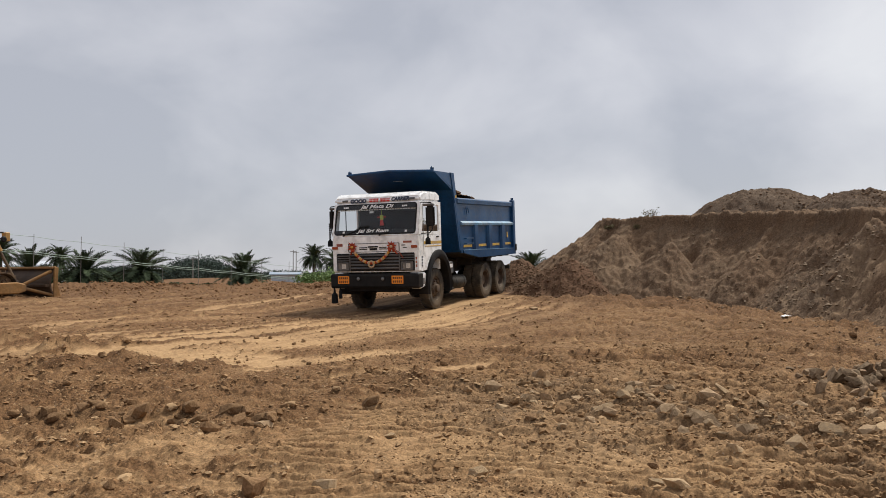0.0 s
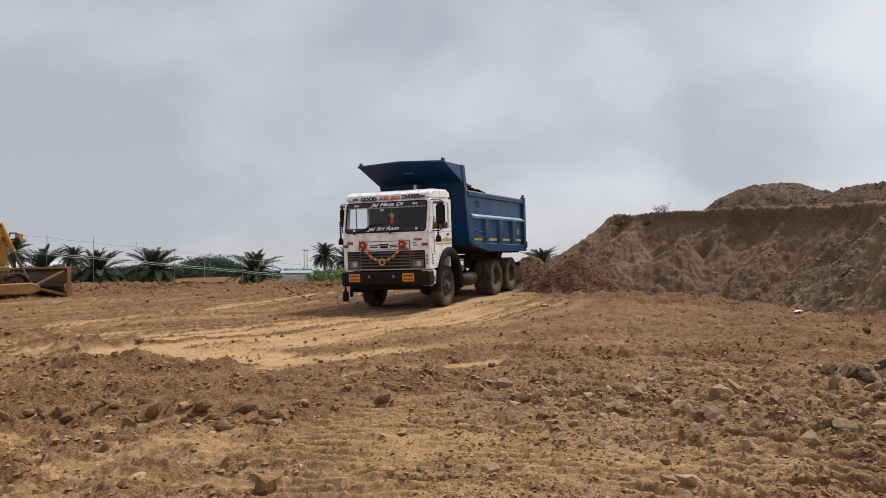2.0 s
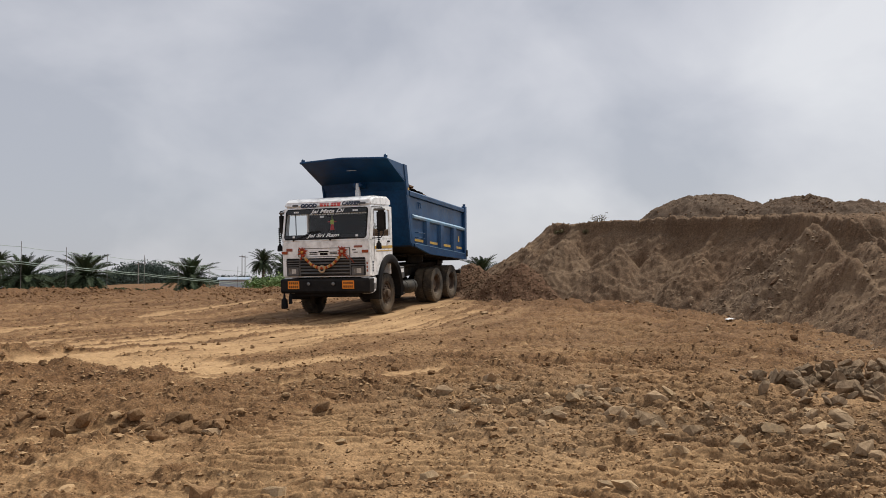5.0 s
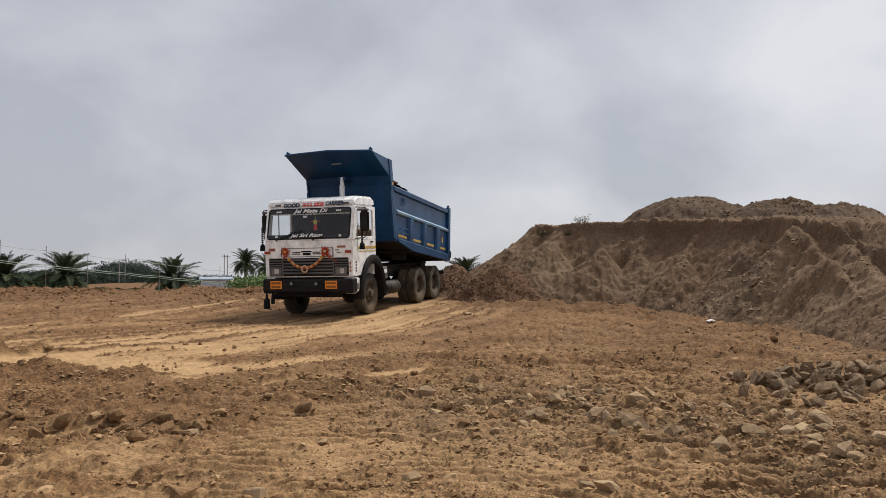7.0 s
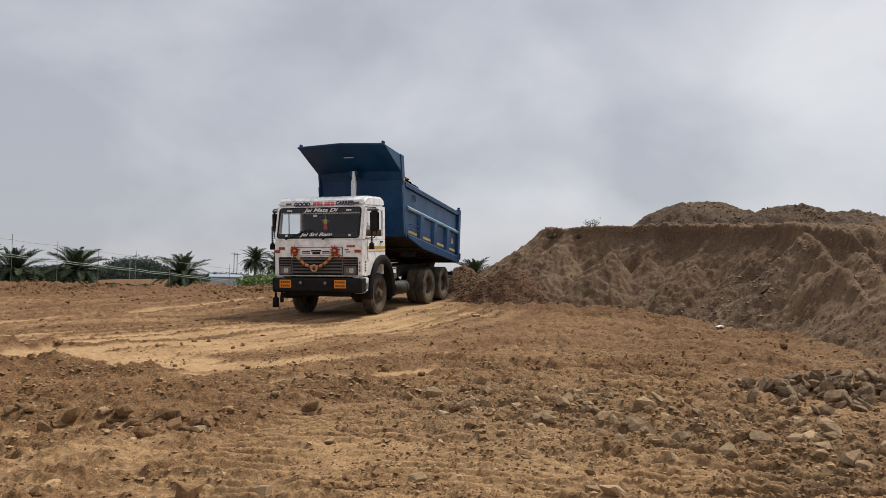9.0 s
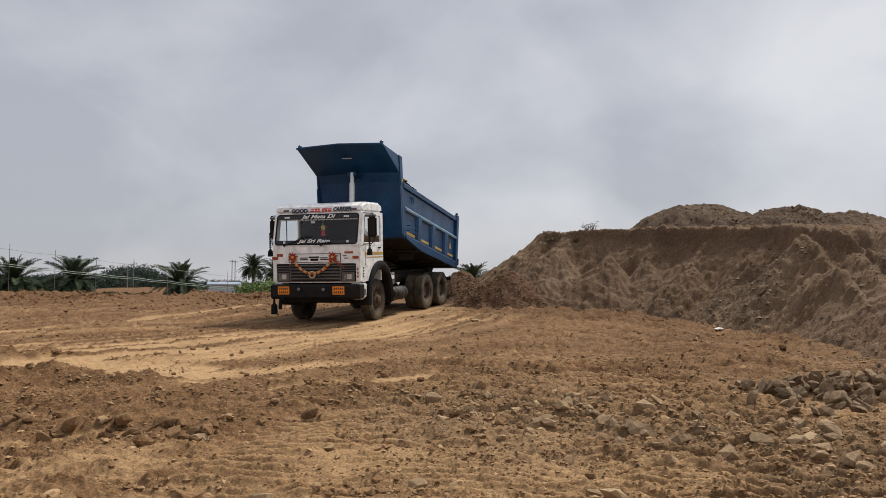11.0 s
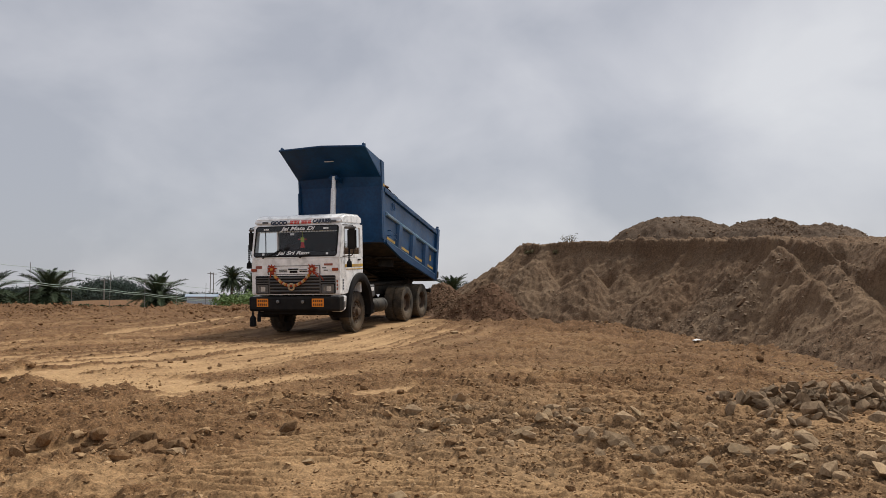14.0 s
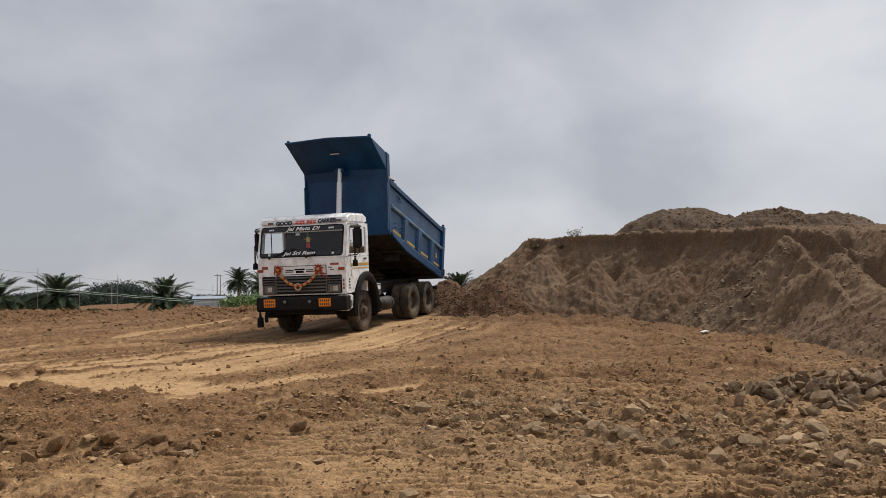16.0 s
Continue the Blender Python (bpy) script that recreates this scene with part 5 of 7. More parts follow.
        hook = pipe([(-1.95, s * (W - 0.01), 2.62), (-1.95, s * (W + 0.02), 2.44), (-2.10, s * (W + 0.02), 2.44), (-2.10, s * (W - 0.01), 2.62)], 0.012, 6)
        sub("rope_hook", hook, BLUE)
        lad = None
        for z in (1.62, 1.76):
            lad = pipe([(-1.76, s * (W - 0.02), z), (-1.76, s * (W + 0.07), z), (-2.26, s * (W + 0.07), z), (-2.26, s * (W - 0.02), z)], 0.013, 6, lad)
        sub("step_rung", lad, BLUE)
        sub("tail_hinge", box((-6.20, s * (W - 0.02), 1.30), (-6.06, s * (W + 0.08), 1.52), 0.02), CHASSIS)
    sub("tailgate", box((-6.14, -W + 0.07, 1.24), (-6.08, W - 0.07, 2.80), 0.01), BLUE, "blue tailgate")
    sub("underguard", box((-2.95, 0.55, 0.98), (-2.90, 1.0, 1.18), 0.005), CHASSIS)
    # ram bracket on the headboard
    br = box((-0.98, -0.10, 2.93), (-0.60, -0.05, 3.06), 0.01)
    br = box((-0.98, 0.05, 2.93), (-0.60, 0.10, 3.06), 0.01, br)
    br = rod((-0.64, -0.14, 2.99), (-0.64, 0.14, 2.99), 0.03, 10, br)
    sub("ram_bracket", br, BLUE)
    sub("hood_mark", box((-0.28, -0.13, 3.325), (-0.22, 0.14, 3.33), 0), LETTER)


build_body()

# the telescopic ram between chassis and headboard
RAM_FOOT = (-0.84, 0.0, 0.92)
RAM_HEAD = (-0.64, 2.99)
ram_outer = part("ram_cylinder", lathe([(0.05, -0.05), (0.12, -0.03), (0.12, 1.78), (0.10, 1.82), (0.09, 1.82)], 20, "z"), CHASSIS, truck, "dark outer ram cylinder", True)
ram_mid = part("ram_stage", lathe([(0.05, -1.70), (0.074, -1.70), (0.074, -0.03), (0.068, 0.0), (0.05, 0.0)], 20, "z"), RAM, truck, "pale grey ram stage", True)
ram_in = part("ram_rod", lathe([(0.03, -1.6), (0.055, -1.6), (0.055, -0.02), (0.05, 0.0), (0.045, 0.05)], 18, "z"), RAM, truck, "pale grey ram rod", True)


def build_load():
    """The earth in the body, heaped above the rails towards the headboard."""
    xs, ys = np.linspace(-6.0, -1.25, 150), np.linspace(-1.17, 1.17, 76)
    X, Y = np.meshgrid(xs, ys)
    crown = np.interp(X, [-6.0, -5.2, -3.6, -2.6, -1.8, -1.25], [2.55, 2.66, 2.74, 2.92, 3.0, 2.86])
    Z = crown + 0.06 - 0.06 * np.abs(Y) ** 2 + 0.05 * fbm(X * 2.2, Y * 2.2, 4, 401, 0.65) + 0.05 * np.abs(vn(X * 6, Y * 6, 403))
    V = np.stack([X - HINGE[0], Y, Z - HINGE[2]], -1).reshape(-1, 3)
    me = arrays_mesh("soil_load", V, grid_faces(len(ys), len(xs)), HEAP, {"packed": 0 * X, "rubble": 0.4 + 0 * X})
    ob = tagged(new("soil_load"), "heaped load of dark brown earth in the tipping body", "soil load")
    sob = new("loose_soil", me)
    sob.parent = ob
    rng = random.Random(5)
    for k in range(44):
        x, y = rng.choice((rng.uniform(-2.9, -1.45), rng.uniform(-4.6, -1.5))), rng.uniform(0.2, 1.12) * rng.choice((1, 1, -1))
        z = np.interp(x, [-6.0, -5.2, -3.6, -2.6, -1.8, -1.25], [2.55, 2.66, 2.74, 2.92, 3.0, 2.86]) - 0.02 * y * y
        g = bmesh.new()
        for _ in range(14):
            v = Vector((rng.gauss(0, 1), rng.gauss(0, 1), rng.gauss(0, 1))).normalized()
            g.verts.new(Vector(hp((x, y, float(z) + 0.07))) + Vector((v.x * 0.12, v.y * 0.11, v.z * 0.08)) * rng.uniform(0.6, 1.1))
        bmesh.ops.convex_hull(g, input=g.verts)
        part("lump", g, LUMP, ob)
    return ob


load = build_load()


def build_garland():
    """Marigolds strung across the truck's front between two red rosettes."""
    gl = new("flower_garland")
    gl.matrix_basis = TRUCK
    tagged(gl, "orange and yellow marigold garland hung on the truck's front", "garland")
    n = 26
    rng = random.Random(8)
    for k in range(n + 1):
        t = k / n
        y = -0.60 + 1.10 * t
        z = 1.63 - 0.40 * (1 - (2 * t - 1) ** 2) ** 0.8
        g = bmesh.new()
        bmesh.ops.create_icosphere(g, subdivisions=2, radius=0.040)
        for v in g.verts:
            v.co *= 1 + 0.16 * noise.noise(v.co * 60 + Vector((k, 0, 0)))
        part("marigold", g, (MARIGOLD, MARIGOLD_RED, PALE_FLOWER)[k % 3], gl).location = (1.285 + rng.uniform(-0.01, 0.01), y, z)
    ring = lathe([(0.075 + 0.024 * math.cos(a), 0.024 * math.sin(a)) for a in [2 * math.pi * k / 8 for k in range(8)]], 18, "x", (1.30, -0.05, 1.20), closed=True)
    part("medallion", ring, PALE_FLOWER, gl, "round pale flower medallion", True)
    for y in (-0.60, 0.50):
        g = None
        for k in range(9):
            a = 2 * math.pi * k / 9
            q = prism([(0, 0), (0.035, 0.05), (0, 0.13 + 0.03 * (k % 2)), (-0.035, 0.05)], "x", -0.008, 0.008, 0.003)
            bmesh.ops.rotate(q, cent=(0, 0, 0), matrix=Matrix.Rotation(a, 3, "X"), verts=q.verts)
            g = join(g, q)
        part("rosette", g, MARIGOLD_RED, gl, "red flower rosette").location = (1.262, y, 1.64)
        part("rosette_tail", rod((1.262, y, 1.60), (1.262, y + (0.16 if y > 0 else -0.05), 1.44), 0.018, 6), MARIGOLD_RED, gl)
    part("garland_string", pipe([(1.262, 0.5, 1.60), (1.268, 0.70, 1.50), (1.268, 0.82, 1.34)], 0.008, 6), MARIGOLD_RED, gl)


build_garland()


# ---- stones and crumbs ----
ICO = bmesh.new()
bmesh.ops.create_icosphere(ICO, subdivisions=1, radius=1)
ICO_V = np.array([v.co[:] for v in ICO.verts])
ICO_F = np.array([[v.index for v in f.verts] for f in ICO.faces])
ICO.free()
OCT_V = np.array([(1, 0, 0), (-1, 0, 0), (0, 1, 0), (0, -1, 0), (0, 0, 1), (0, 0, -1)], float)
OCT_F = np.array([(0, 2, 4), (2, 1, 4), (1, 3, 4), (3, 0, 4), (2, 0, 5), (1, 2, 5), (3, 1, 5), (0, 3, 5)])
ICO2 = bmesh.new()
bmesh.ops.create_icosphere(ICO2, subdivisions=2, radius=1)
ICO2_V = np.array([v.co[:] for v in ICO2.verts])
ICO2_F = np.array([[v.index for v in f.verts] for f in ICO2.faces])
ICO2.free()


def crumbs(name, P, S, mat, label, category, seed, flat=0.65, base=(ICO_V, ICO_F)):
    """Many small angular lumps at places P of half-sizes S, in one mesh."""
    rng = np.random.default_rng(seed)
    n = len(P)
    BV, BF = base
    k = len(BV)
    V = np.repeat(BV[None], n, 0) * (1 + rng.uniform(-0.38, 0.30, (n, k, 1)))
    V = V * np.stack([rng.uniform(0.7, 1.35, n), rng.uniform(0.7, 1.2, n), rng.uniform(flat * 0.7, flat * 1.3, n)], -1)[:, None]
    a, b = rng.uniform(0, 2 * math.pi, n), rng.uniform(-0.5, 0.5, n)
    ca, sa, cb, sb = np.cos(a), np.sin(a), np.cos(b), np.sin(b)
    x, y, z = V[..., 0], V[..., 1] * cb[:, None] - V[..., 2] * sb[:, None], V[..., 1] * sb[:, None] + V[..., 2] * cb[:, None]
    V = np.stack([x * ca[:, None] - y * sa[:, None], x * sa[:, None] + y * ca[:, None], z], -1) * S[:, None, None] + P[:, None]
    F = (BF[None] + (np.arange(n) * k)[:, None, None]).reshape(-1, 3)
    me = arrays_mesh(name, V.reshape(-1, 3), F, mat, smooth=False)
    return tagged(new(name, me), label, category, kind="stuff")


def island_material(name, c1, c2, c3):
    """Crumbs of earth and stone, each of its own shade."""
    m = material(name, c1, c2, 3.0, 0.95, bump=0.4, fine=6, spec=0.12)
    nt = m.node_tree
    bsdf = [n for n in nt.nodes if n.type == "BSDF_PRINCIPLED"][0]
    old = bsdf.inputs["Base Color"].links[0].from_socket
    geo, rmp, mixn = nt.nodes.new("ShaderNodeNewGeometry"), nt.nodes.new("ShaderNodeMapRange"), nt.nodes.new("ShaderNodeMix")
    mixn.data_type = "RGBA"
    rmp.inputs[1].default_value, rmp.inputs[2].default_value = 0.35, 1.0
    nt.links.new(geo.outputs["Random Per Island"], rmp.inputs[0])
    nt.links.new(rmp.outputs[0], mixn.inputs[0])
    nt.links.new(old, mixn.inputs[6])
    mixn.inputs[7].default_value = (*c3, 1)
    nt.links.new(mixn.outputs[2], bsdf.inputs["Base Color"])
    return m


CRUMB = island_material("soil_crumbs", (0.170, 0.097, 0.047), (0.245, 0.150, 0.077), (0.40, 0.27, 0.15))
FAR_CRUMB = island_material("turned_lumps", (0.17, 0.096, 0.047), (0.235, 0.14, 0.071), (0.31, 0.197, 0.105))
RED_CRUMB = island_material("red_brown_lumps", (0.135, 0.072, 0.036), (0.195, 0.110, 0.056), (0.26, 0.155, 0.082))
BANK_CRUMB = island_material("bank_crumbs", (0.125, 0.084, 0.055), (0.18, 0.126, 0.084), (0.28, 0.212, 0.148))
HEAP_CRUMB = island_material("heap_crumbs", (0.095, 0.055, 0.032), (0.145, 0.09, 0.054), (0.20, 0.135, 0.085))


def scatter_crumbs():
    rng = np.random.default_rng(11)
    n = 28000
    a, r = np.radians(rng.uniform(-37, 37, n)), np.exp(rng.uniform(math.log(4.2), math.log(33), n))
    x, y = r * np.sin(a), r * np.cos(a)
    s = 0.007 + 0.0125 * rng.pareto(2.7, n)
    s = np.clip(s * (0.85 + 0.012 * r), 0.008, 0.055)
    patch = 0.55 * sstep(-0.2, 0.5, fbm(x * 0.75, y * 0.75, 3, 501)) + 1.3 * rubble(x, y)
    for half, h, pts in WINDROWS:
        patch = patch + 1.3 * np.exp(-((line_dist(x, y, pts) / (half * 1.4)) ** 2))
    keep = (rng.uniform(0, 1.15, n) < patch * (1 - 0.96 * packed(x, y))) & (under_truck(x, y, 0.5) < 0.5) & ~inside(x, y, BANK_FOOT)
    x, y, s = x[keep], y[keep], s[keep]
    z = ground_z(x, y) + s * 0.15
    big = s > 0.035
    P = np.stack([x, y, z], -1)
    crumbs("soil_crumbs", P[~big], s[~big], CRUMB, "loose crumbs of dry brown earth and grit", "soil crumbs", 1, 0.5)
    crumbs("soil_clods", P[big], s[big], CRUMB, "loose clods of brown earth and pale grit", "soil clods", 2, 0.7, (ICO2_V, ICO2_F))
    # grit underfoot
    n = 95000
    a, r = np.radians(rng.uniform(-37, 37, n)), 4.4 + 10 * rng.uniform(0, 1, n) ** 1.3
    x, y = r * np.sin(a), r * np.cos(a)
    s = np.clip(0.008 + 0.009 * rng.pareto(2.6, n), 0.008, 0.036)
    keep = rng.uniform(0, 1, n) < (0.10 + 0.5 * sstep(-0.2, 0.5, fbm(x * 1.1, y * 1.1, 3, 503)) + 0.5 * rubble(x, y)) * (1 - 0.85 * packed(x, y))
    x, y, s = x[keep], y[keep], s[keep]
    crumbs("grit", np.stack([x, y, ground_z(x, y) + s * 0.3], -1), s, CRUMB, "fine grit and crumbs of dry earth", "grit", 6, 0.55, (OCT_V, OCT_F))
    # coarser lumps farther off
    n = 80000
    a, r = np.radians(rng.uniform(-37, 37, n)), rng.uniform(10, 34, n)
    x, y = r * np.sin(a), r * np.cos(a)
    s = np.clip(0.012 + 0.011 * rng.pareto(2.8, n), 0.012, 0.045)
    keep = (rng.uniform(0, 1, n) < (0.12 + 0.5 * fresh(x, y)) * (1 - 0.98 * packed(x, y))) & (under_truck(x, y, 0.5) < 0.4) & ~inside(x, y, BANK_FOOT)
    x, y, s = x[keep], y[keep], s[keep]
    crumbs("far_crumbs", np.stack([x, y, ground_z(x, y) + s * 0.3], -1), s, FAR_CRUMB, "lumps of turned brown earth", "soil lumps", 7, 0.5, (OCT_V, OCT_F))
    # clods along the turned crest beyond the lanes
    n = 9000
    x, y = rng.uniform(-24, -1.0, n), 33.5 - np.abs(rng.normal(0, 3.6, n))
    s = np.clip(0.016 + 0.014 * rng.pareto(2.4, n), 0.016, 0.075)
    keep = (rng.uniform(0, 1, n) < 0.25 + 0.75 * sstep(-0.2, 0.4, fbm(x * 0.5, y * 0.5, 2, 507))) & (under_truck(x, y, 0.8) < 0.3) & (packed(x, y) < 0.5) & (y > 23)
    x, y, s = x[keep], y[keep], s[keep]
    crumbs("crest_clods", np.stack([x, y, ground_z(x, y) + s * 0.25], -1), s, RED_CRUMB, "clods of turned red-brown earth along a crest", "soil clods", 8, 0.8, (ICO_V, ICO_F))
    # stones bedded in the bank's face and strewn at its foot
    n = 90000
    x, y = rng.uniform(0.4, 13.5, n), rng.uniform(10, 30, n)
    d = line_dist(x, y, BANK_FOOT + BANK_FOOT[:1]) * np.where(inside(x, y, BANK_FOOT), 1, -1)
    scree = 1 - sstep(0.4, 2.0, np.hypot(x - 8.1, (y - 20.0) * 0.8))
    foot = np.exp(-((d - 0.3) / 0.7) ** 2)
    k = (d > -0.9) & (d < 4.5) & (rng.uniform(0, 1, n) < 0.12 + 0.35 * sstep(0.0, 0.6, fbm(x * 0.9, y * 0.9, 3, 511)) + 0.8 * scree + 0.3 * foot)
    x, y, scree = x[k], y[k], scree[k]
    s = np.clip(0.010 + (0.010 + 0.008 * scree) * rng.pareto(2.4, len(x)), 0.010, 0.06)
    z = np.maximum(bank_z(x, y), ground_z(x, y, False)) - 0.05 * s
    crumbs("bank_rubble", np.stack([x, y, z], -1), s, BANK_CRUMB, "grey-brown stones bedded in the bank's face", "rubble", 3, 0.7, (OCT_V, OCT_F))
    # lumps on the tipped heaps
    P, S = [], []
    for cx, cy, rx, ry, cnt, lo in ((3.1, 25.35, 1.75, 1.45, 1600, 0.02), (1.75, 28.0, 1.5, 1.6, 1200, 0.02), (2.5, 26.7, 1.2, 1.0, 700, 0.02), (9.75, 27.4, 2.25, 2.2, 1900, 0.011), (11.45, 24.6, 1.5, 1.7, 1300, 0.011), (12.4, 23.1, 1.4, 1.6, 1000, 0.011)):
        q, w = rng.uniform(0, 2 * math.pi, cnt), np.sqrt(rng.uniform(0, 1, cnt)) * 1.0
        P.append(np.stack([cx + rx * w * np.cos(q), cy + ry * w * np.sin(q)], -1))
        S.append(np.clip(lo + 0.9 * lo * rng.pareto(2.4, cnt), lo, 0.055))
    return P, S


HEAP_XY, HEAP_S = scatter_crumbs()


def heap_lumps():
    """Drops the lumps onto the heaps' own surfaces."""
    bpy.context.view_layer.update()
    dg = bpy.context.evaluated_depsgraph_get()
    heaps = [o for o in scene.objects if o.name.split(".")[0] in ("soil_heap", "spoil_heap")]
    soils = {"soil": ([], []), "spoil": ([], [])}
    for i, (xy, ss) in enumerate(zip(HEAP_XY, HEAP_S)):
        kind = "soil" if i < 3 else "spoil"
        for (x, y), s in zip(xy, ss):
            best = None
            for o in heaps:
                if o.name.startswith(kind):
                    hit, loc, nor, idx = o.ray_cast(Vector((x, y, 12)), Vector((0, 0, -1)))
                    if hit and (best is None or loc.z > best):
                        best = loc.z
            if best is not None:
                soils[kind][0].append((x, y, best + 0.1 * s))
                soils[kind][1].append(s)
    crumbs("heap_lumps", np.array(soils["soil"][0]), np.array(soils["soil"][1]), HEAP_CRUMB, "lumps of dark brown earth on the tipped heaps", "soil lumps", 4, 0.75, (OCT_V, OCT_F))
    crumbs("spoil_lumps", np.array(soils["spoil"][0]), np.array(soils["spoil"][1]), HEAP_CRUMB, "stones and lumps on the spoil heaps", "soil lumps", 5, 0.75, (OCT_V, OCT_F))


heap_lumps()


def stone_meshes(count, seed, mat, pts=15, slab=1.0):
    """Broken, uneven stones of about 1 m with flat faces, as meshes to share."""
    rng, out = random.Random(seed), []
    for k in range(count):
        g = bmesh.new()
        sx, sy, sz = rng.uniform(0.44, 0.58), rng.uniform(0.32, 0.46), rng.uniform(0.25, 0.38) * slab
        lean, wedge = rng.uniform(-0.35, 0.35), rng.uniform(-0.45, 0.45)
        for _ in range(pts):
            v = Vector((rng.gauss(0, 1), rng.gauss(0, 1), rng.gauss(0, 1)))
            m = max(abs(v.x), abs(v.y), abs(v.z))
            v = (v.normalized() * 0.55 + v / m * 0.45) * rng.uniform(0.80, 1.08)
            g.verts.new(((v.x + lean * v.z) * sx, v.y * sy * (1 + wedge * v.x), v.z * sz * (1 + 0.5 * wedge * v.y)))
        bmesh.ops.convex_hull(g, input=g.verts)
        bmesh.ops.delete(g, geom=[v for v in g.verts if not v.link_faces], context="VERTS")
        bmesh.ops.recalc_face_normals(g, faces=g.faces)
        me = bpy.data.meshes.new("stone")
        g.to_mesh(me)
        g.free()
        me.materials.append(mat)
        out.append(me)
    return out


PALE, GREY, EARTH = stone_meshes(9, 21, STONE, 15), stone_meshes(9, 22, BOULDER, 17), stone_meshes(6, 23, CLOD, 32)
BROKEN = stone_meshes(14, 24, QUARRY, 16)
SLAB = stone_meshes(5, 25, STONE, 14, 0.55)


def stone(name, mesh, x, y, size, rng, label, category, group, sink=0.30, z=None, tilt=25):
    ob = new(name, mesh)
    h = ground_z(np.array([x]), np.array([y]))[0] if z is None else z
    ob.matrix_basis = pose(x, y, float(h) + size * (0.30 - sink * 0.55), rng.uniform(-tilt, tilt), rng.uniform(-tilt, tilt), rng.uniform(0, 360)) @ Matrix.Diagonal((size, size, size, 1))
    return tagged(ob, label, category, group)


def lay_stones():
    rng = random.Random(31)
    # stones that stand out one by one
    for x, y, s, m in ((2.24, 8.11, 0.42, GREY[0]), (2.73, 7.05, 0.30, PALE[0]), (-1.99, 7.97, 0.28, GREY[1]), (-0.72, 7.52, 0.17, PALE[2]), (1.38, 8.23, 0.24, GREY[1]), (2.95, 7.95, 0.30, GREY[2]),
                       (3.25, 7.6, 0.30, PALE[3]), (2.02, 8.5, 0.26, GREY[3]), (1.62, 8.9, 0.22, PALE[4]), (1.15, 8.0, 0.16, GREY[4]), (0.85, 7.75, 0.14, PALE[5]), (0.6, 8.1, 0.18, EARTH[0]), (1.59, 20.46, 0.36, PALE[6]),
                       (-1.55, 5.95, 0.30, EARTH[1]), (-1.05, 5.95, 0.26, PALE[1]), (-3.6, 6.4, 0.24, EARTH[2]), (1.45, 5.95, 0.26, PALE[2]), (1.35, 6.1, 0.22, PALE[0]), (2.6, 9.2, 0.36, GREY[5]), (2.1, 9.5, 0.28, GREY[6]),
                       (3.6, 7.3, 0.34, GREY[7]), (3.95, 7.7, 0.32, GREY[0]), (4.2, 8.3, 0.36, PALE[3]), (4.5, 7.4, 0.34, GREY[2]), (0.05, 6.3, 0.2, PALE[4]), (-0.3, 10.4, 0.16, EARTH[3]), (0.15, 9.4, 0.2, EARTH[4])):
        stone("stone", m, x, y, 0.8 * s, rng, "pale angular stone lying in loose earth", "stone", "stones on the ground", 0.34)
    stone("soil_clod", EARTH[0], -1.08, 8.97, 0.19, rng, "dark upturned clod of earth", "clod", "clods of earth", 0.15)
    # the stony band
    for k in range(215):
        t = rng.random()
        x = 0.4 + 4.9 * t + rng.gauss(0, 0.35)
        y = 9.2 - 1.5 * t + rng.gauss(0, 0.62) - (0.9 * rng.random() if t > 0.5 else 0)
        s = rng.choice((0.05, 0.06, 0.07, 0.08, 0.10, 0.12, 0.15, 0.19))
        stone("stone", rng.choice(PALE + GREY + GREY + SLAB), x, y, s * rng.uniform(0.8, 1.2), rng, "pale angular stone lying in loose earth", "stone", "stones on the ground", 0.42)
    # flat slabs beside the heap of quarry stones
    for x, y, s in ((5.04, 8.3, 0.34), (4.72, 7.68, 0.30), (4.05, 6.69, 0.34), (6.9, 11.2, 0.55), (3.95, 8.3, 0.22), (3.5, 7.0, 0.18), (4.4, 7.1, 0.24)):
        stone("stone", rng.choice(SLAB), x, y, s, rng, "pale flat slab of broken stone", "stone", "stones on the ground", 0.30, None, 12)
    # clods along the ridge of loose soil
    for k in range(70):
        t = rng.random()
        x = -5.6 + 3.8 * t
        y = float(np.interp(x, [-6.5, -4.6, -4.0, -3.2, -2.4, -2.0, -1.6], [8.5, 8.2, 8.4, 8.2, 8.15, 8.4, 8.9])) - 0.22 + rng.gauss(0, 0.16)
        stone("soil_clod", rng.choice(EARTH), x, y, rng.choice((0.07, 0.09, 0.12, 0.15, 0.19)), rng, "brown clod of earth along a pushed-up ridge", "clod", "clods of earth", 0.25)
    # strewn over the rest
    for k in range(45):
        a, r = radians(rng.uniform(-34, 34)), math.exp(rng.uniform(math.log(5.0), math.log(26)))
        x, y = r * math.sin(a), r * math.cos(a)
        if under_truck(np.array([x]), np.array([y]))[0] > 0.1 or inside(np.array([x]), np.array([y]), BANK_FOOT)[0]:
            continue
        stone("stone", rng.choice(PALE[:3] + EARTH), x, y, rng.uniform(0.05, 0.12) * (0.8 + r * 0.02), rng, "small stone strewn on bare earth", "stone", "stones on the ground", 0.32)
    # the heap of quarry stones near the bank
    for k in range(300):
        t = rng.random()
        x = 4.1 + 3.5 * t + rng.gauss(0, 0.15)
        cy = 9.75 + 1.25 * t
        off = rng.gauss(0, 0.5)
        s = rng.choice((0.09, 0.11, 0.14, 0.17, 0.20, 0.25))
        g = float(ground_z(np.array([x]), np.array([cy + off]))[0])
        z = g + max(0.0, 0.24 * (1 - (off / 0.62) ** 2)) * rng.random() * min(1, 0.3 + t * 1.6)
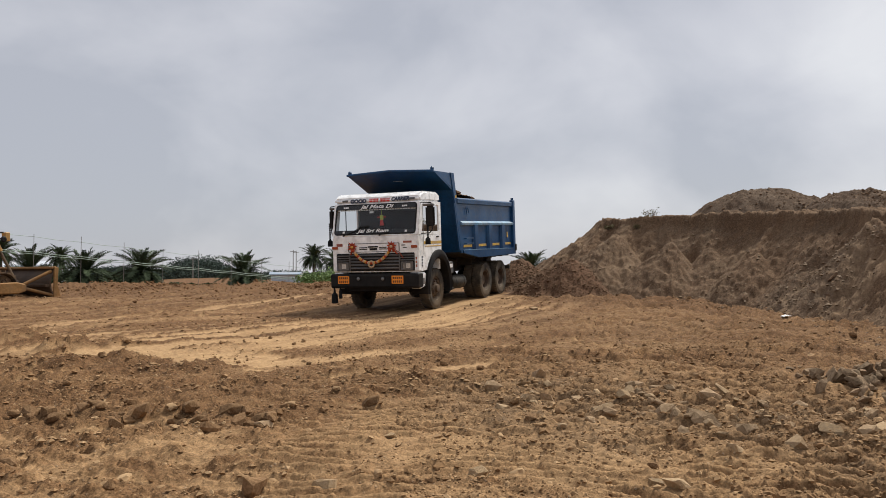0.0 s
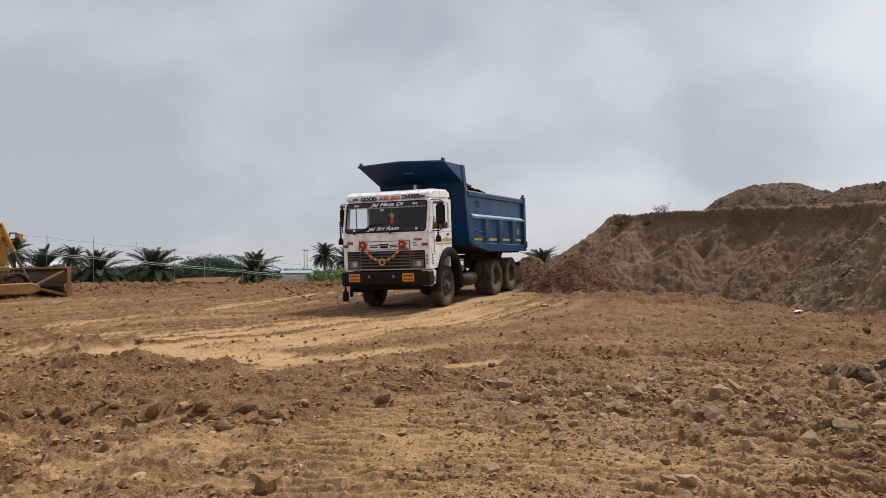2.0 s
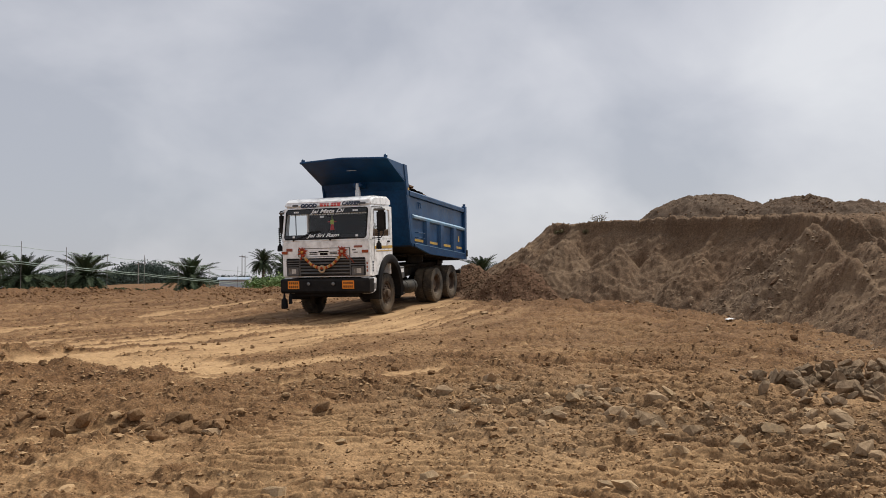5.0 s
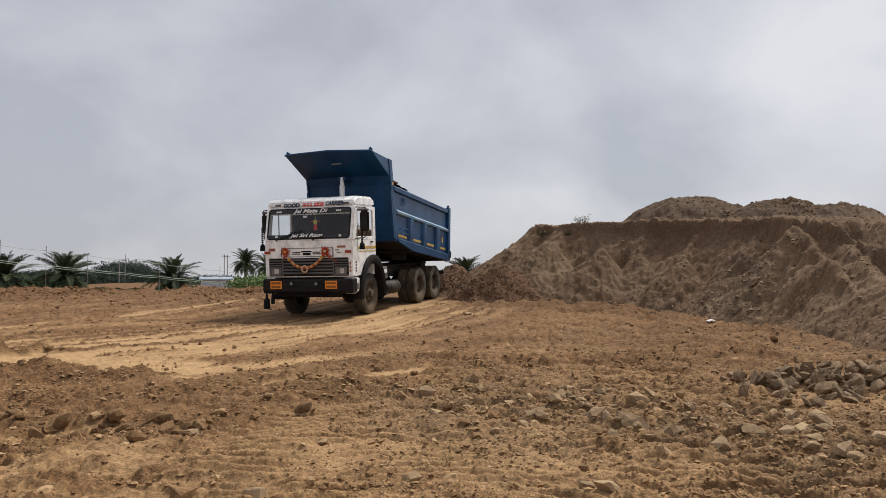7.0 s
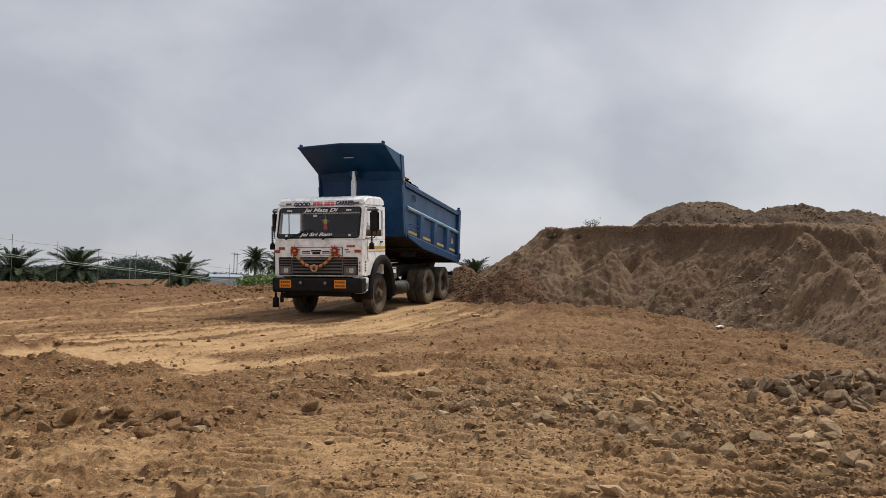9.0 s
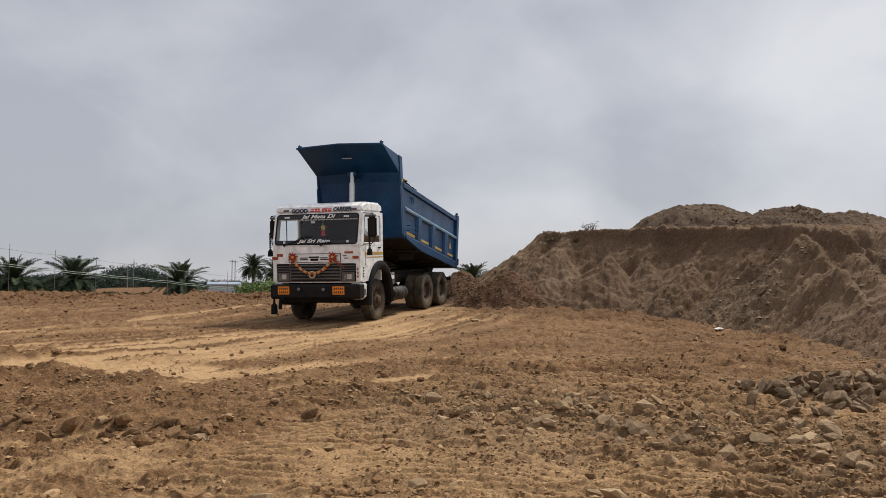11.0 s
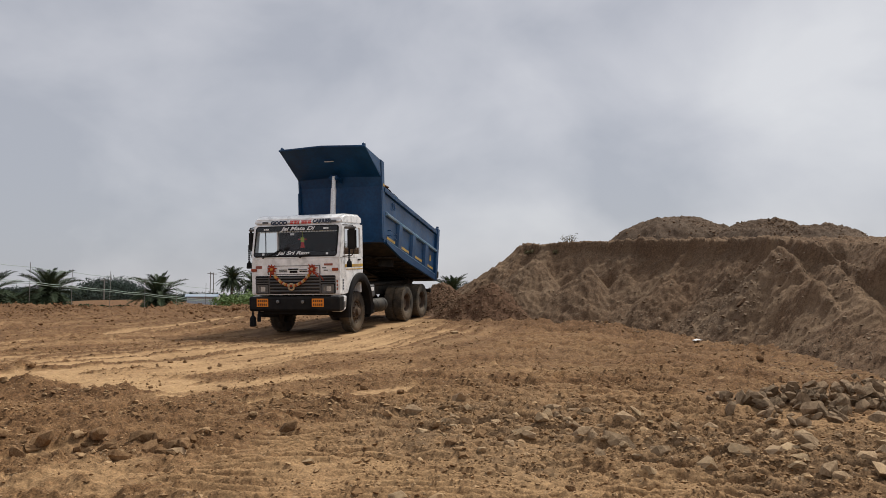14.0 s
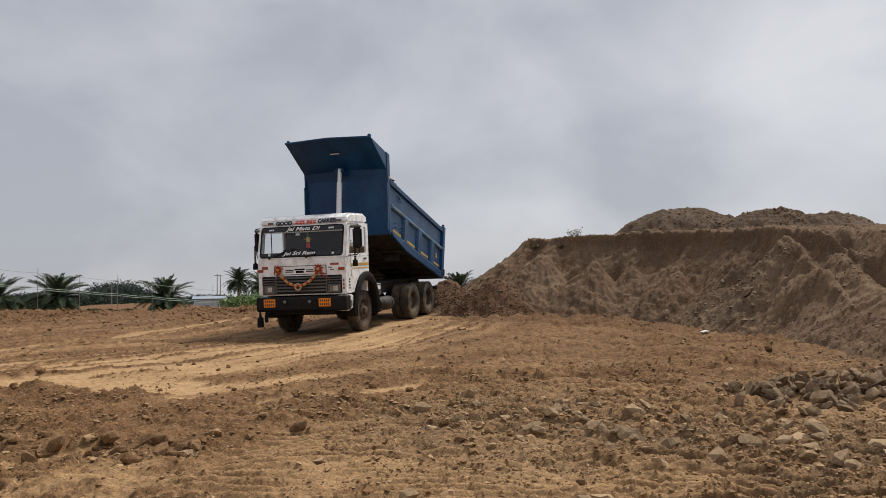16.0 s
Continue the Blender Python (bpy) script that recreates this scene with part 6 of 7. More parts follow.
        stone("quarry_stone", rng.choice(BROKEN), x, cy + off, s, rng, "grey-brown quarry stone in a loose heap", "stone", "heap of quarry stones", 0.25, z, 50)


lay_stones()


# ---- things lying about ----
def build_litter():
    g = bmesh.new()
    rng = random.Random(3)
    n = 9
    vs = [[g.verts.new(((i - 4) * 0.05, (j - 2) * 0.055, 0.05 * rng.random() + 0.06 * math.exp(-((i - 4) ** 2 + (j - 2) ** 2) / 6))) for j in range(5)] for i in range(n)]
    for i in range(n - 1):
        for j in range(4):
            g.faces.new((vs[i][j], vs[i + 1][j], vs[i + 1][j + 1], vs[i][j + 1]))
    r = bmesh.ops.extrude_face_region(g, geom=list(g.faces))
    bmesh.ops.translate(g, vec=(0, 0, -0.015), verts=[v for v in r["geom"] if isinstance(v, bmesh.types.BMVert)])
    ob = part("plastic_bag", g, RAG)
    z = max(ground_z(np.array([6.9]), np.array([18.33]))[0], bank_z(np.array([6.9]), np.array([18.33]))[0])
    ob.matrix_basis = pose(6.9, 18.33, float(z) + 0.01, 0, 0, 25) @ Matrix.Diagonal((0.55, 0.55, 0.5, 1))
    tagged(ob, "crumpled white plastic bag on the earth", "bag")
    rng = random.Random(9)
    for x, y, q, dark in ((8.0, 19.0, 0.36, True), (8.16, 18.75, 0.26, False), (8.0, 18.6, 0.22, True), (7.8, 18.6, 0.2, False), (8.25, 18.95, 0.34, True)):
        o = stone("dark_rock", rng.choice(BROKEN), x, y, q, rng, "dark rock bedded in the bank's foot", "rock", "dark rocks in the bank", 0.6, float(bank_z(np.array([x]), np.array([y]))[0]) - 0.12)
        if dark:
            me = o.data.copy()
            me.materials[0] = LUMP
            o.data = me


build_litter()


# ---- bulldozer: x ahead, y to its left, from the ground under its middle ----
def build_dozer():
    dz = new("bulldozer")
    head = math.degrees(math.atan2(0.86, 0.50))
    cx, cy = -15.84, 24.4
    dz.matrix_basis = pose(cx, cy, float(base_height(np.array([cx]), np.array([cy]))[0]) - 0.10, 0, -1.5, head)
    tagged(dz, "yellow crawler bulldozer with a muddy steel blade", "bulldozer")
    for s in (-1, 1):
        y = 0.95 * s
        # track chain as a closed oval of shoes
        pts, L, R = [], 1.25, 0.42
        n = 46
        per = 4 * L + 2 * math.pi * R
        for k in range(n):
            d = per * k / n
            if d < 2 * L:
                p, a = (-L + d, 2 * R), 0.0
            elif d < 2 * L + math.pi * R:
                q = (d - 2 * L) / R
                p, a = (L + R * math.sin(q), R + R * math.cos(q)), q
            elif d < 4 * L + math.pi * R:
                p, a = (L - (d - 2 * L - math.pi * R), 0.0), math.pi
            else:
                q = (d - 4 * L - math.pi * R) / R
                p, a = (-L - R * math.sin(q), R - R * math.cos(q)), math.pi + q
            pts.append((p, a))
        tr = part("track_frame", prism([(-1.2, 0.2), (1.25, 0.2), (1.35, 0.38), (1.2, 0.58), (-1.2, 0.58)], "y", y - 0.16, y + 0.16, 0.03), DOZER_DIRTY, dz, "muddy track frame")
        shoe = None
        for (p, a) in pts:
            m = Matrix.Translation((p[0], y, p[1] + 0.04)) @ Matrix.Rotation(a, 4, "Y")
            g = bmesh.new()
            bmesh.ops.create_cube(g, size=1, matrix=m @ Matrix.Diagonal((0.155, 0.5, 0.045, 1)))
            bmesh.ops.create_cube(g, size=1, matrix=m @ Matrix.Translation((0.05, 0, 0.045)) @ Matrix.Diagonal((0.03, 0.5, 0.06, 1)))
            me = bpy.data.meshes.new("track_shoe")
            g.to_mesh(me)
            g.free()
            me.materials.append(TRACK)
            o = new("track_shoe", me)
            o.parent = tr
        for x in (-1.25, 1.25):
            part("idler_wheel", lathe([(0.05, y - 0.10), (0.12, y - 0.14), (0.14, y - 0.08), (0.30, y - 0.07), (0.36, y - 0.10), (0.36, y + 0.10), (0.30, y + 0.07), (0.14, y + 0.08), (0.12, y + 0.14), (0.05, y + 0.10)], 24, "y", (x, 0, 0.44)), TRACK, dz, "worn idler wheel", True)
        mud = bmesh.new()
        for k in range(60):
            px, pz = random.Random(k * 7 + s).uniform(-1.2, 1.45), random.Random(k * 11 + s).uniform(0.22, 0.78)
            q = bmesh.new()
            bmesh.ops.create_icosphere(q, subdivisions=1, radius=0.06 + 0.07 * random.Random(k * 5).random(), matrix=Matrix.Translation((px, y + 0.10 * s, pz)))
            join(mud, q)
        part("caked_mud", mud, LUMP, tr, "caked brown mud")
        for k in range(5):
            part("roller", lathe([(0.04, y - 0.17), (0.12, y - 0.15), (0.12, y + 0.15), (0.04, y + 0.17)], 14, "y", (-0.9 + 0.45 * k, 0, 0.17)), TRACK, dz)
        # push arm outside the track, and its braces to the blade
        ya = 1.42 * s
        arm = part("push_arm", prism([(-0.5, 0.26), (1.50, 0.22), (1.78, 0.30), (1.78, 0.50), (1.50, 0.58), (-0.5, 0.56)], "y", ya - 0.10, ya + 0.10, 0.03), DOZER_DIRTY, dz, "muddy yellow push arm")
        part("arm_pivot", lathe([(0.05, ya - 0.14), (0.16, ya - 0.13), (0.16, ya + 0.13), (0.05, ya + 0.14)], 16, "y", (-0.4, 0, 0.43)), TRACK, arm)
        part("tilt_brace", rod((1.62, ya, 0.46), (2.50, 1.66 * s, 0.90), 0.05, 12), DOZER_DIRTY, dz, "diagonal blade brace", True)
        part("side_brace", rod((1.62, ya, 0.42), (2.52, 1.68 * s, 0.14), 0.05, 12), DOZER_DIRTY, dz, "lower blade brace", True)
        # lift cylinder beside the nose
        part("lift_cylinder", rod((1.12, 0.50 * s, 2.44), (1.50, 0.55 * s, 1.55), 0.085, 14), DOZER, dz, "yellow blade lift cylinder", True)
        part("lift_rod", rod((1.50, 0.55 * s, 1.55), (1.90, 0.6 * s, 0.72), 0.045, 12), TRACK, dz)
        part("lift_yoke", prism([(0.80, 1.35), (1.02, 1.35), (1.20, 2.30), (1.14, 2.45), (1.02, 2.40)], "y", 0.45 * s, 0.56 * s, 0.03), DOZER, dz)
        part("hose", pipe([(1.15, 0.56 * s, 2.40), (0.98, 0.60 * s, 2.25), (0.95, 0.60 * s, 1.7)], 0.022, 8), BLACK, dz)
    # hull, bonnet, grille, exhaust
    part("hull", prism([(-1.5, 0.55), (1.2, 0.55), (1.35, 0.8), (1.35, 1.1), (-1.5, 1.1)], "y", -0.62, 0.62, 0.03), DOZER_DIRTY, dz)
    bonnet = part("bonnet", prism([(0.0, 1.1), (1.36, 1.1), (1.40, 1.25), (1.34, 1.98), (1.22, 2.06), (0.0, 2.12)], "y", -0.45, 0.45, 0.04, None, 2), DOZER, dz, "yellow engine bonnet", True)
    for k in range(9):
        part("louvre", box((1.38, -0.38, 1.22 + 0.08 * k), (1.41, 0.38, 1.25 + 0.08 * k), 0.004), BLACK, bonnet)
    for k in range(5):
        part("side_vent", box((0.2 + 0.2 * k, -0.462, 1.3), (0.32 + 0.2 * k, -0.452, 1.85), 0.004), BLACK, bonnet)
    part("exhaust", rod((0.75, 0.1, 2.08), (0.75, 0.1, 2.75), 0.05, 12), BLACK, dz)
    # seat deck and canopy
    part("deck", box((-1.5, -0.9, 1.1), (0.0, 0.9, 1.35), 0.03), DOZER, dz)
    part("fender", box((-1.4, -1.2, 1.05), (0.2, -0.7, 1.13), 0.02), DOZER, dz)
    part("fender", box((-1.4, 0.7, 1.05), (0.2, 1.2, 1.13), 0.02), DOZER, dz)
    seat = part("seat", box((-1.1, -0.28, 1.36), (-0.6, 0.28, 1.55), 0.05), BLACK, dz, "black seat")
    part("backrest", box((-1.2, -0.28, 1.56), (-1.08, 0.28, 2.05), 0.05), BLACK, seat)
    for x in (-1.35, -0.1):
        for y in (-0.72, 0.72):
            part("canopy_post", rod((x, y, 1.34), (x, y, 2.92), 0.045, 10), DOZER, dz)
    part("canopy_roof", box((-1.5, -0.85, 2.92), (0.05, 0.85, 3.0), 0.03), DOZER, dz, "yellow canopy roof")
    lampb = part("work_lamp", box((1.62, -0.66, 1.86), (1.78, -0.44, 2.14), 0.02), DOZER, dz, "yellow work lamp on a bracket")
    part("lamp_glass", lathe([(0.06, 0.0), (0.10, 0.03), (0.08, 0.05)], 16, "y", (1.56, -0.70, 1.92)), BLACK, lampb)
    part("lamp_bracket", pipe([(1.36, -0.55, 1.75), (1.40, -0.55, 2.14), (1.62, -0.55, 2.14)], 0.02, 8), BLACK, lampb)
    part("lamp_bracket", pipe([(1.40, -0.55, 1.95), (1.62, -0.55, 1.95)], 0.018, 8), BLACK, lampb)
    # the blade: a curved moldboard with end plates and back ribs
    prof = []
    for k in range(13):
        t = k / 12
        prof.append((2.62 - 0.20 * math.sin(math.pi * t) + 0.06 * t, 0.03 + 0.96 * t))
    back = [(x - 0.05, z) for x, z in prof[::-1]]
    blade = part("blade", prism(prof + back, "y", -1.72, 1.72, 0.004), BLADE, dz, "curved rusty steel blade")
    for s in (-1, 1):
        part("end_plate", prism([(2.50, 0.05), (2.74, 0.0), (2.74, 0.12), (2.64, 0.45), (2.68, 1.0), (2.54, 1.03)], "y", s * 1.72, s * 1.78, 0.01), DOZER_DIRTY, blade, "worn yellow end plate")
    part("cutting_edge", box((2.58, -1.76, -0.02), (2.72, 1.76, 0.14), 0.01), STEEL, blade)
    part("top_rail", box((2.50, -1.72, 0.96), (2.66, 1.72, 1.04), 0.02), DOZER_DIRTY, blade)
    for z in (0.45,):
        part("back_rib", box((2.28, -1.7, z - 0.05), (2.42, 1.7, z + 0.05), 0.015), BLADE, blade)


build_dozer()


# ---- date palms ----
def frond_mesh(name, length, droop, seed):
    """A feather leaf along +x that arches and bends down, with leaflets in two raised rows."""
    rng = random.Random(seed)
    g = bmesh.new()
    n, pts = 16, []
    for k in range(n + 1):
        t = k / n
        pts.append(Vector((length * (t - 0.10 * droop * t ** 3), 0, length * (0.26 * t - droop * t ** 2.2))))
    for k in range(n):
        r0, r1 = 0.03 * (1 - k / n) + 0.006, 0.03 * (1 - (k + 1) / n) + 0.006
        p, q = pts[k], pts[k + 1]
        a = [g.verts.new(p + Vector((0, y, z))) for y, z in ((-r0, 0), (r0, 0), (0, r0))]
        b = [g.verts.new(q + Vector((0, y, z))) for y, z in ((-r1, 0), (r1, 0), (0, r1))]
        for i in range(3):
            g.faces.new((a[i], a[(i + 1) % 3], b[(i + 1) % 3], b[i]))
    m = 34
    for k in range(m):
        t = 0.14 + 0.85 * k / m
        i = min(int(t * n), n - 1)
        p = pts[i].lerp(pts[i + 1], t * n - i)
        d = (pts[i + 1] - pts[i]).normalized()
        ll = length * 0.20 * (math.sin(math.pi * (0.15 + 0.78 * t)) + 0.12)
        for s in (-1, 1):
            side = Vector((0.62, s * 0.75, rng.uniform(0.05, 0.45))).normalized()
            tip = p + (d * side.x + Vector((0, side.y, 0)) + Vector((0, 0, side.z))) * ll * rng.uniform(0.85, 1.1)
            w = d * 0.034
            mid = p.lerp(tip, 0.5) + Vector((0, 0, 0.02))
            v = [g.verts.new(x) for x in (p - w * 0.6, mid - w, tip, mid + w, p + w * 0.6)]
            g.faces.new((v[0], v[1], v[3], v[4]))
            g.faces.new((v[1], v[2], v[3]))
    me = bpy.data.meshes.new(name)
    g.to_mesh(me)
    g.free()
    me.materials.append(FROND)
    return me


FRONDS = [frond_mesh("frond", 2.9, 0.36, 1), frond_mesh("frond", 2.7, 0.58, 2), frond_mesh("frond", 2.4, 0.66, 3), frond_mesh("frond", 2.3, 0.20, 4)]


def palm(x, y, top, scale, seed, label, fronds=64):
    """top: height of the crown's heart above the ground."""
    rng = random.Random(seed)
    z = float(base_height(np.array([x]), np.array([y]))[0])
    tree = new("date_palm")
    tree.matrix_basis = pose(x, y, z - 0.1, 0, 0, rng.uniform(0, 360))
    tagged(tree, label, "palm tree", "date palms behind the site")
    prof = []
    n = int(top / 0.12) + 2
    for k in range(n):
        h = top * k / (n - 1)
        prof.append(((0.23 - 0.05 * k / n) * scale * (1.0 if k % 2 else 1.22), h))
    part("trunk", lathe(prof, 12, "z"), TRUNK, tree, "rough brown trunk with leaf scars")
    for k in range(fronds):
        f = (k + 0.5) / fronds
        lift = 76 - 120 * f ** 0.8 + rng.uniform(-8, 8)
        m = FRONDS[3] if lift > 58 else FRONDS[0] if lift > 28 else FRONDS[1] if lift > -8 else FRONDS[2]
        o = new("frond", m)
        o.parent = tree
        sc = scale * rng.uniform(0.85, 1.1)
        o.matrix_basis = pose(0, 0, top, 0, 0, 137.5 * k + rng.uniform(-12, 12)) @ pose(0, 0, 0, rng.uniform(-15, 15), -lift, 0) @ Matrix.Diagonal((sc, sc, sc, 1))
    return tree


def at(az, r):
    return r * math.sin(radians(az)), r * math.cos(radians(az))


# azimuth, distance, heart height, scale
for i, (az, r, top, sc, lab) in enumerate((
        (-21.8, 70, 1.75, 0.98, "broad low date palm with arching dark fronds"), (-25.2, 72, 1.65, 0.98, "broad low date palm with arching dark fronds"),
        (-28.3, 74, 1.9, 1.0, "date palm partly hidden behind the bulldozer"), (-15.35, 72, 1.5, 0.98, "broad low date palm beside the fence"),
        (-10.65, 105, 3.3, 0.82, "tall date palm on a bare trunk"), (-9.2, 110, 2.9, 0.9, "date palm behind the truck"), (4.25, 80, 1.9, 0.9, "date palm behind the soil heaps"),
        (-31.3, 90, 3.4, 0.9, "date palm far behind the fence"), (-29.9, 120, 4.4, 0.9, "tall date palm far behind the fence"), (-26.6, 115, 3.6, 0.8, "date palm far behind the fence"), (-34.0, 80, 2.2, 1.0, "broad low date palm beside the fence"))):
    palm(*at(az, r), top + 0.05, sc * 0.98, 700 + i, lab)


# ---- shrubs, far trees, weeds ----
def leaf_cloud(name, blobs, count, size, mat, label, category, seed, core=0.55):
    """Leaf blades in clumps: blobs of (x, y, z, rx, ry, rz)."""
    rng = np.random.default_rng(seed)
    B = np.array(blobs)
    vol = B[:, 3] * B[:, 5]
    pick = rng.choice(len(B), count, p=vol / vol.sum())
    d = rng.normal(size=(count, 3))
    d /= np.linalg.norm(d, axis=1)[:, None]
    rad = rng.uniform(core, 1.08, count)[:, None] * (0.82 + 0.36 * rng.random((count, 1)))
    P = B[pick, :3] + d * rad * B[pick, 3:]
    u = rng.normal(size=(count, 3))
    u /= np.linalg.norm(u, axis=1)[:, None]
    w = np.cross(u, rng.normal(size=(count, 3)))
    w /= np.linalg.norm(w, axis=1)[:, None]
    s = (size * rng.uniform(0.6, 1.4, count))[:, None]
    V = np.stack([P - u * s, P + w * s * 0.45, P + u * s, P - w * s * 0.45], 1).reshape(-1, 3)
    F = np.arange(count * 4).reshape(-1, 4)
    me = arrays_mesh(name, V, F, mat, smooth=False)
    return me


def shrub(x, y, w, h, mat, label, seed, count=1500, size=0.09, z=None, name="shrub"):
    rng = random.Random(seed)
    z = float(base_height(np.array([x]), np.array([y]))[0]) if z is None else z
    ob = new(name)
    ob.matrix_basis = pose(x, y, z)
    tagged(ob, label, "shrub")
    blobs = [(rng.uniform(-0.4, 0.4) * w, rng.uniform(-0.3, 0.3) * w, h * rng.uniform(0.35, 0.75), w * rng.uniform(0.16, 0.3), w * rng.uniform(0.16, 0.3), h * rng.uniform(0.2, 0.32)) for _ in range(11)]
    lf = new("leaves", leaf_cloud("leaves", blobs, count, size, mat, "", "", seed))
    lf.parent = ob
    st = None
    for b in blobs:
        st = rod((b[0] * 0.2, b[1] * 0.2, -0.05), (b[0], b[1], b[2]), 0.012 * (1 + h * 0.4), 5, st, 0.004)
    part("stem", st, TRUNK, ob)


for az, r, w, h, lab in ((-10.3, 62, 3.4, 2.1, "bright green shrub beside the fence"), (-9.3, 60, 3.2, 1.9, "bright green shrub beside the fence"), (-11.2, 66, 1.6, 1.0, "small bright green shrub")):
    shrub(*at(az, r), w, h, LEAF_BRIGHT, lab, int(1000 - az * 10), 2600, 0.10)
for az, r, w, h in ((-17.2, 68, 2.6, 0.9), (-13.6, 66, 3.0, 0.8), (-19.3, 70, 3.2, 1.0), (-23.4, 78, 3.6, 1.9), (-26.9, 80, 4.0, 2.4)):
    shrub(*at(az, r), w, h, LEAF, "dark green scrub between the palms", int(2000 - az * 10), 1800, 0.12)
for x, y, w, h in ((5.98, 27.6, 0.5, 0.46), (5.55, 27.5, 0.22, 0.2), (4.75, 28.2, 0.3, 0.18)):
    shrub(x, y, w, h, DRY, "small dry weed on the bank's edge", int(x * 100), 160, 0.03, float(bank_z(np.array([x]), np.array([y]))[0]) - 0.03, "weed")


def far_trees():
    rng = random.Random(77)
    blobs = []
    for k in range(260):
        az = rng.uniform(-37, -6) if k < 235 else rng.uniform(2, 9)
        r = rng.uniform(230, 420)
        x, y = at(az, r)
        h = rng.uniform(1.0, 3.0) + (4.8 if -19.8 < az < -17.0 else 2.6 if -20.6 < az < -16.4 else 1.6 if -33 < az < -22 else 0)
        h *= r / 300
        blobs.append((x, y, 0.2 + h * 0.5, rng.uniform(3.5, 7), rng.uniform(3, 6), h * 0.55))
    # the leaf colour carries the haze
    me = leaf_cloud("far_trees", blobs, 150000, 0.36, HAZED_LEAF, "", "", 5, 0.0)
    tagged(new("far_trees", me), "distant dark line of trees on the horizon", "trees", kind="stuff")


far_trees()


# ---- fence along the far side: thin posts and wires ----
WIRE_A, WIRE_B = 4.15, 1.85  # height of the top wire at the two ends


def build_fence():
    fence = tagged(new("wire_fence"), "line of thin posts strung with pale green wires", "fence")
    A, B = Vector((*at(-34, 47), 0)), Vector((*at(-9.0, 66), 0))
    n = 11
    heads = []
    for k in range(n + 1):
        t = k / n
        p = A.lerp(B, t)
        z = float(base_height(np.array([p.x]), np.array([p.y]))[0])
        top = WIRE_A + (WIRE_B - WIRE_A) * t
        part("post", rod((p.x, p.y, z - 0.1), (p.x + 0.03, p.y, top + 0.25 + 0.1 * math.sin(k * 2.3)), 0.015, 6), POST, fence)
        heads.append((p, top, z))
    for low, r in ((0.0, 0.011), (0.82, 0.016), (0.93, 0.016)):
        for (p, h, z), (q, w, y) in zip(heads, heads[1:]):
            mid = (p + q) / 2
            part("wire", pipe([(p.x, p.y, h - low), (mid.x, mid.y, (h + w) / 2 - low - 0.04), (q.x, q.y, w - low)], r, 4), WIRE, fence)


build_fence()


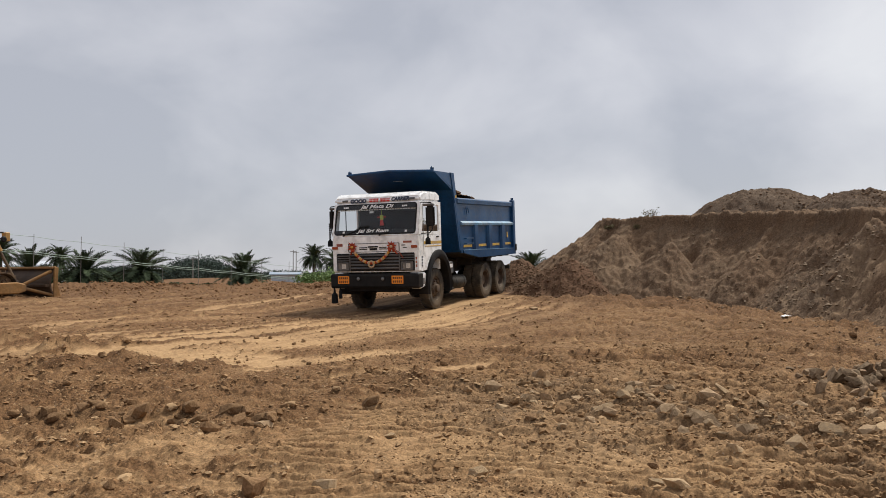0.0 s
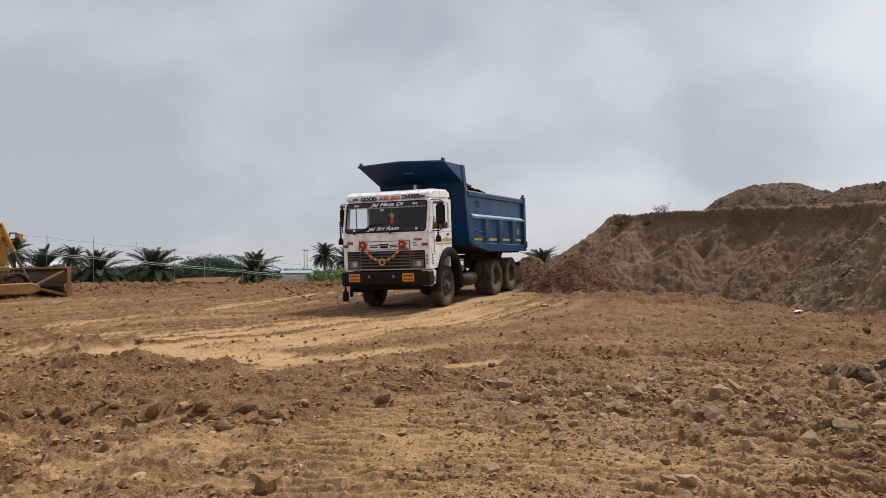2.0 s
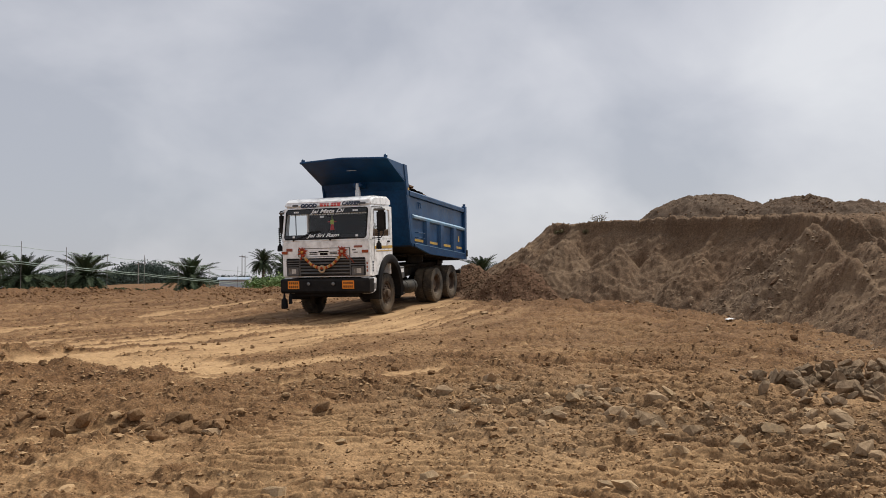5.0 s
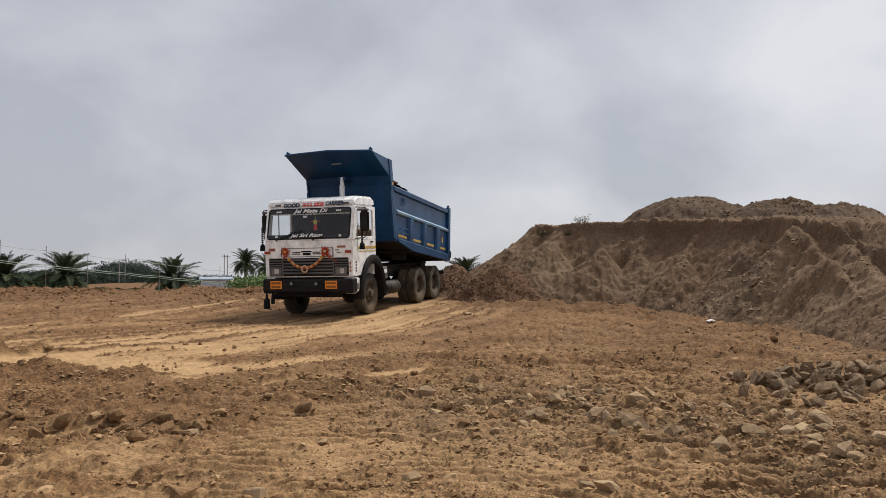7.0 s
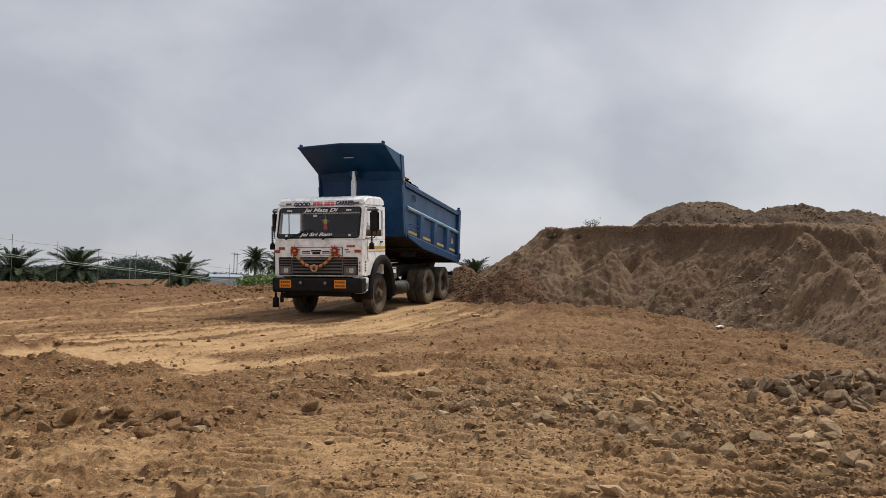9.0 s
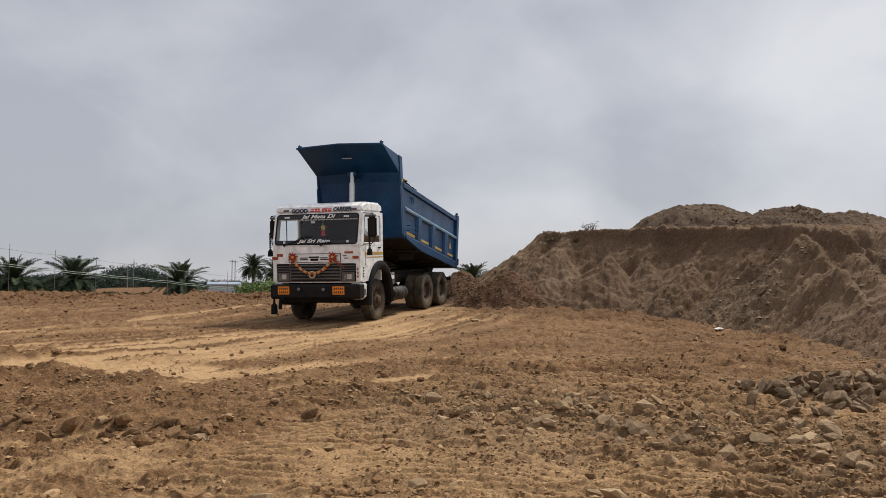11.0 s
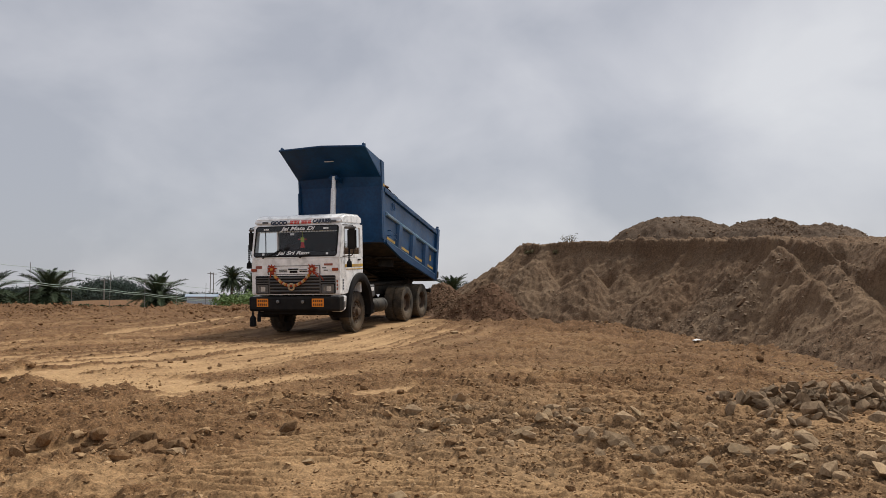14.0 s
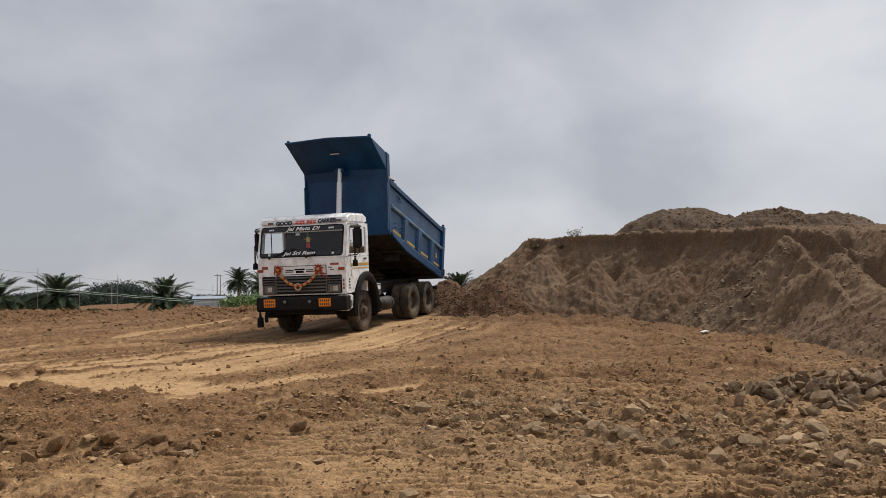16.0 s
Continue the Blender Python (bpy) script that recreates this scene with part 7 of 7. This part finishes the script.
def build_far_house():
    x, y = at(-12.55, 128)
    z = float(base_height(np.array([x]), np.array([y]))[0])
    hs = new("low_building")
    hs.matrix_basis = pose(x, y, z, 0, 0, 12)
    tagged(hs, "low building with a pale blue sheet roof behind the fence", "building")
    wall = part("wall", box((-2.2, 0, -0.2), (2.2, 4, 1.15), 0.02), WALL_PAINT, hs)
    part("roof", prism([(-0.3, 1.12), (4.2, 1.5), (4.2, 1.6), (-0.3, 1.22)], "x", -2.5, 2.4, 0.02), ROOF_SHEET, hs, "pale blue sheet roof")
    part("end_wall", box((2.2, -0.1, -0.2), (2.5, 4.05, 1.45), 0.02), RAG, hs, "whitewashed end wall")
    x, y = at(-29.9, 130)
    hs2 = new("low_building")
    hs2.matrix_basis = pose(x, y, float(base_height(np.array([x]), np.array([y]))[0]), 0, 0, 28)
    tagged(hs2, "long low building with a pale blue roof behind the palms", "building")
    wl = part("wall", box((-8, 0, -0.2), (8, 6, 2.6), 0.02), WALL_PAINT, hs2)
    part("roof", prism([(-0.4, 2.6), (6.4, 2.6), (3, 3.6)], "x", -8.4, 8.4, 0.02), WALL_PAINT, hs2, "pale blue sheet roof")
    for k in range(6):
        part("window", box((-6.6 + 2.5 * k, -0.03, 1.0), (-5.6 + 2.5 * k, 0.02, 1.9), 0.01), BLACK, wl)
    for az, r, h in ((-12.05, 240, 8.5), (-11.85, 240, 8.3), (-14.9, 200, 5.2), (-18.6, 190, 5.4), (-11.2, 260, 6.0)):
        x, y = at(az, r)
        pl = tagged(new("utility_pole"), "thin grey utility pole in the distance", "pole", "utility poles")
        pl.matrix_basis = pose(x, y, float(base_height(np.array([x]), np.array([y]))[0]), 0, 0, az)
        part("pole", rod((0, 0, -0.2), (0, 0, h), 0.14, 8, None, 0.10), POST, pl)
        part("cross_arm", box((-0.9, -0.06, h - 0.5), (0.9, 0.06, h - 0.36), 0.01), POST, pl)


build_far_house()


# ---- what moves: the body rises, the ram follows ----
TILTS = [(0, 0.0), (0.5, 0.35), (1, 0.85), (1.5, 1.25), (2, 1.75), (2.5, 2.2), (3, 2.7), (3.5, 3.1), (4, 3.6), (4.5, 4.1), (5, 4.5), (6.2, 5.75), (7.5, 7.0), (9, 8.45), (10.2, 9.6), (11.5, 10.7),
         (12, 11.25), (12.5, 11.65), (13, 12.1), (13.5, 12.6), (14, 13.2), (14.5, 13.85), (15, 14.5), (15.5, 15.1), (16, 15.7)]


def motions():
    body_rows, load_rows, outer_rows, mid_rows, in_rows = [], [], [], [], []
    for t, a in TILTS:
        m = pose(HINGE[0], HINGE[1], HINGE[2], 0, -a, 0)
        body_rows.append((t, m))
        load_rows.append((t, TRUCK @ m))
        head = m @ Vector(hp((RAM_HEAD[0], 0, RAM_HEAD[1])))
        d = head - Vector(RAM_FOOT)
        lean = math.degrees(math.atan2(d.x, d.z))
        u = d.normalized()
        outer_rows.append((t, pose(*RAM_FOOT, 0, lean, 0)))
        s = min((d.length - 2.07) / 1.35, 1.0)
        mid_rows.append((t, pose(*(head - u * (0.04 + 0.30 * s)), 0, lean, 0)))
        in_rows.append((t, pose(*head, 0, lean, 0)))
    walk(tipper, body_rows)
    walk(load, load_rows)
    walk(ram_outer, outer_rows)
    walk(ram_mid, mid_rows)
    walk(ram_in, in_rows)


motions()
